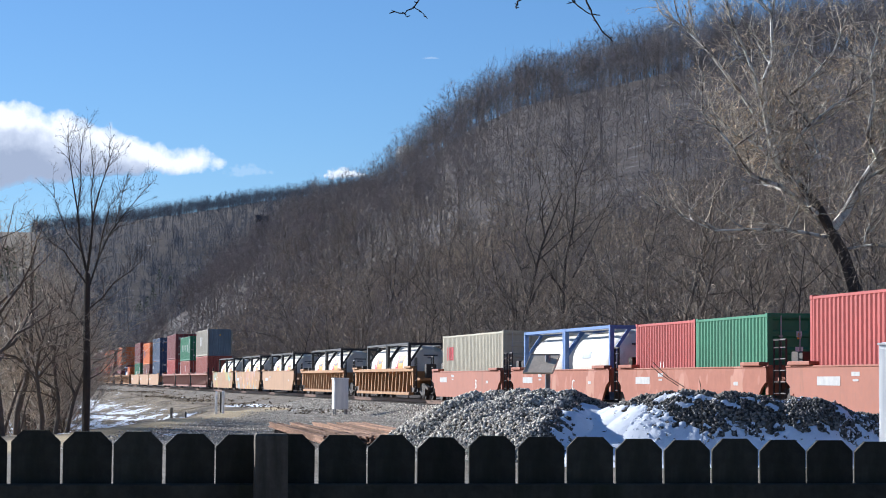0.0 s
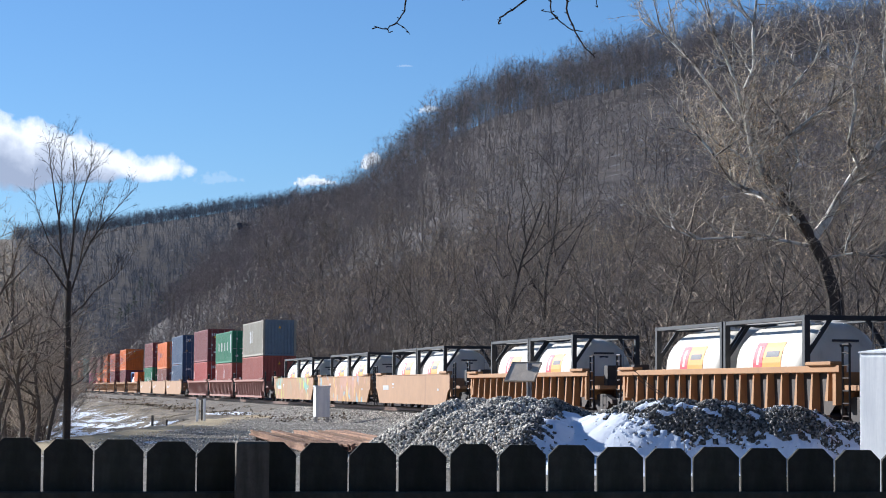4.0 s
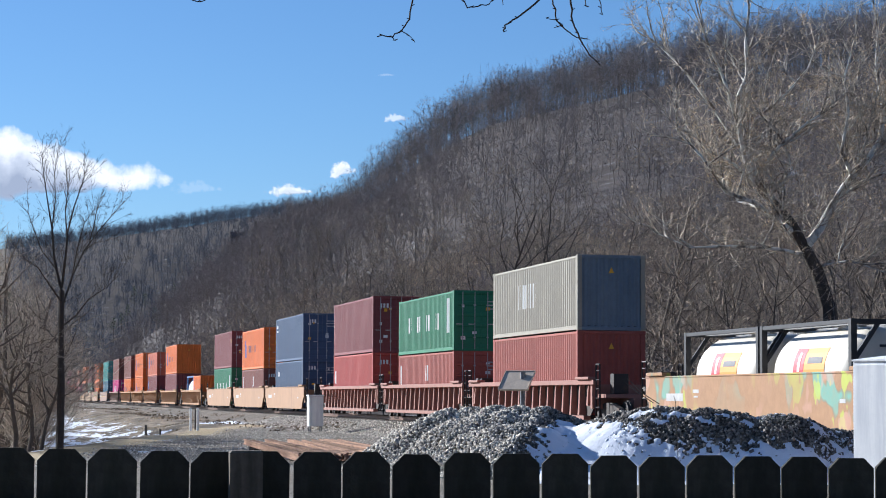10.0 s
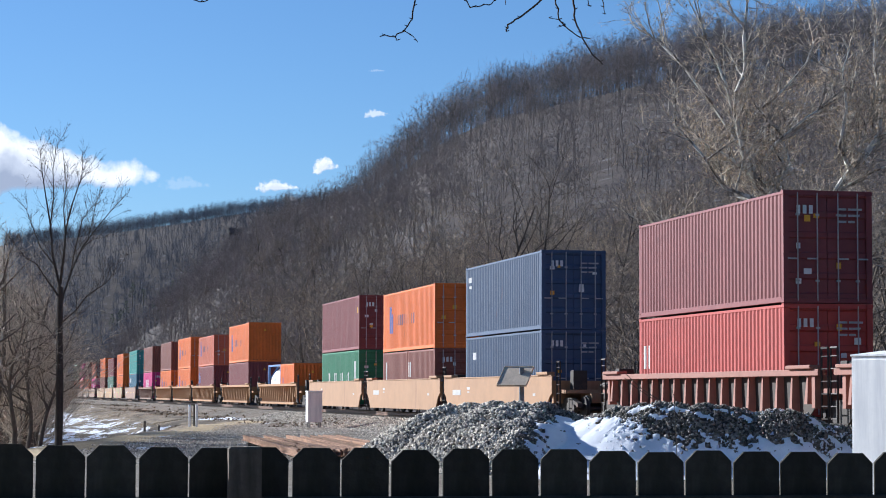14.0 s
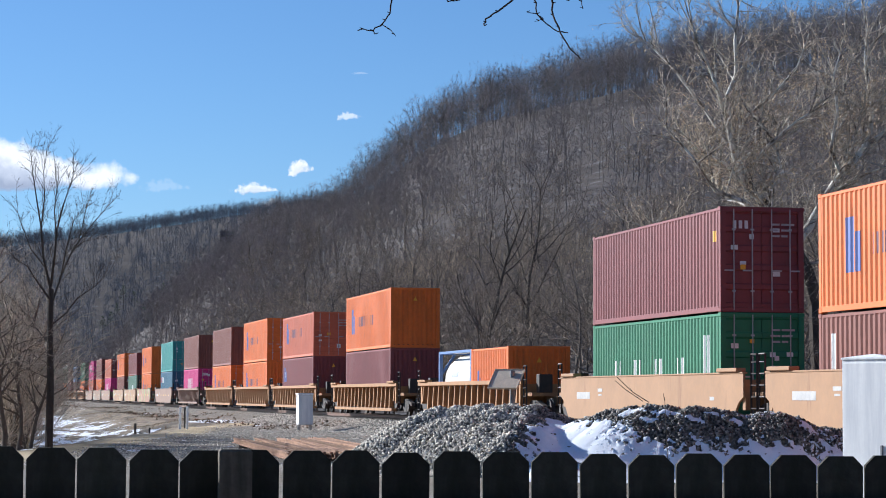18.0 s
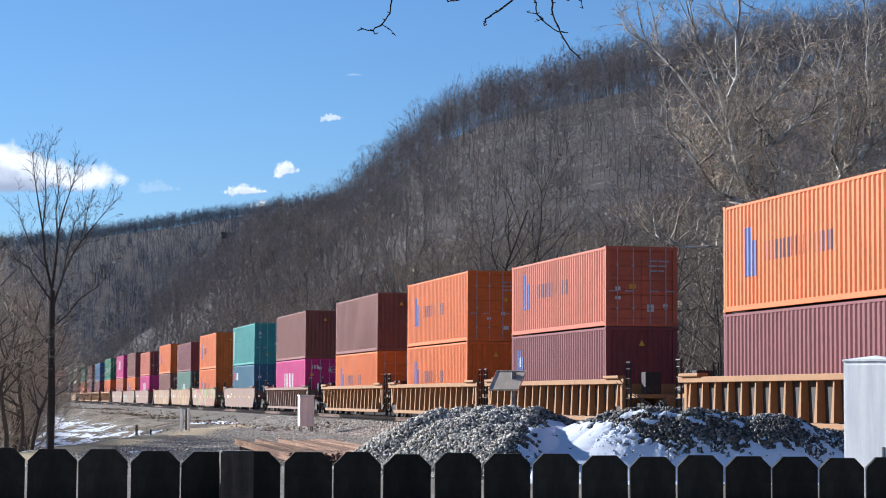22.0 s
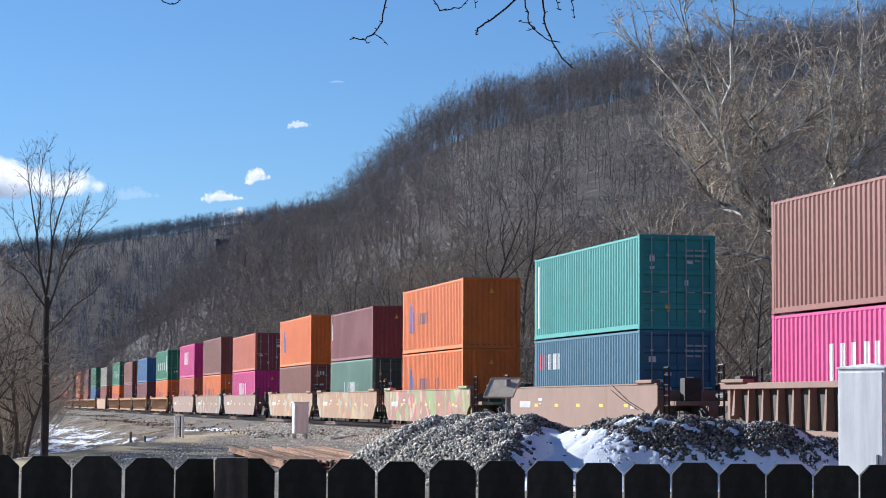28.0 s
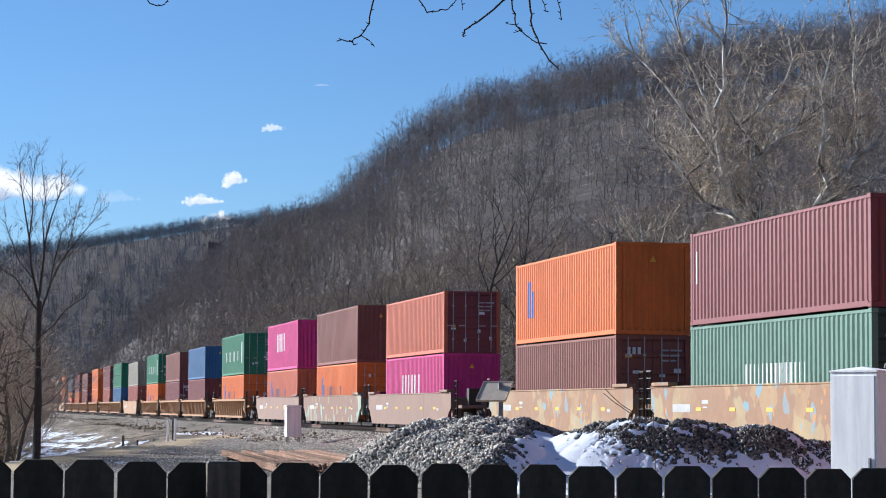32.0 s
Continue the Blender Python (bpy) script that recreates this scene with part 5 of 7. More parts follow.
def build_rails():
    prof = [(-0.068, 0), (0.068, 0), (0.068, 0.012), (0.010, 0.035), (0.010, 0.118), (0.035, 0.128), (0.035, 0.165), (-0.035, 0.165), (-0.035, 0.128), (-0.010, 0.118), (-0.010, 0.035), (-0.068, 0.012)]
    rnd = random.Random(3)
    n = 20
    for i in range(n):
        k = i / (n - 1)
        layer = 0.0 if i % 2 else 0.004 * (i % 3)
        a = Vector((-6.45 + 3.1 * k + rnd.uniform(-0.16, 0.16), 70.5 + 1.2 * k + rnd.uniform(-1.6, 1.6), 0))
        b = Vector((-3.55 + 2.6 * k + rnd.uniform(-0.22, 0.22), 53.4 + 2.2 * k + rnd.uniform(-1.0, 1.0), 0))
        d = (b - a)
        side = Vector((d.y, -d.x, 0)).normalized()
        za, zb = ground_at(a.x, a.y), ground_at(b.x, b.y)
        g = Geo()
        vs = []
        for p, z in ((a, za), (b, zb)):
            vs += [p + side * x + Vector((0, 0, z + 0.082 + layer + h)) for x, h in prof]
        m = len(prof)
        g.add(vs, [tuple(range(m))[::-1], tuple(range(m, 2 * m))] + [(j, (j + 1) % m, m + (j + 1) % m, m + j) for j in range(m)])
        tagged(part("old_rail", g, RUST), "old rusty steel rail lying on timbers", "rail", "discarded rails")
    for x, y, a, l in ((-4.4, 66.5, 4, 1.6), (-3.7, 62.5, 2, 1.5), (-3.0, 58.5, -3, 1.4), (-2.4, 55.4, 5, 1.25), (-4.9, 68.8, 3, 1.3)):
        z = ground_at(x, y)
        tagged(part("timber", Geo().box(-l, l, -0.12, 0.12, -0.1, 0.080, 0.01), TIE, at=pose(x, y, z, 0, 0, a)), "dark old railway tie under the rails", "timber", "timbers under the rails")


build_rails()


def build_boxes():
    # small relay box on legs
    x, y = -6.2, 103.0
    z = ground_at(x, y)
    b = thing("relay_box", "small white steel trackside relay box on legs", "equipment box", at=pose(x, y, z, 0, 0, 14))
    part("body", Geo().box(-0.34, 0.34, -0.30, 0.30, 0.27, 1.68, 0.02), CABINET, b)
    part("lid", Geo().box(-0.37, 0.37, -0.33, 0.33, 1.683, 1.76, 0.02), CABINET, b)
    for sx in (-1, 1):
        for sy in (-1, 1):
            part("leg", Geo().box(sx * 0.27 - 0.03, sx * 0.27 + 0.03, sy * 0.22 - 0.03, sy * 0.22 + 0.03, -0.1, 0.27), POLE, b)
    # tall signal cabinet close by the yard
    x, y = 6.47, 32.0
    z = ground_at(x, y)
    c = thing("signal_cabinet", "tall white galvanised signal cabinet with a hipped lid", "cabinet", at=pose(x, y, z, 0, 0, -50))
    h = EYE + 0.575 - z
    part("body", Geo().box(-0.43, 0.43, -0.21, 0.21, -0.05, h, 0.012), CABINET, c)
    w, d = 0.445, 0.225
    g = Geo().add([(-w, -d, h), (w, -d, h), (w, d, h), (-w, d, h), (-w, -d, h + 0.025), (w, -d, h + 0.025), (w, d, h + 0.025), (-w, d, h + 0.025), (0, 0, h + 0.085)],
                  [(3, 2, 1, 0), (0, 1, 5, 4), (1, 2, 6, 5), (2, 3, 7, 6), (3, 0, 4, 7), (4, 5, 8), (5, 6, 8), (6, 7, 8), (7, 4, 8)])
    part("lid", g, CABINET, c)
    part("door", Geo().box(-0.39, 0.39, -0.225, -0.2105, 0.12, h - 0.05, 0.006), CABINET, c)
    part("handle", Geo().box(0.30, 0.33, -0.255, -0.2255, 0.75, 0.95, 0.006), POLE, c)
    part("lifting_eye", Geo().tube((0.36, 0.15, h + 0.02), (0.36, 0.15, h + 0.09), 0.013, n=8).tube((0.36, 0.15, h + 0.09), (0.31, 0.15, h + 0.115), 0.013, n=8).tube((0.31, 0.15, h + 0.115), (0.30, 0.15, h + 0.06), 0.013, n=8), POLE, c)
    x, y = 6.92, 32.3
    z = ground_at(x, y)
    tagged(part("steel_post", Geo().tube((0, 0, -0.1), (0, 0, EYE + 0.68 - z), 0.035, n=12).tube((0, 0, EYE + 0.68 - z), (0, 0, EYE + 0.72 - z), 0.05, n=12), POLE, at=pose(x, y, z)), "grey steel post beside the signal cabinet", "post")
    # tilted panel on a pole
    x, y = 1.98, 56.0
    z = ground_at(x, y)
    s = thing("solar_panel", "small tilted solar panel on a steel pole", "solar panel", at=pose(x, y, z))
    top = EYE + 0.46 - z
    part("pole", Geo().tube((0, 0, -0.1), (0, 0, top + 0.22), 0.07, n=12), POLE, s)
    fr = part("panel", Geo().box(-0.40, 0.40, -0.34, 0.34, -0.015, 0.015, 0.004), PANEL, s, at=Matrix(((0.902, 0.312, -0.297, -0.16), (-0.431, 0.653, -0.622, -0.02), (0.0, 0.690, 0.723, top), (0, 0, 0, 1))))
    part("frame", Geo().box(-0.415, -0.402, -0.355, 0.355, -0.03, 0.03).box(0.402, 0.415, -0.355, 0.355, -0.03, 0.03).box(-0.402, 0.402, -0.355, -0.342, -0.03, 0.03).box(-0.402, 0.402, 0.342, 0.355, -0.03, 0.03), PANEL, fr)
    part("bracket", Geo().box(-0.12, 0.02, -0.03, 0.03, top - 0.15, top - 0.09), POLE, s)
    # marker posts
    for x, y, hh, w, lab, m in ((-11.95, 101.8, 1.05, 0.055, "short pale marker post beside the ditch", CABINET), (-11.55, 101.2, 1.05, 0.055, "short pale marker post beside the ditch", CABINET), (-11.78, 102.2, 0.95, 0.04, "short dark marker post beside the ditch", RUNGEAR), (-14.9, 108, 0.95, 0.06, "grey wooden post by the ditch", POST), (-13.4, 102, 0.4, 0.04, "short dark stake by the ditch", RUNGEAR)):
        z = ground_at(x, y)
        tagged(part("marker_post", Geo().box(-w, w, -w, w, -0.15, hh, 0.01), m, at=pose(x, y, z, 0, 0, 10)), lab, "post", "posts by the ditch")


build_boxes()


def build_stalks():
    """Dry weed stalks and fallen twigs round the heaps."""
    rnd = random.Random(6)

    def at(px, py, d):
        return Vector(((px - 784) * d / LENS, d, EYE + (697.5 - py) * d / LENS))
    for pts in ([(1194, 830), (1193, 790), (1191, 750), (1189, 705), (1186, 690)], [(1161, 706), (1132, 688), (1104, 661)], [(1150, 704), (1120, 684), (1101, 668)]):
        d = 42.0 if pts[0][1] > 700 else 43.6
        g = Geo()
        q = [at(x, y, d) for x, y in pts]
        if d > 43:
            q = [Vector((q[0].x + 0.3, d, EYE - 0.45))] + q
        for i in range(len(q) - 1):
            g.tube(q[i], q[i + 1], 0.009 - 0.0012 * i, 0.0078 - 0.0012 * i, 5)
            if i:
                g.tube(q[i], q[i] + Vector((rnd.uniform(-0.12, 0.12), 0, 0.1)), 0.006, 0.003, 4)
        tagged(part("dry_stalk", g, POST), "thin dry weed stalk standing by the stone heap", "weed", "dry stalks")
    tw = thing("fallen_twig", "dark forked twig lying on the snow", "twig")
    for pts in ([(957, 778), (985, 790), (1010, 800), (1035, 815), (1045, 828)], [(1000, 788), (1030, 784), (1060, 788), (1085, 795), (1092, 812)], [(1018, 786), (1020, 800)]):
        q = []
        for x, y in pts:
            d = 43.6 - (y - 778) * 0.028
            w = at(x, y, d)
            q.append(Vector((w.x, w.y, float(pile_z(np.array([w.x]), np.array([w.y]))[0]) + 0.07)))
        g = Geo()
        limb(g, q, 0.011, 0.007, 5)
        part("stem", g, DARKBARK, tw)
    # dry grass over the bank and the ditch
    r = np.random.RandomState(44)
    n = 60000
    x, y = r.uniform(-40, -12.8, n), 60 + 150 * r.rand(n) ** 1.4
    ok = (x * CX + y * SX < MIDDLE - 5.5) & (wob(x, y, 0.35) + 0.6 * wob(x, y, 1.1) > -0.1) & (((x + 14) * 0.42) ** 2 + ((y - 136) * 0.085) ** 2 > 1.3) & ((height(x, y) > -0.15) | (r.rand(n) < 0.3))
    x, y = x[ok], y[ok]
    n = len(x)
    z = height(x, y)
    h, a = r.uniform(0.03, 0.12, n), r.uniform(0, 6.283, n)
    w = 0.010 + 0.018 * r.rand(n)
    lx, ly = r.normal(0, 0.35, n) * h, r.normal(0, 0.35, n) * h
    v = np.stack([np.stack([x - w * np.cos(a), y - w * np.sin(a), z - 0.02], -1), np.stack([x + w * np.cos(a), y + w * np.sin(a), z - 0.02], -1), np.stack([x + lx, y + ly, z + h], -1)], 1).reshape(-1, 3)
    tagged(new("dry_grass", big_mesh("dry_grass", v, np.arange(3 * n).reshape(-1, 3), GRASS)), "dead tan grass along the bank and ditch", "grass", kind="stuff")


build_stalks()


def build_weeds():
    """Dead weeds and clods dotted over the far flank of the track bed."""
    r = np.random.RandomState(71)
    n = 5200
    w, lat = 105 + 280 * r.rand(n) ** 1.2, MIDDLE - 2.6 - 5.2 * r.rand(n)
    x, y = -w * SX + lat * CX, w * CX + lat * SX
    ok = wob(x, y * 0.4, 0.8) + 0.7 * wob(x, y, 2.1) > 0.05
    x, y, lat, w = x[ok], y[ok], lat[ok], w[ok]
    n = len(x)
    z = np.maximum(np.interp(lat - MIDDLE, [-4.6, -4.0, -1.9], [0.0, 0.33, 0.79]), height(x, y))
    g, a = r.uniform(0.03, 0.13, n), r.uniform(0, 6.283, n)
    e = r.uniform(0.02, 0.12, n)
    v = np.stack([np.stack([x - e * np.cos(a), y - e * np.sin(a), z - 0.02], -1), np.stack([x + e * np.cos(a), y + e * np.sin(a), z - 0.02], -1), np.stack([x + r.normal(0, 0.08, n), y, z + g], -1)], 1).reshape(-1, 3)
    tagged(new("dead_weeds", big_mesh("dead_weeds", v, np.arange(3 * n).reshape(-1, 3), WEED)), "brown dead weeds on the flank of the track bed", "weeds", kind="stuff")


build_weeds()


# ---- trees ----
def grow(rnd, start, way, length, rad, level, spec, out, low=0.30):
    """One stem with its side branches; out takes (p0, p1, r0, r1, level)."""
    n, wig, up, kids, ratio, spread = spec[level]
    p, d = Vector(start), Vector(way).normalized()
    pts = [p.copy()]
    for i in range(n):
        d = (d + Vector((rnd.gauss(0, wig), rnd.gauss(0, wig), rnd.gauss(0, wig) + up))).normalized()
        q = p + d * length / n
        r0, r1 = rad * (1 - 0.8 * i / n), rad * (1 - 0.8 * (i + 1) / n)
        out.append((p.copy(), q.copy(), r0, r1, level))
        p = q
        pts.append(p.copy())
    if level + 1 < len(spec):
        for k in range(kids):
            f = rnd.uniform(0.25 if level else low, 1.0)
            i = min(n - 1, int(f * n))
            b = pts[i].lerp(pts[i + 1], f * n - i)
            dd = (pts[i + 1] - pts[i]).normalized()
            o = dd.orthogonal().normalized()
            o.rotate(Matrix.Rotation(rnd.uniform(0, 6.283), 3, dd))
            a = math.radians(rnd.gauss(spread, 10))
            w = dd * math.cos(a) + o * math.sin(a)
            grow(rnd, b, w, length * ratio * rnd.uniform(0.6, 1.15) * (1.15 - 0.55 * f), rad * (1 - 0.75 * f) * 0.62 + 0.002, level + 1, spec, out)


def sticks(segs, sides):
    """Tubes (or flat blades where sides is 2) for the segments, as arrays."""
    vs, fs = [], []
    o = 0
    for p0, p1, r0, r1, lv in segs:
        n = sides(lv)
        d = p1 - p0
        a = d.orthogonal().normalized()
        b = d.normalized().cross(a)
        if n == 2:
            t = (lv * 1.7 + p0.x * 13 + p0.z * 7)
            s = a * math.cos(t) + b * math.sin(t)
            if r1 > 0.35 * r0:
                vs += [p0 + s * r0, p0 - s * r0, p1 - s * r1, p1 + s * r1]
                fs += [(o, o + 1, o + 2), (o, o + 2, o + 3)]
                o += 4
            else:
                vs += [p0 + s * r0, p0 - s * r0, p1]
                fs.append((o, o + 1, o + 2))
                o += 3
            continue
        for p, r in ((p0, r0), (p1, r1)):
            for i in range(n):
                t = 2 * math.pi * i / n
                vs.append(p + (a * math.cos(t) + b * math.sin(t)) * r)
        for i in range(n):
            j = (i + 1) % n
            fs += [(o + i, o + j, o + n + j), (o + i, o + n + j, o + n + i)]
        o += 2 * n
    return np.array([v[:] for v in vs]), np.array(fs)


def tree_meshes(seed, tall, spec, thick, split, mats, low=0.30):
    """A trunk-and-limbs mesh and a crown-of-twigs mesh."""
    rnd = random.Random(seed)
    segs = []
    grow(rnd, (0, 0, -0.2), (0, 0, 1), tall, thick, 0, spec, segs, low)
    a = sticks([s for s in segs if s[4] < split], lambda l: 7 if l == 0 else 5)
    b = sticks([s for s in segs if s[4] >= split], lambda l: 2)
    return big_mesh("trunk", *a, mats[0], True), big_mesh("crown", *b, mats[1])


BRUSHY = [(6, 0.13, 0.05, 13, 0.62, 54), (5, 0.17, 0.09, 7, 0.55, 46), (4, 0.2, 0.06, 5, 0.55, 44), (2, 0.22, 0.04, 2, 0.65, 44), (1, 0.2, 0.03, 0, 0, 0)]
UPRIGHT = [(8, 0.06, 0.05, 13, 0.55, 36), (5, 0.12, 0.12, 7, 0.5, 38), (4, 0.16, 0.10, 6, 0.52, 40), (2, 0.18, 0.05, 2, 0.6, 40), (1, 0.2, 0.03, 0, 0, 0)]
SHRUB = [(4, 0.16, 0.05, 12, 0.8, 40), (4, 0.18, 0.06, 9, 0.6, 38), (3, 0.2, 0.05, 7, 0.6, 40), (2, 0.22, 0.03, 0, 0, 0)]


def place_tree(meshes, name, label, x, y, turn, size, group="", tilt=(0, 0)):
    z = ground_at(x, y)
    t = thing(name, label, "tree", group, at=pose(x, y, z, tilt[0], tilt[1], turn) @ Matrix.Scale(size, 4))
    for nm, me in zip(("trunk", "crown"), meshes):
        ob = new(nm, me)
        ob.parent = t
    return t


def build_belt():
    """Bare trees and brush along the foot of the hill behind the track."""
    kinds = [tree_meshes(20 + i, 11 + i % 3, BRUSHY if i % 3 else UPRIGHT, 0.13, 2, (DARKBARK if i % 2 else BARK, TWIG), 0.12) for i in range(7)]
    brush = [tree_meshes(50 + i, 3.6, SHRUB, 0.05, 1, (BARK, TWIG), 0.05) for i in range(3)]
    rnd = random.Random(9)
    made = {}
    for row, (off, gap, lo, hi) in enumerate(((9, 6.5, 0.42, 0.75), (17, 7.5, 0.55, 0.9), (28, 9.0, 0.7, 1.0), (42, 11.0, 0.8, 1.15), (60, 14.0, 0.85, 1.2))):
        w = 38.0 + rnd.uniform(0, 5)
        while w < 150 + 90 * (row + 1):
            p = along(w + rnd.uniform(-2, 2), MIDDLE + off + rnd.uniform(-3, 3.5))
            i, s = rnd.randrange(len(kinds)), rnd.uniform(lo, hi)
            m = pose(p.x, p.y, ground_at(p.x, p.y), rnd.uniform(-4, 4), rnd.uniform(-4, 4), rnd.uniform(0, 360)) @ Matrix.Scale(s, 4)
            if i in made:
                t = copy_thing(made[i], Matrix.Identity(4))
                t.matrix_basis = m
            else:
                made[i] = t = place_tree(kinds[i], "bare_tree", "bare brown-grey deciduous tree at the foot of the hill", p.x, p.y, 0, s, "bare trees behind the track")
                t.matrix_basis = m
            w += gap * rnd.uniform(0.7, 1.35)
    made = {}
    w = 34.0
    while w < 330:
        p = along(w, MIDDLE + 6.5 + rnd.choice((rnd.uniform(-0.8, 7.5), rnd.uniform(6, 34))))
        i = rnd.randrange(3)
        m = pose(p.x, p.y, ground_at(p.x, p.y), 0, 0, rnd.uniform(0, 360)) @ Matrix.Scale(rnd.uniform(0.6, 1.5), 4)
        if i in made:
            copy_thing(made[i], Matrix.Identity(4)).matrix_basis = m
        else:
            made[i] = place_tree(brush[i], "shrub", "bare brown brush beside the track", p.x, p.y, 0, 1, "brush behind the track")
            made[i].matrix_basis = m
        w += rnd.uniform(1.0, 2.2) * (0.7 + w / 200)
    # taller trees that stand out of the belt
    dark = [tree_meshes(90 + i, 15.0, [(7, 0.08, 0.05, 9, 0.55, 40), (6, 0.13, 0.10, 6, 0.5, 40), (4, 0.16, 0.08, 5, 0.5, 42), (3, 0.2, 0.04, 2, 0.6, 42), (1, 0.2, 0.02, 0, 0, 0)], 0.19, 3, (DARKBARK, TWIG), 0.28) for i in range(2)]
    for px, y, s, i in ((872, 176, 1.1, 0), (944, 182, 1.15, 1), (735, 205, 0.75, 0), (640, 230, 0.8, 1)):
        x = (px - 784) * y / LENS
        place_tree(dark[i], "bare_tree", "taller dark forked bare tree above the brush", x, y, y * 7, s, "bare trees behind the track")
    fuzzy = [(6, 0.13, 0.04, 13, 0.62, 56), (5, 0.17, 0.07, 8, 0.55, 48), (4, 0.2, 0.05, 7, 0.5, 46), (3, 0.24, 0.03, 4, 0.6, 46), (1, 0.2, 0.02, 0, 0, 0)]
    tans = [tree_meshes(97 + i, 12.5, fuzzy, 0.15, 2, (BARK, TWIG), 0.12) for i in range(3)]
    for k, (px, y, s) in enumerate(((1105, 128, 1.15), (1180, 122, 0.95), (1262, 116, 0.85), (1020, 146, 0.95), (960, 160, 0.8), (890, 168, 0.75), (820, 178, 0.8), (745, 190, 0.85), (690, 205, 0.8), (610, 225, 0.8), (540, 250, 0.85), (470, 280, 0.8), (400, 300, 0.95), (345, 320, 0.8), (1420, 112, 0.8), (1500, 118, 0.95))):
        x = (px - 784) * y / LENS
        place_tree(tans[k % 3], "bare_tree", "broad bare tree with tan sunlit twigs", x, y, y * 5, s, "bare trees behind the track")

build_belt()


def forest_tree(seed, tall, wide, limbs, ends, fat, bare=0.42, twiglets=2):
    """A woodland tree: a bare trunk that opens into a domed fan of forked limbs and fine twigs, as arrays."""
    g = np.random.RandomState(seed)
    a, k = g.uniform(0, 2 * np.pi, ends), g.rand(ends) ** 0.36
    up = np.arccos(g.uniform(-0.55, 1.0, ends))
    lump = 1 + 0.13 * np.sin(3 * a + g.rand() * 6) + 0.08 * np.sin(5 * up + g.rand() * 6)
    half = (1 - bare) * tall * 0.56
    mid = tall - half
    pts = np.stack([wide * k * lump * np.sin(up) * np.cos(a), wide * k * lump * np.sin(up) * np.sin(a), mid + half * k * np.cos(up)], -1)
    vs, fs, kind = [], [], []

    def blade(p, q, r0, r1, mat):
        d = q - p
        s = np.cross(d, g.randn(3))
        s /= np.linalg.norm(s) + 1e-9
        o = len(vs)
        if r1 > 0:
            vs.extend((p - s * r0, p + s * r0, q + s * r1, q - s * r1))
            fs.extend(((o, o + 1, o + 2), (o, o + 2, o + 3)))
            kind.extend((mat, mat))
        else:
            vs.extend((p - s * r0, p + s * r0, q))
            fs.append((o, o + 1, o + 2))
            kind.append(mat)

    def stick(p, q, r0, r1):
        d = (q - p) / np.linalg.norm(q - p)
        e = np.cross(d, (0.3, 1.0, 0.1))
        e /= np.linalg.norm(e)
        f = np.cross(d, e)
        o = len(vs)
        for c, r in ((p, r0), (q, r1)):
            for i in range(3):
                t = i * 2.0944
                vs.append(c + (e * math.cos(t) + f * math.sin(t)) * r)
        for i in range(3):
            j = (i + 1) % 3
            fs.extend(((o + i, o + j, o + 3 + j), (o + i, o + 3 + j, o + 3 + i)))
            kind.extend((1, 1))

    def groups(idx, n):
        """Splits the ends into n near neighbourhoods."""
        c = pts[g.choice(idx, min(n, len(idx)), replace=False)]
        for _ in range(3):
            own = np.argmin(((pts[idx][:, None] - c[None]) ** 2).sum(-1), 1)
            c = np.array([pts[idx[own == j]].mean(0) if (own == j).any() else c[j] for j in range(len(c))])
        return [idx[own == j] for j in range(len(c)) if (own == j).any()]

    lean = np.array((g.randn() * 0.05 * tall, g.randn() * 0.05 * tall, 0))
    foot, top = np.array((0, 0, -0.8)), np.array((0, 0, tall * 0.72)) + lean
    knee = foot * 0.5 + top * 0.5 + g.randn(3) * (0.02 * tall, 0.02 * tall, 0)
    stick(foot, knee, 0.15 * fat, 0.115 * fat)
    stick(knee, top, 0.115 * fat, 0.05 * fat)
    for grp in groups(np.arange(ends), limbs):
        c = pts[grp].mean(0)
        f = np.clip((c[2] / tall) * g.uniform(0.45, 0.75), bare * 0.55, 0.68)
        t = (f * tall + 0.8) / (tall * 0.72 + 0.8)
        p = foot + (knee - foot) * 2 * t if t < 0.5 else knee + (top - knee) * (2 * t - 1)
        e = p + (c - p) * 0.62
        m = p * 0.5 + e * 0.5 + np.array(((e - p)[0] * 0.14, (e - p)[1] * 0.14, -0.02 * tall))
        stick(p, m, 0.085 * fat, 0.065 * fat)
        stick(m, e, 0.065 * fat, 0.045 * fat)
        for sub in groups(grp, max(2, len(grp) // 4)):
            h = e + (pts[sub].mean(0) - e) * 0.6
            blade(e, h, 0.055 * fat, 0.035 * fat, 1)
            for i in sub:
                q = pts[i]
                blade(h, q, 0.04 * fat, 0.014, 0)
                for _ in range(twiglets):
                    u = h + (q - h) * g.uniform(0.4, 1.0)
                    w = (q - h) * 0.15 + g.randn(3) * (0.036 * tall, 0.036 * tall, 0.022 * tall)
                    blade(u, u + w, 0.030 * fat, 0, 0)
    return np.array(vs), np.array(fs), np.array(kind)


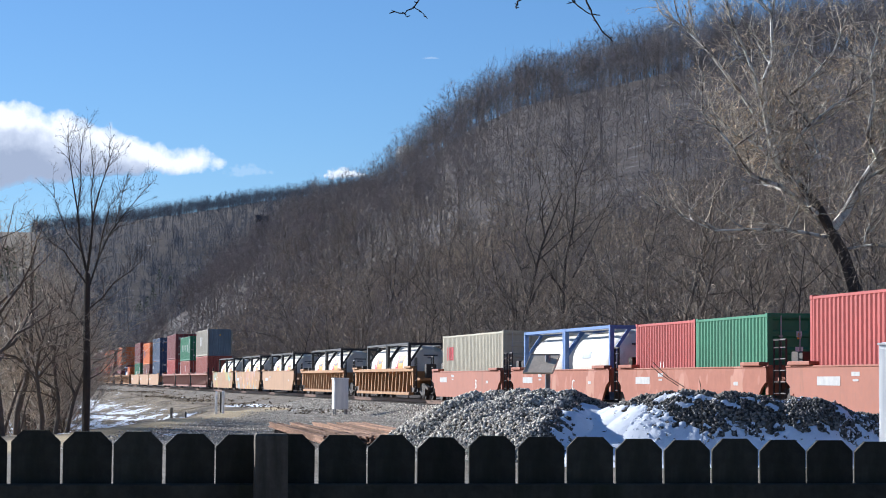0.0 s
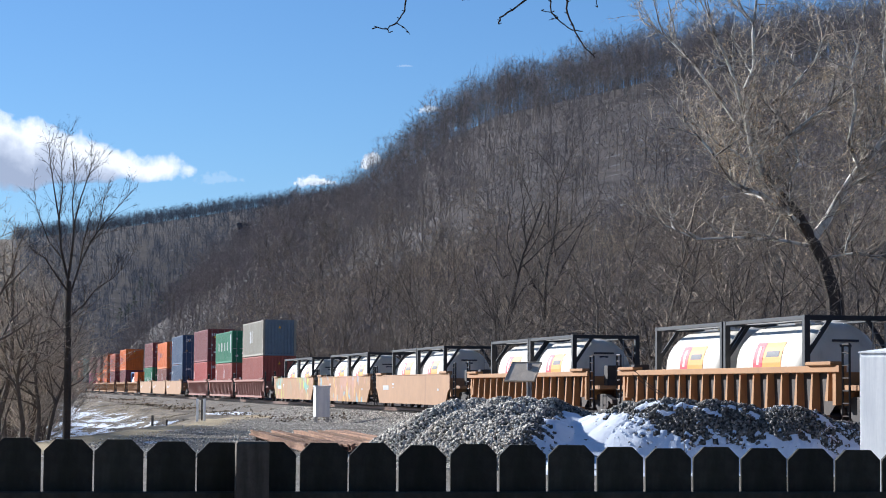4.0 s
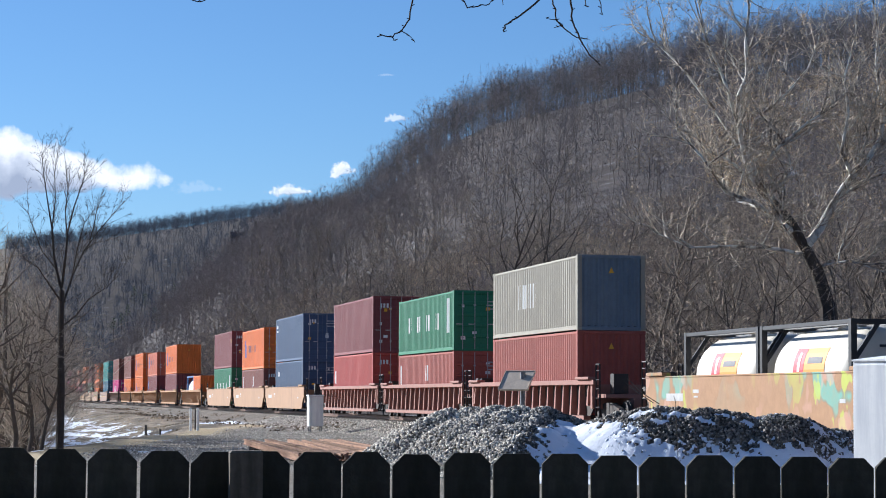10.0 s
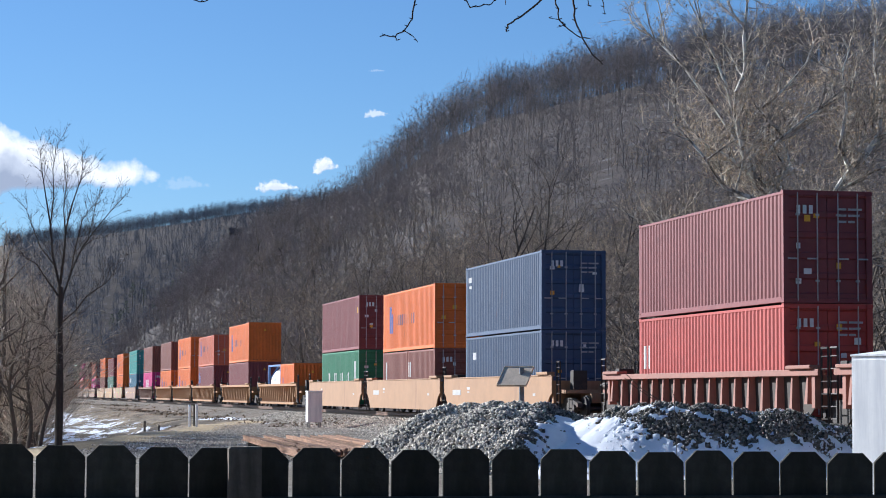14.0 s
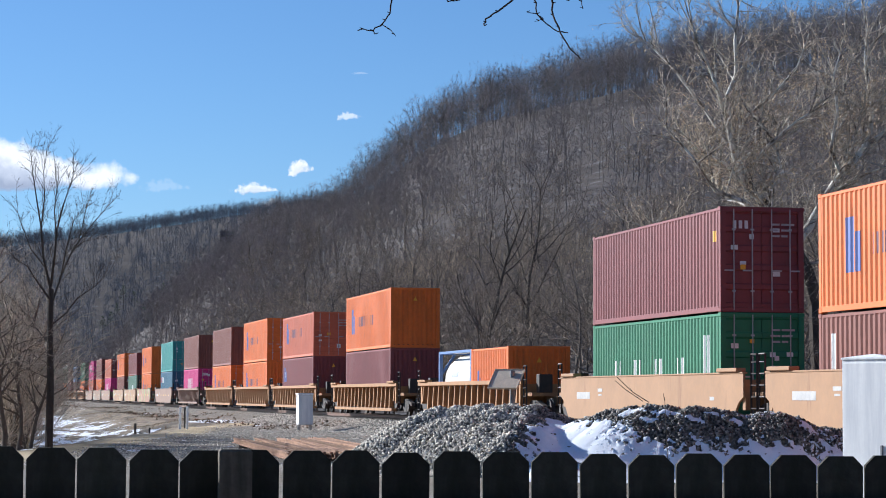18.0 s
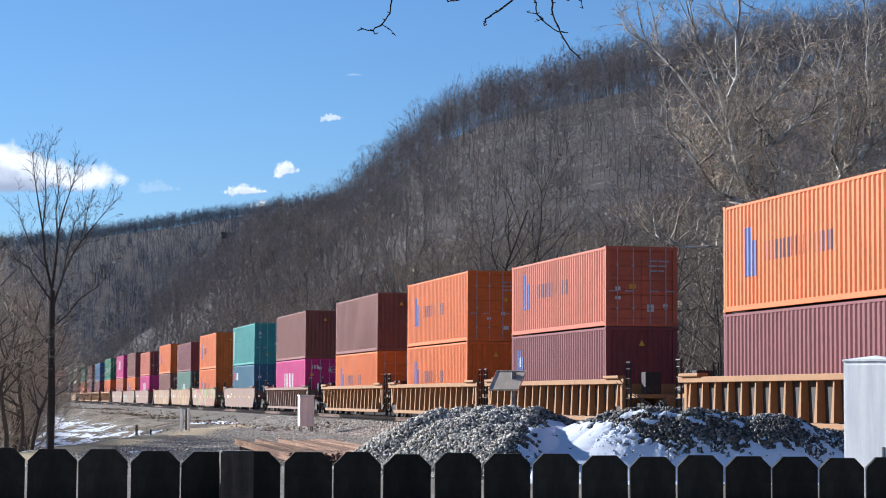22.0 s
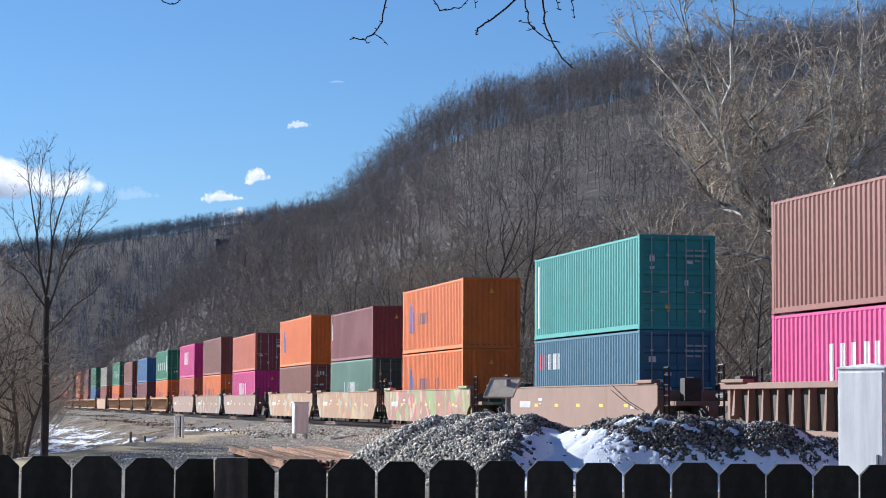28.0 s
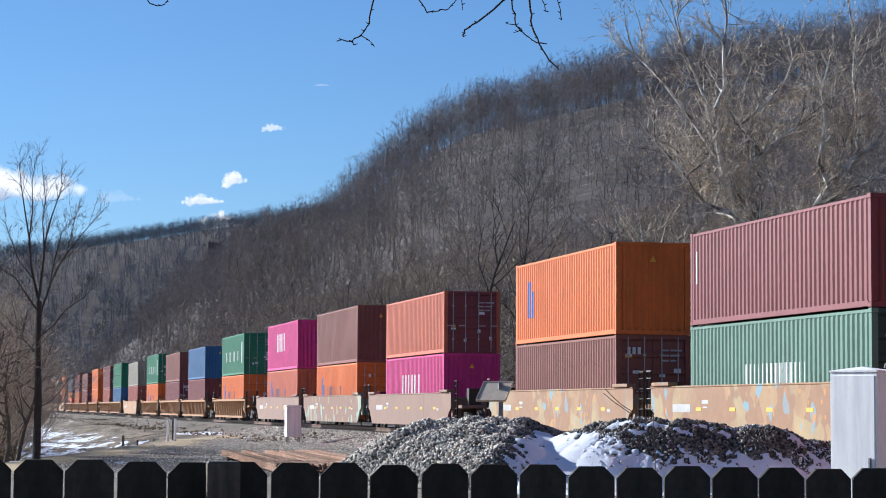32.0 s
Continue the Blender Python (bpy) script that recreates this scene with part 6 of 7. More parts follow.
def build_woods():
    """Bare woods over the hillsides."""
    slope = [forest_tree(100 + k, 14.0, 4.8, 6, 50, 0.8, 0.14, 3) for k in range(10)]
    brushy = [forest_tree(120 + k, 10.0, 4.4, 7, 60, 0.62, 0.10, 3) for k in range(8)]
    crest = [forest_tree(130 + k, 25.0, 5.2, 7, 70, 0.9, 0.27, 4) for k in range(10)]
    distant = [forest_tree(160 + k, 17.0, 5.4, 5, 34, 1.5, 0.10, 2) for k in range(8)]

    def cover(name, n, bear, depth, size, seed, label, temps, mats=(FARTWIG, SLOPETRUNK, TANTWIG), tan=0.0, more=None, clump=None):
        g = np.random.RandomState(seed)
        allv, allf, allm, o = [], [], [], 0
        cnt = 0
        while cnt < n:
            b, u = g.uniform(*(more if more and g.rand() < 0.3 else bear)), g.rand()
            D, d0 = depth(b)
            r = d0 + (D - d0) * u ** 0.8
            a = math.atan2(b - 784, LENS)
            x, y = r * math.sin(a) + g.randn() * 3, r * math.cos(a) + g.randn() * 3
            if x * CX + y * SX < MIDDLE + 11:
                continue
            lie = float(wob(x, y, 0.033) + 0.6 * wob(x + 90, y, 0.08))
            if clump is not None and lie < clump * g.uniform(0.3, 1.6) and b > 820:
                continue
            v, f, k = temps[g.randint(len(temps))]
            tone = g.rand() < tan * (1.4 - u) * (1 + lie)
            allm.append(np.where((k == 0) & tone, 2, k))
            s = size * g.uniform(0.82, 1.06) * (0.72 + 0.28 * float(smooth01((b - 540) / 220)) if temps is crest else 1.0)
            t = g.rand() * 6.28
            c, sn = math.cos(t), math.sin(t)
            vv = np.stack([(v[:, 0] * c - v[:, 1] * sn) * s + x, (v[:, 0] * sn + v[:, 1] * c) * s + y, v[:, 2] * s + float(height(x, y))], -1)
            allv.append(vv)
            allf.append(f + o)
            o += len(vv)
            cnt += 1
        me = big_mesh(name, np.concatenate(allv), np.concatenate(allf), mats[0])
        for m in mats[1:]:
            me.materials.append(m)
        me.polygons.foreach_set("material_index", np.concatenate(allm).astype(np.int32))
        tagged(new(name, me), label, "woods", kind="stuff")

    def crest_at(b):
        return np.interp(b, CB, CD)
    cover("foot_woods", 760, (60, 1640), lambda b: (330, 175), 0.9, 6, "bare tan-twigged brushy woods at the foot of the hill", brushy, tan=0.75)
    cover("near_slope_woods", 800, (60, 1640), lambda b: (crest_at(b) * 0.55, 230), 0.84, 1, "bare brown deciduous woods low on the hillside", slope + brushy[:5], tan=0.35, more=(230, 560))
    cover("upper_slope_woods", 1500, (150, 1640), lambda b: (crest_at(b) * 0.93, crest_at(b) * 0.5), 0.95, 2, "bare grey-brown deciduous woods on the upper slope", slope, more=(300, 800), clump=-0.5)
    cover("ridge_woods", 620, (330, 1640), lambda b: (crest_at(b) * 1.012, crest_at(b) * 0.90), 1.06, 3, "bare trees standing along the ridge against the sky", crest, (FARTWIG, FARTRUNK, TANTWIG))
    cover("shoulder_woods", 420, (700, 1640), lambda b: (crest_at(b) * 0.93, crest_at(b) * 0.76), 0.80, 7, "tall bare trees on the snowy shoulder under the ridge", crest, (FARTWIG, FARTRUNK, TANTWIG))
    cover("ridge_understory", 330, (840, 1640), lambda b: (crest_at(b) * 1.012, crest_at(b) * 0.955), 1.1, 9, "bare undergrowth beneath the trees of the ridge", brushy)
    cover("far_hill_woods", 2300, (-60, 620), lambda b: (2085, 1250), 0.85, 4, "bare woods on the distant hill beyond the valley", distant, (HAZETWIG, HAZETRUNK, HAZETWIG))
    cover("far_ridge_woods", 420, (-60, 620), lambda b: (2110, 2000), 1.0, 8, "bare woods along the top of the distant hill", distant, (HAZETWIG, HAZETRUNK, HAZETWIG))
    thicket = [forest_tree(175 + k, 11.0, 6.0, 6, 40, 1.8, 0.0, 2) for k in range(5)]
    cover("far_ridge_undergrowth", 420, (-60, 620), lambda b: (2095, 2020), 0.9, 10, "bare undergrowth along the top of the distant hill", thicket, (HAZETWIG, HAZETRUNK, HAZETWIG))
    # evergreens scattered on the distant hill
    g = np.random.RandomState(61)
    for k in range(14):
        b, r = g.uniform(150, 340), g.uniform(1330, 1560)
        a = math.atan2(b - 784, LENS)
        x, y = r * math.sin(a), r * math.cos(a)
        t = thing("pine_tree", "dark green pine among the bare woods of the far hill", "tree", "pines on the far hill", at=pose(x, y, ground_at(x, y)))
        h = g.uniform(11, 17)
        part("trunk", Geo().tube((0, 0, -0.5), (0, 0, h * 0.95), 0.28, 0.05, 5), DARKBARK, t)
        c = Geo()
        for i in range(160):
            f = g.rand() ** 0.8
            rr, q = (1 - f) * h * 0.2 * g.uniform(0.4, 1) + 0.3, g.uniform(0, 6.283)
            p = Vector((rr * math.cos(q), rr * math.sin(q), h * (0.3 + 0.7 * f)))
            w = Vector((math.cos(q), math.sin(q), g.uniform(-0.2, 0.5))) * g.uniform(0.7, 1.4)
            e = Vector((-math.sin(q), math.cos(q), g.uniform(-0.4, 0.4))) * g.uniform(0.2, 0.45)
            c.add([p - e, p + w, p + e], [(0, 1, 2)])
        part("crown", c, NEEDLE, t)
    # a lone house up on the far hill
    b, r = 413, 1830
    a = math.atan2(b - 784, LENS)
    x, y = r * math.sin(a), r * math.cos(a)
    hs = thing("house", "small dark house with a snowy roof on the far hill", "house", at=pose(x, y, ground_at(x, y) + 1.0, 0, 0, 8))
    part("wall", Geo().box(-6, 6, -4, 4, -4, 5), DARKBARK, hs)
    part("roof", Geo().add([(-6.6, -4.8, 4.6), (6.6, -4.8, 4.6), (6.6, 0, 8.4), (-6.6, 0, 8.4), (6.6, 4.8, 4.6), (-6.6, 4.8, 4.6), (-6.6, -4.8, 4.3), (6.6, -4.8, 4.3), (6.6, 4.8, 4.3), (-6.6, 4.8, 4.3)],
                           [(0, 1, 2, 3), (3, 2, 4, 5), (6, 7, 1, 0), (8, 9, 5, 4), (9, 6, 0, 3, 5), (7, 8, 4, 2, 1), (9, 8, 7, 6)]), BLACKSTEEL, hs)


build_woods()


def build_sycamore():
    """The big forked pale-barked tree behind the track."""
    D = 92.0
    base = Vector((15.9, D, 0))

    def at(px, py, dd=0.0):
        k = (D + dd) / LENS
        return Vector(((px - 784) * k, D + dd, EYE + (697 - py) * k)) - base
    t = thing("sycamore_tree", "tall forked bare tree with pale flaking bark", "tree", at=pose(base.x, base.y, 0))
    zg = ground_at(base.x, base.y)
    g = Geo()
    foot = at(1466, 560)
    foot.z = zg - 0.2
    limb(g, [foot + Vector((0.15, 0, 0)), at(1462, 620), at(1458, 530), at(1440, 470), at(1418, 428), at(1395, 385), at(1360, 345)], 0.42, 0.20, 10)
    part("trunk", g, DARKBARK, t, "dark rough lower trunk")
    rnd = random.Random(17)
    limbs = [
        ([at(1362, 347), at(1332, 310), at(1315, 265), at(1305, 215)], 0.27, 0.19),
        ([at(1305, 215), at(1302, 160), at(1318, 120, 1), at(1316, 60, 1), at(1322, 0, 1), at(1318, -60, 1)], 0.15, 0.04),
        ([at(1303, 215), at(1285, 150, -1), at(1268, 105, -1), at(1245, 55, -2), at(1232, -10, -2)], 0.12, 0.03),
        ([at(1312, 260), at(1255, 175, 1), at(1205, 110, 1), at(1160, 65, 2), at(1125, 45, 2)], 0.12, 0.025),
        ([at(1330, 305), at(1372, 250, -1), at(1425, 205, -2), at(1480, 170, -3)], 0.12, 0.03),
        ([at(1308, 240), at(1340, 195, 1), at(1390, 150, 1), at(1425, 110, 1), at(1445, 60, 2)], 0.11, 0.025),
        ([at(1400, 400), at(1330, 348, -2), at(1280, 330, -2), at(1240, 270, -3), at(1190, 215, -3)], 0.14, 0.03),
        ([at(1418, 430), at(1445, 395), at(1470, 350), at(1492, 315), at(1530, 270), at(1555, 235)], 0.26, 0.14),
        ([at(1555, 235), at(1560, 180), at(1548, 110, 1), at(1552, 40, 1), at(1540, -40, 1)], 0.13, 0.03),
        ([at(1540, 258), at(1590, 215), at(1630, 150), at(1650, 60)], 0.13, 0.03),
        ([at(1505, 300), at(1485, 255, -1), at(1498, 190, -1), at(1492, 120, -1), at(1510, 60, -1)], 0.11, 0.025),
        ([at(1480, 335), at(1545, 300, -1), at(1610, 275, -2)], 0.09, 0.03),
        ([at(1420, 440), at(1370, 430, -1), at(1290, 425, -2), at(1215, 428, -3), at(1150, 400, -3)], 0.11, 0.02),
        ([at(1445, 460), at(1500, 450, -1), at(1560, 470, -2)], 0.08, 0.02),
        ([at(1352, 341), at(1382, 311, -1), at(1397, 288, -1), at(1389, 261, -1), at(1382, 238, -1), at(1359, 198, -1)], 0.075, 0.025),
        ([at(1329, 275), at(1356, 248, 1), at(1422, 211, 2), at(1449, 198, 2), at(1480, 170, 2)], 0.075, 0.02),
        ([at(1326, 315), at(1302, 285, -1), at(1282, 271, -1), at(1256, 261, -1), at(1226, 231, -2)], 0.11, 0.03),
        ([at(1336, 355), at(1302, 345, 1), at(1282, 328, 1), at(1269, 298, 1), at(1267, 270, 1)], 0.09, 0.025),
        ([at(1499, 295), at(1491, 271, 1), at(1497, 238, 1), at(1499, 198, 1), at(1496, 148, 1)], 0.075, 0.02),
        ([at(1506, 288), at(1529, 238, -1), at(1536, 205, -1), at(1541, 150, -1)], 0.07, 0.02),
        ([at(1396, 411), at(1380, 385, -2), at(1376, 370, -2), at(1382, 352, -2)], 0.05, 0.02),
    ]
    twigs, boughs = [], []
    spec = [(4, 0.16, 0.05, 6, 0.55, 42), (3, 0.2, 0.04, 5, 0.6, 42), (2, 0.22, 0.02, 0, 0, 0)]
    tips = []
    for pts, r0, r1 in limbs:
        g = Geo()
        limb(g, pts, r0 * 0.8, r1 * 0.85)
        part("limb", g, PALEBARK, t)
        for k in range(len(pts) - 1):
            for _ in range(2):
                b = pts[k].lerp(pts[k + 1], rnd.random())
                w = (pts[k + 1] - pts[k]).normalized() * 0.7 + Vector((rnd.gauss(0, 0.6), rnd.gauss(0, 0.6), rnd.gauss(0.3, 0.4)))
                n0 = len(boughs)
                grow(rnd, b, w, rnd.uniform(1.8, 3.6), 0.042, 0, [(6, 0.14, 0.04, 5, 0.45, 45), (3, 0.18, 0.05, 0, 0, 0)], boughs)
                for s in boughs[n0:]:
                    if rnd.random() < 0.5:
                        m0 = len(twigs)
                        grow(rnd, s[1], s[1] - s[0] + Vector((rnd.gauss(0, 0.15), rnd.gauss(0, 0.15), rnd.gauss(0.05, 0.15))), rnd.uniform(0.4, 1.1), 0.014, 1, spec, twigs)
                        tips.extend(q[1] for q in twigs[m0:] if q[4] == 2)
            for _ in range(4):
                f = rnd.random()
                b = pts[k].lerp(pts[k + 1], f)
                w = (pts[k + 1] - pts[k]).normalized() * 0.6 + Vector((rnd.gauss(0, 0.8), rnd.gauss(0, 0.8), rnd.gauss(0.15, 0.6)))
                n0 = len(twigs)
                grow(rnd, b, w, rnd.uniform(0.9, 2.4), 0.028, 0, spec, twigs)
                tips += [s[1] for s in twigs[n0:] if s[4] == 2]
    v, f = sticks(boughs, lambda l: 5 if l < 1 else 3)
    ob = new("fine_branching", big_mesh("fine_branching", v, f, GREYTWIG, True))
    ob.parent = t
    v, f = sticks(twigs, lambda l: 3 if l < 2 else 2)
    ob = new("crown", big_mesh("crown", v, f, LIGHTTWIG))
    ob.parent = t
    ob["label"] = "fine brown twigs"
    g = Geo()
    for p in rnd.sample(tips, min(7000, len(tips))):
        s = rnd.uniform(0.03, 0.07)
        a, b = Vector((rnd.gauss(0, 1), rnd.gauss(0, 1), rnd.gauss(0, 1))).normalized(), Vector((rnd.gauss(0, 1), rnd.gauss(0, 1), rnd.gauss(0, 1))).normalized()
        g.add([p, p + a * s + b * s * 0.6, p + a * s * 1.8, p + a * s - b * s * 0.6], [(0, 1, 2, 3)])
    lv = part("dry_leaves", g, LEAF, t, "sparse dry tan leaves left on the twigs")
    lv["kind"] = "stuff"


build_sycamore()


def build_left_trees():
    def pos(px, d):
        return (px - 784) * d / LENS, d
    D = 64.0
    x0 = (103 - 784) * D / LENS
    base = Vector((x0, D, ground_at(x0, D)))

    def at(px, py, dd=0.0):
        k = (D + dd) / LENS
        return Vector(((px - 784) * k, D + dd, EYE + (697 - py) * k)) - base
    t = thing("bare_tree", "slender dark bare tree standing by the ditch", "tree", "bare trees by the ditch", at=pose(*base))
    g = Geo()
    limb(g, [Vector((0, 0, -0.2)), at(104, 690), at(102, 600), at(102, 510)], 0.12, 0.085, 9)
    part("trunk", g, DARKBARK, t)
    rnd = random.Random(23)
    forks = [([at(102, 512), at(88, 455), at(83, 400, 0.3), at(74, 350, 0.3), at(66, 300, 0.4), at(62, 262, 0.4)], 0.062, 0.010), ([at(83, 400, 0.3), at(88, 350), at(86, 300), at(91, 262)], 0.034, 0.008),
             ([at(102, 505), at(108, 450, -0.3), at(111, 405, -0.3), at(122, 360, -0.5), at(135, 320, -0.5), at(141, 298, -0.6)], 0.060, 0.010), ([at(110, 420, -0.3), at(106, 370), at(110, 330), at(107, 300)], 0.030, 0.008),
             ([at(103, 540), at(122, 480, 0.5), at(140, 440, 0.8), at(165, 405, 1), at(190, 375, 1.2), at(212, 350, 1.3)], 0.048, 0.009), ([at(140, 440, 0.8), at(160, 425, 1), at(185, 420, 1.2)], 0.022, 0.006), ([at(150, 425, 0.9), at(160, 380, 1), at(166, 335, 1)], 0.024, 0.007),
             ([at(103, 575), at(130, 552, -0.6), at(150, 525, -0.9), at(180, 505, -1.2), at(205, 480, -1.3)], 0.036, 0.008), ([at(102, 530), at(80, 500, -0.6), at(60, 470, -0.9), at(36, 455, -1.1), at(14, 425, -1.2)], 0.040, 0.008),
             ([at(90, 470), at(66, 440, 0.5), at(50, 400, 0.7), at(38, 365, 0.8)], 0.036, 0.008), ([at(103, 610), at(78, 580, 0.6), at(55, 572, 0.9), at(30, 545, 1)], 0.032, 0.008), ([at(120, 485, 0.5), at(128, 440, -0.2), at(140, 390, -0.4), at(160, 362, -0.5)], 0.030, 0.008)]
    twigs, boughs = [], []
    for pts, r0, r1 in forks:
        g = Geo()
        limb(g, pts, r0 * 0.72, r1 * 0.6, 6)
        part("limb", g, DARKBARK, t)
        for k in range(len(pts) - 1):
            for _ in range(6):
                f = rnd.random()
                c = pts[k].lerp(pts[k + 1], f)
                w = (pts[k + 1] - pts[k]).normalized() * 0.8 + Vector((rnd.gauss(0, 0.45), rnd.gauss(0, 0.45), rnd.gauss(0.25, 0.3)))
                grow(rnd, c, w, rnd.uniform(0.35, 1.05), 0.008, 0, [(4, 0.12, 0.08, 5, 0.5, 38), (3, 0.16, 0.05, 3, 0.55, 40), (2, 0.2, 0.02, 0, 0, 0)], twigs)
    ob = new("crown", big_mesh("crown", *sticks(twigs, lambda l: 3 if l < 1 else 2), DARKBARK))
    ob.parent = t
    mids = [tree_meshes(60 + i, 6.5, BRUSHY, 0.13, 2, (BARK, LIGHTTWIG)) for i in range(3)]
    for px, d, s, k in ((-45, 60, 0.95, 0), (-5, 70, 0.75, 1), (25, 62, 0.62, 2), (52, 74, 0.70, 0), (70, 66, 0.5, 1), (12, 84, 0.9, 2), (-60, 66, 1.0, 1), (40, 95, 0.9, 1), (40, 140, 1.2, 0), (20, 130, 1.1, 1), (-20, 64, 0.85, 2), (38, 68, 0.8, 1), (60, 80, 0.85, 2), (8, 75, 0.95, 0), (30, 105, 1.0, 2), (-10, 100, 1.2, 0), (48, 64, 0.55, 0), (-12, 72, 0.82, 1), (22, 82, 0.9, 0), (58, 92, 0.9, 1), (-40, 76, 0.95, 2), (40, 74, 0.72, 2), (5, 92, 1.0, 1)):
        x, y = pos(px, d)
        place_tree(mids[k], "bare_tree", "low dark bare tree in the thicket", x, y, px * 13, s, "bare trees by the ditch")
    low = [tree_meshes(80 + i, 3.2, SHRUB, 0.045, 1, (BARK, LIGHTTWIG), 0.05) for i in range(2)]
    rnd = random.Random(77)
    for i in range(84):
        d = rnd.uniform(66, 125)
        x, y = pos(rnd.uniform(-60, 70 - 0.3 * (d - 66)), d)
        place_tree(low[i % 2], "shrub", "dark bare brush in the thicket by the ditch", x, y, i * 47, rnd.uniform(0.6, 1.4), "brush by the ditch")
    # a green pine behind the thicket
    rnd = random.Random(31)
    for px, d, s in ((2, 88, 1.0), (-40, 92, 1.2)):
        x, y = pos(px, d)
        t = thing("pine_tree", "dark green pine behind the bare thicket", "tree", at=pose(x, y, ground_at(x, y), 0, 0, px))
        part("trunk", Geo().tube((0, 0, -0.2), (0, 0, 6.4 * s), 0.13, 0.03, 8), DARKBARK, t)
        g = Geo()
        for i in range(1500):
            h = rnd.random() ** 0.8
            r = (1 - h) * 1.7 * s * rnd.uniform(0.35, 1) + 0.1
            a = rnd.uniform(0, 6.283)
            p = Vector((r * math.cos(a), r * math.sin(a), (1.2 + 5.3 * h) * s - 0.25 * r))
            w = Vector((math.cos(a), math.sin(a), rnd.uniform(-0.3, 0.5))).normalized() * rnd.uniform(0.2, 0.4)
            e = Vector((-math.sin(a), math.cos(a), rnd.uniform(-0.4, 0.4))) * rnd.uniform(0.03, 0.07)
            g.add([p - e, p + w, p + e], [(0, 1, 2)])
        part("crown", g, NEEDLE, t)


build_left_trees()

SWAYS = []


def build_overhang():
    """Budding twigs that hang into the top of the view, close to the camera."""
    D = 7.0

    def at(px, py, dd=0.0):
        k = (D + dd) / LENS
        return Vector(((px - 784) * k, D + dd, EYE + (697 - py) * k))
    b = thing("overhanging_branch", "thin dark budding twigs hanging from above", "branch")
    rnd = random.Random(8)
    runs = [
        ([(742, -60), (728, -10), (722, 28), (708, 48), (692, 60), (664, 60)], 0.0058, 0.0030),
        ([(708, 48), (722, 58), (732, 70)], 0.0028, 0.0018), ([(690, 60), (696, 66)], 0.003, 0.002),
        ([(990, -40), (945, 0), (915, 24), (892, 38), (890, 50)], 0.0066, 0.0038),
        ([(968, -50), (978, 0), (984, 28), (1000, 45), (1022, 60), (1040, 62)], 0.0050, 0.0026), ([(984, 28), (966, 25)], 0.0028, 0.0016), ([(984, 30), (996, 38), (980, 42)], 0.0026, 0.0016),
        ([(1004, -60), (1010, 0), (1013, 30), (1026, 62), (1044, 92), (1062, 109)], 0.0064, 0.0036),
        ([(800, -30), (825, 7), (845, 4), (864, 0), (880, -20)], 0.0040, 0.0024), ([(1050, -40), (1064, 0), (1067, 18)], 0.0036, 0.0022), ([(1030, -30), (1037, 2), (1042, 4)], 0.0032, 0.0022),
        ([(300, -50), (330, -6), (350, -2), (362, -12)], 0.004, 0.0024), ([(120, -60), (150, -28), (172, -16)], 0.004, 0.0024), ([(1120, -50), (1160, -22), (1190, -18)], 0.004, 0.0026), ([(885, -30), (889, 2)], 0.003, 0.002)]
    main = Geo()
    limb(main, [at(-200, -330, 0.3), at(300, -260, 0.2), at(760, -250, 0.1), at(1250, -300, 0.1), at(2100, -420, 0.5)], 0.012, 0.018)
    part("bough", main, DARKBARK, b)
    for pts, r0, r1 in runs:
        g = Geo()
        q = [at(*p) for p in pts]
        top = q[0] if pts[0][1] < -15 else None
        if top is not None:
            px = pts[0][0]
            q = [at(px + 0.35 * (px - pts[1][0]) * 3, -258, 0.1)] + q
        fine = [q[0]]
        for i in range(len(q) - 1):
            for k in range(1, 4):
                j = rnd.gauss(0, 0.0022) if k < 3 else 0
                fine.append(q[i].lerp(q[i + 1], k / 3) + Vector((j, 0, rnd.gauss(0, 0.0018) if k < 3 else 0)))
        limb(g, fine, r0 * 0.6, r1 * 0.6, 6)
        for p in fine[3::2]:
            s = rnd.choice((-1, 1))
            g.tube(p, p + Vector((0.010 * s, 0, 0.004)), 0.0022, 0.001, 5)
        part("twig", g, DARKBARK, b)
    k = D / LENS
    drift = [(0, -29, -18), (1, -20, -12), (3, -24, -4), (6, -33, -6), (7, -18, -8), (9, -7, -7), (11, -5, -5), (13, 0, 0), (14.5, 2, 1), (17, -14, -8), (19, -26, -18), (21, -24, -17), (23, -26, -18), (25, -24, -14), (28, -30, -14), (30, -34, -16), (32, -40, -17)]
    SWAYS.append((b, [(t, pose(dx * k, 0, -dy * k)) for t, dx, dy in drift]))


build_overhang()

# ---- clouds ----
CLOUDS = []


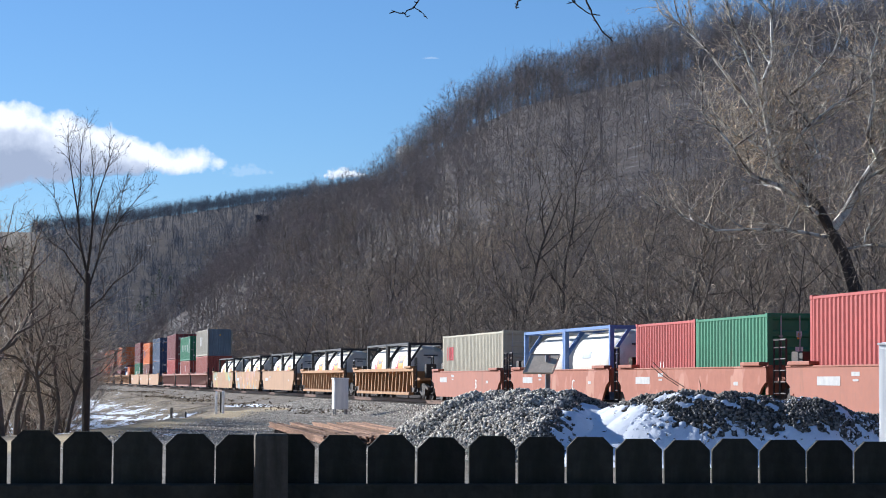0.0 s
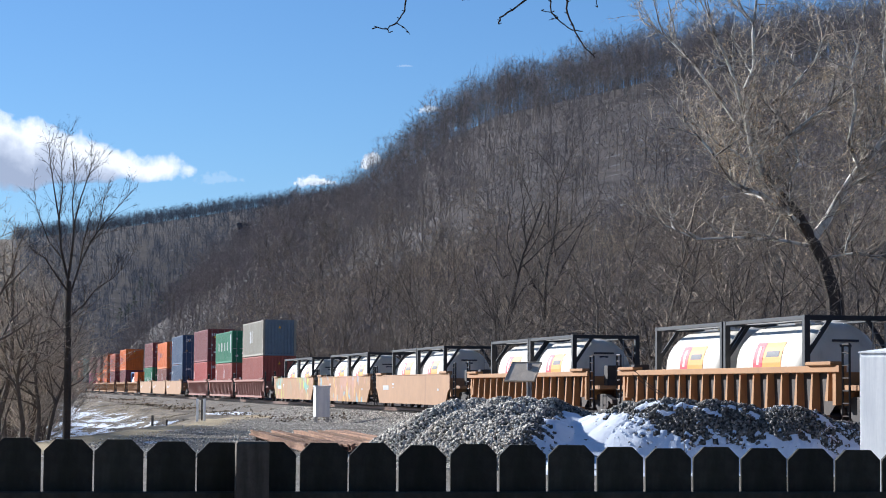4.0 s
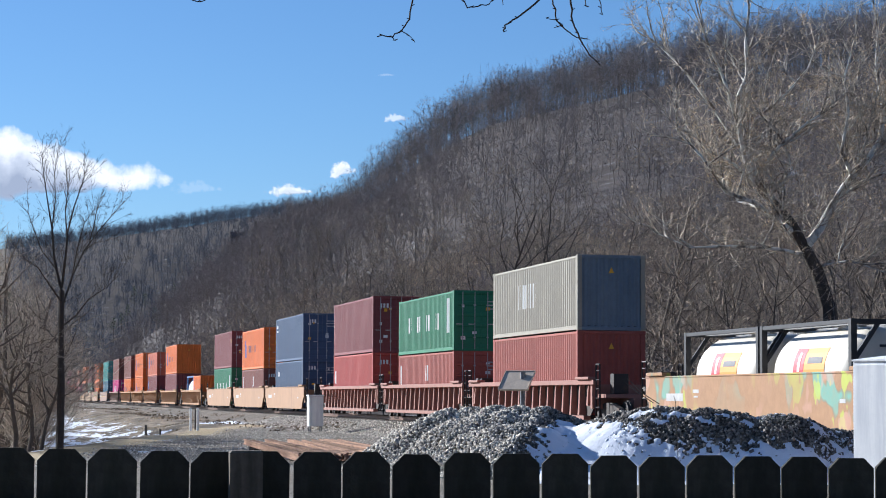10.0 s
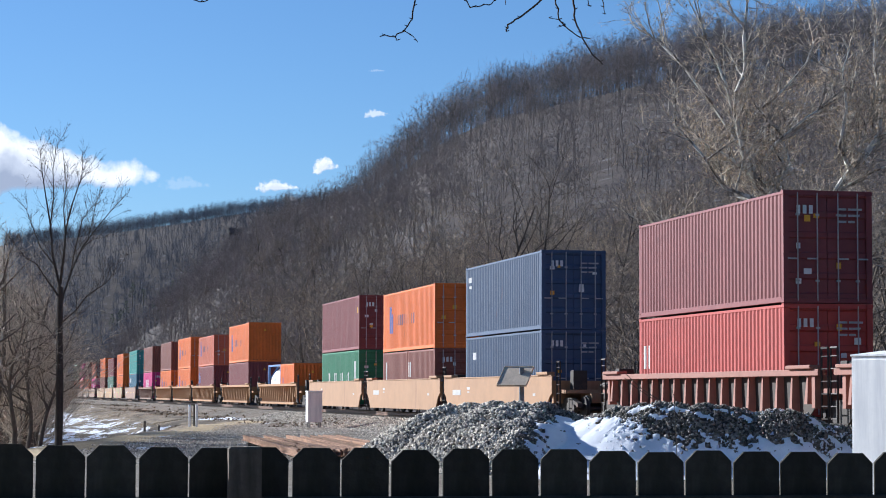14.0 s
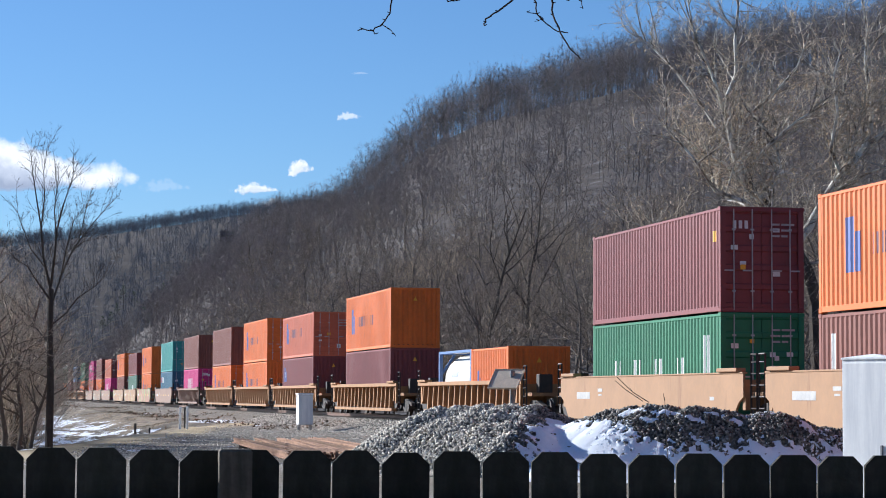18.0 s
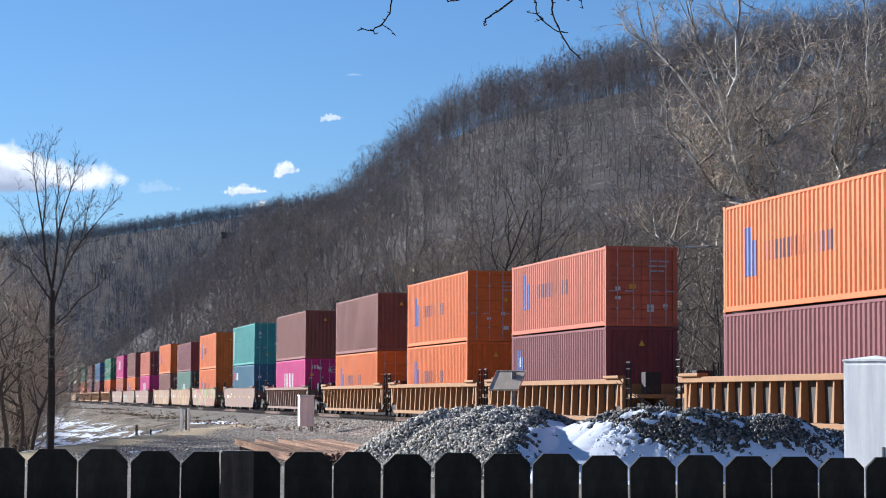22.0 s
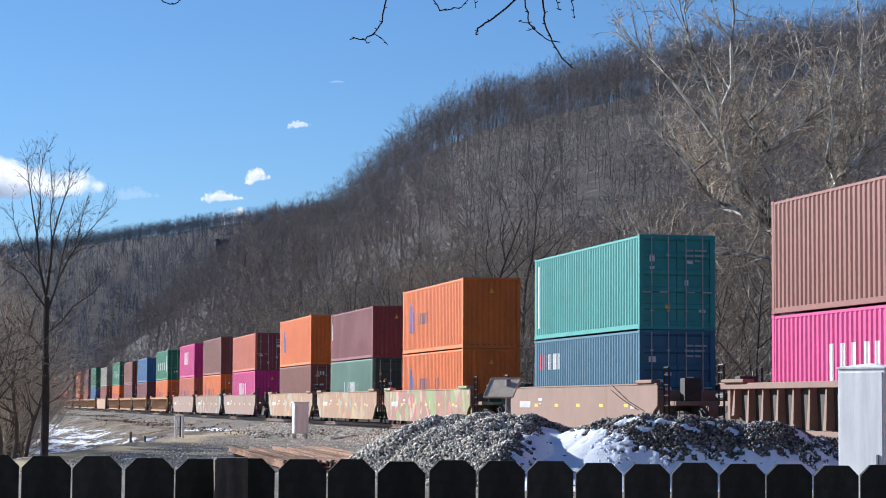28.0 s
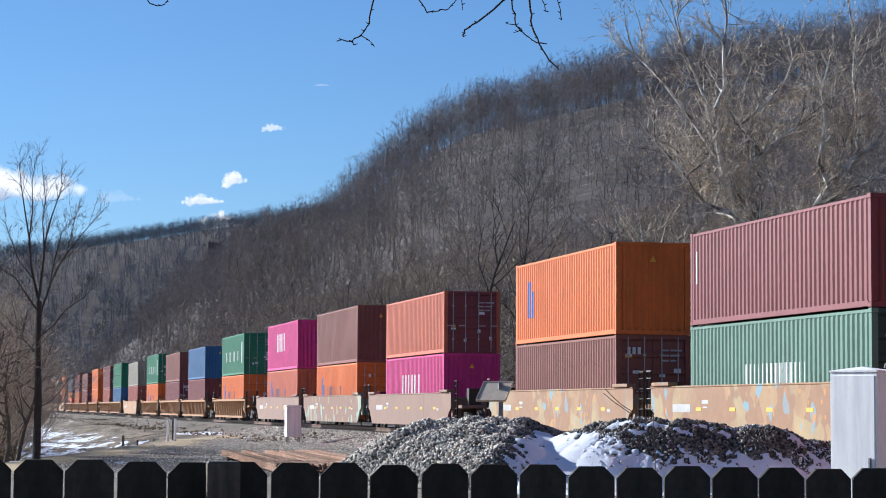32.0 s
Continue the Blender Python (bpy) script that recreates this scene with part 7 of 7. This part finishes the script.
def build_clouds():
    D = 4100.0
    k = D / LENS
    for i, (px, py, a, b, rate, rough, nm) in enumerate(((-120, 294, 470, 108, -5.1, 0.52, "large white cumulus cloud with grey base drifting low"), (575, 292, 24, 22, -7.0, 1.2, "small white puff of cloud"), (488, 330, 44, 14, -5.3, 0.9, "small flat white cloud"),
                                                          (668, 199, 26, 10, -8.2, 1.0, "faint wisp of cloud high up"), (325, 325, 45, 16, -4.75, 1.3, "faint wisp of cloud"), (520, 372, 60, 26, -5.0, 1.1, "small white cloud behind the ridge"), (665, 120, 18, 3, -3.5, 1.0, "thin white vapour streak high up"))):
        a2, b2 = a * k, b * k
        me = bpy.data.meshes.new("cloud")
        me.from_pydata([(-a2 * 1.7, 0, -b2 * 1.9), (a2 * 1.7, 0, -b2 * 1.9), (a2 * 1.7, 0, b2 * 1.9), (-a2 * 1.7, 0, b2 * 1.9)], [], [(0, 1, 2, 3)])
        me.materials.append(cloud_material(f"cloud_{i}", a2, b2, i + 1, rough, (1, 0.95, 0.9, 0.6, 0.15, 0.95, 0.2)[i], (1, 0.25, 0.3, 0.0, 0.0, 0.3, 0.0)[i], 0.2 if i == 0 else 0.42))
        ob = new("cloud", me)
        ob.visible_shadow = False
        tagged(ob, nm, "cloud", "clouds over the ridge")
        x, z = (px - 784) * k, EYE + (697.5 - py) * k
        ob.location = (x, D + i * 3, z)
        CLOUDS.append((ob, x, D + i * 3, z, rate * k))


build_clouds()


# ---- what moves ----
def motions():
    turn = math.degrees(BEARING)
    times = [0, 1, 2, 3, 4, 6, 8, 10, 12, 13, 13.5, 14, 14.5, 15.7, 17, 18, 20, 22, 24, 26, 28, 29, 30, 31, 32]
    for ob, u, lat, z in MOVERS:
        rows = []
        for t in times:
            p = along(u - run(t), lat, z)
            rows.append((t, pose(p.x, p.y, p.z, 0, 0, turn)))
        walk(ob, rows)

    # wheels roll: radius 0.425 m
    first = WHEELS[0]
    walk(first, [(i / FPS, pose(0, 0, 0, math.degrees(run(i / FPS) / 0.425))) for i in range(0, 32 * FPS + 1)])
    for wheel in WHEELS[1:]:
        wheel.rotation_mode = "QUATERNION"
        keys = wheel.animation_data_create()
        keys.action = first.animation_data.action
        keys.action_slot = first.animation_data.action_slot
    for ob, x, y, z, rate in CLOUDS:
        walk(ob, [(t, pose(x + rate * (t - 13), y, z)) for t in (0, 16, 32)])
    for ob, rows in SWAYS:
        walk(ob, rows)


motions()
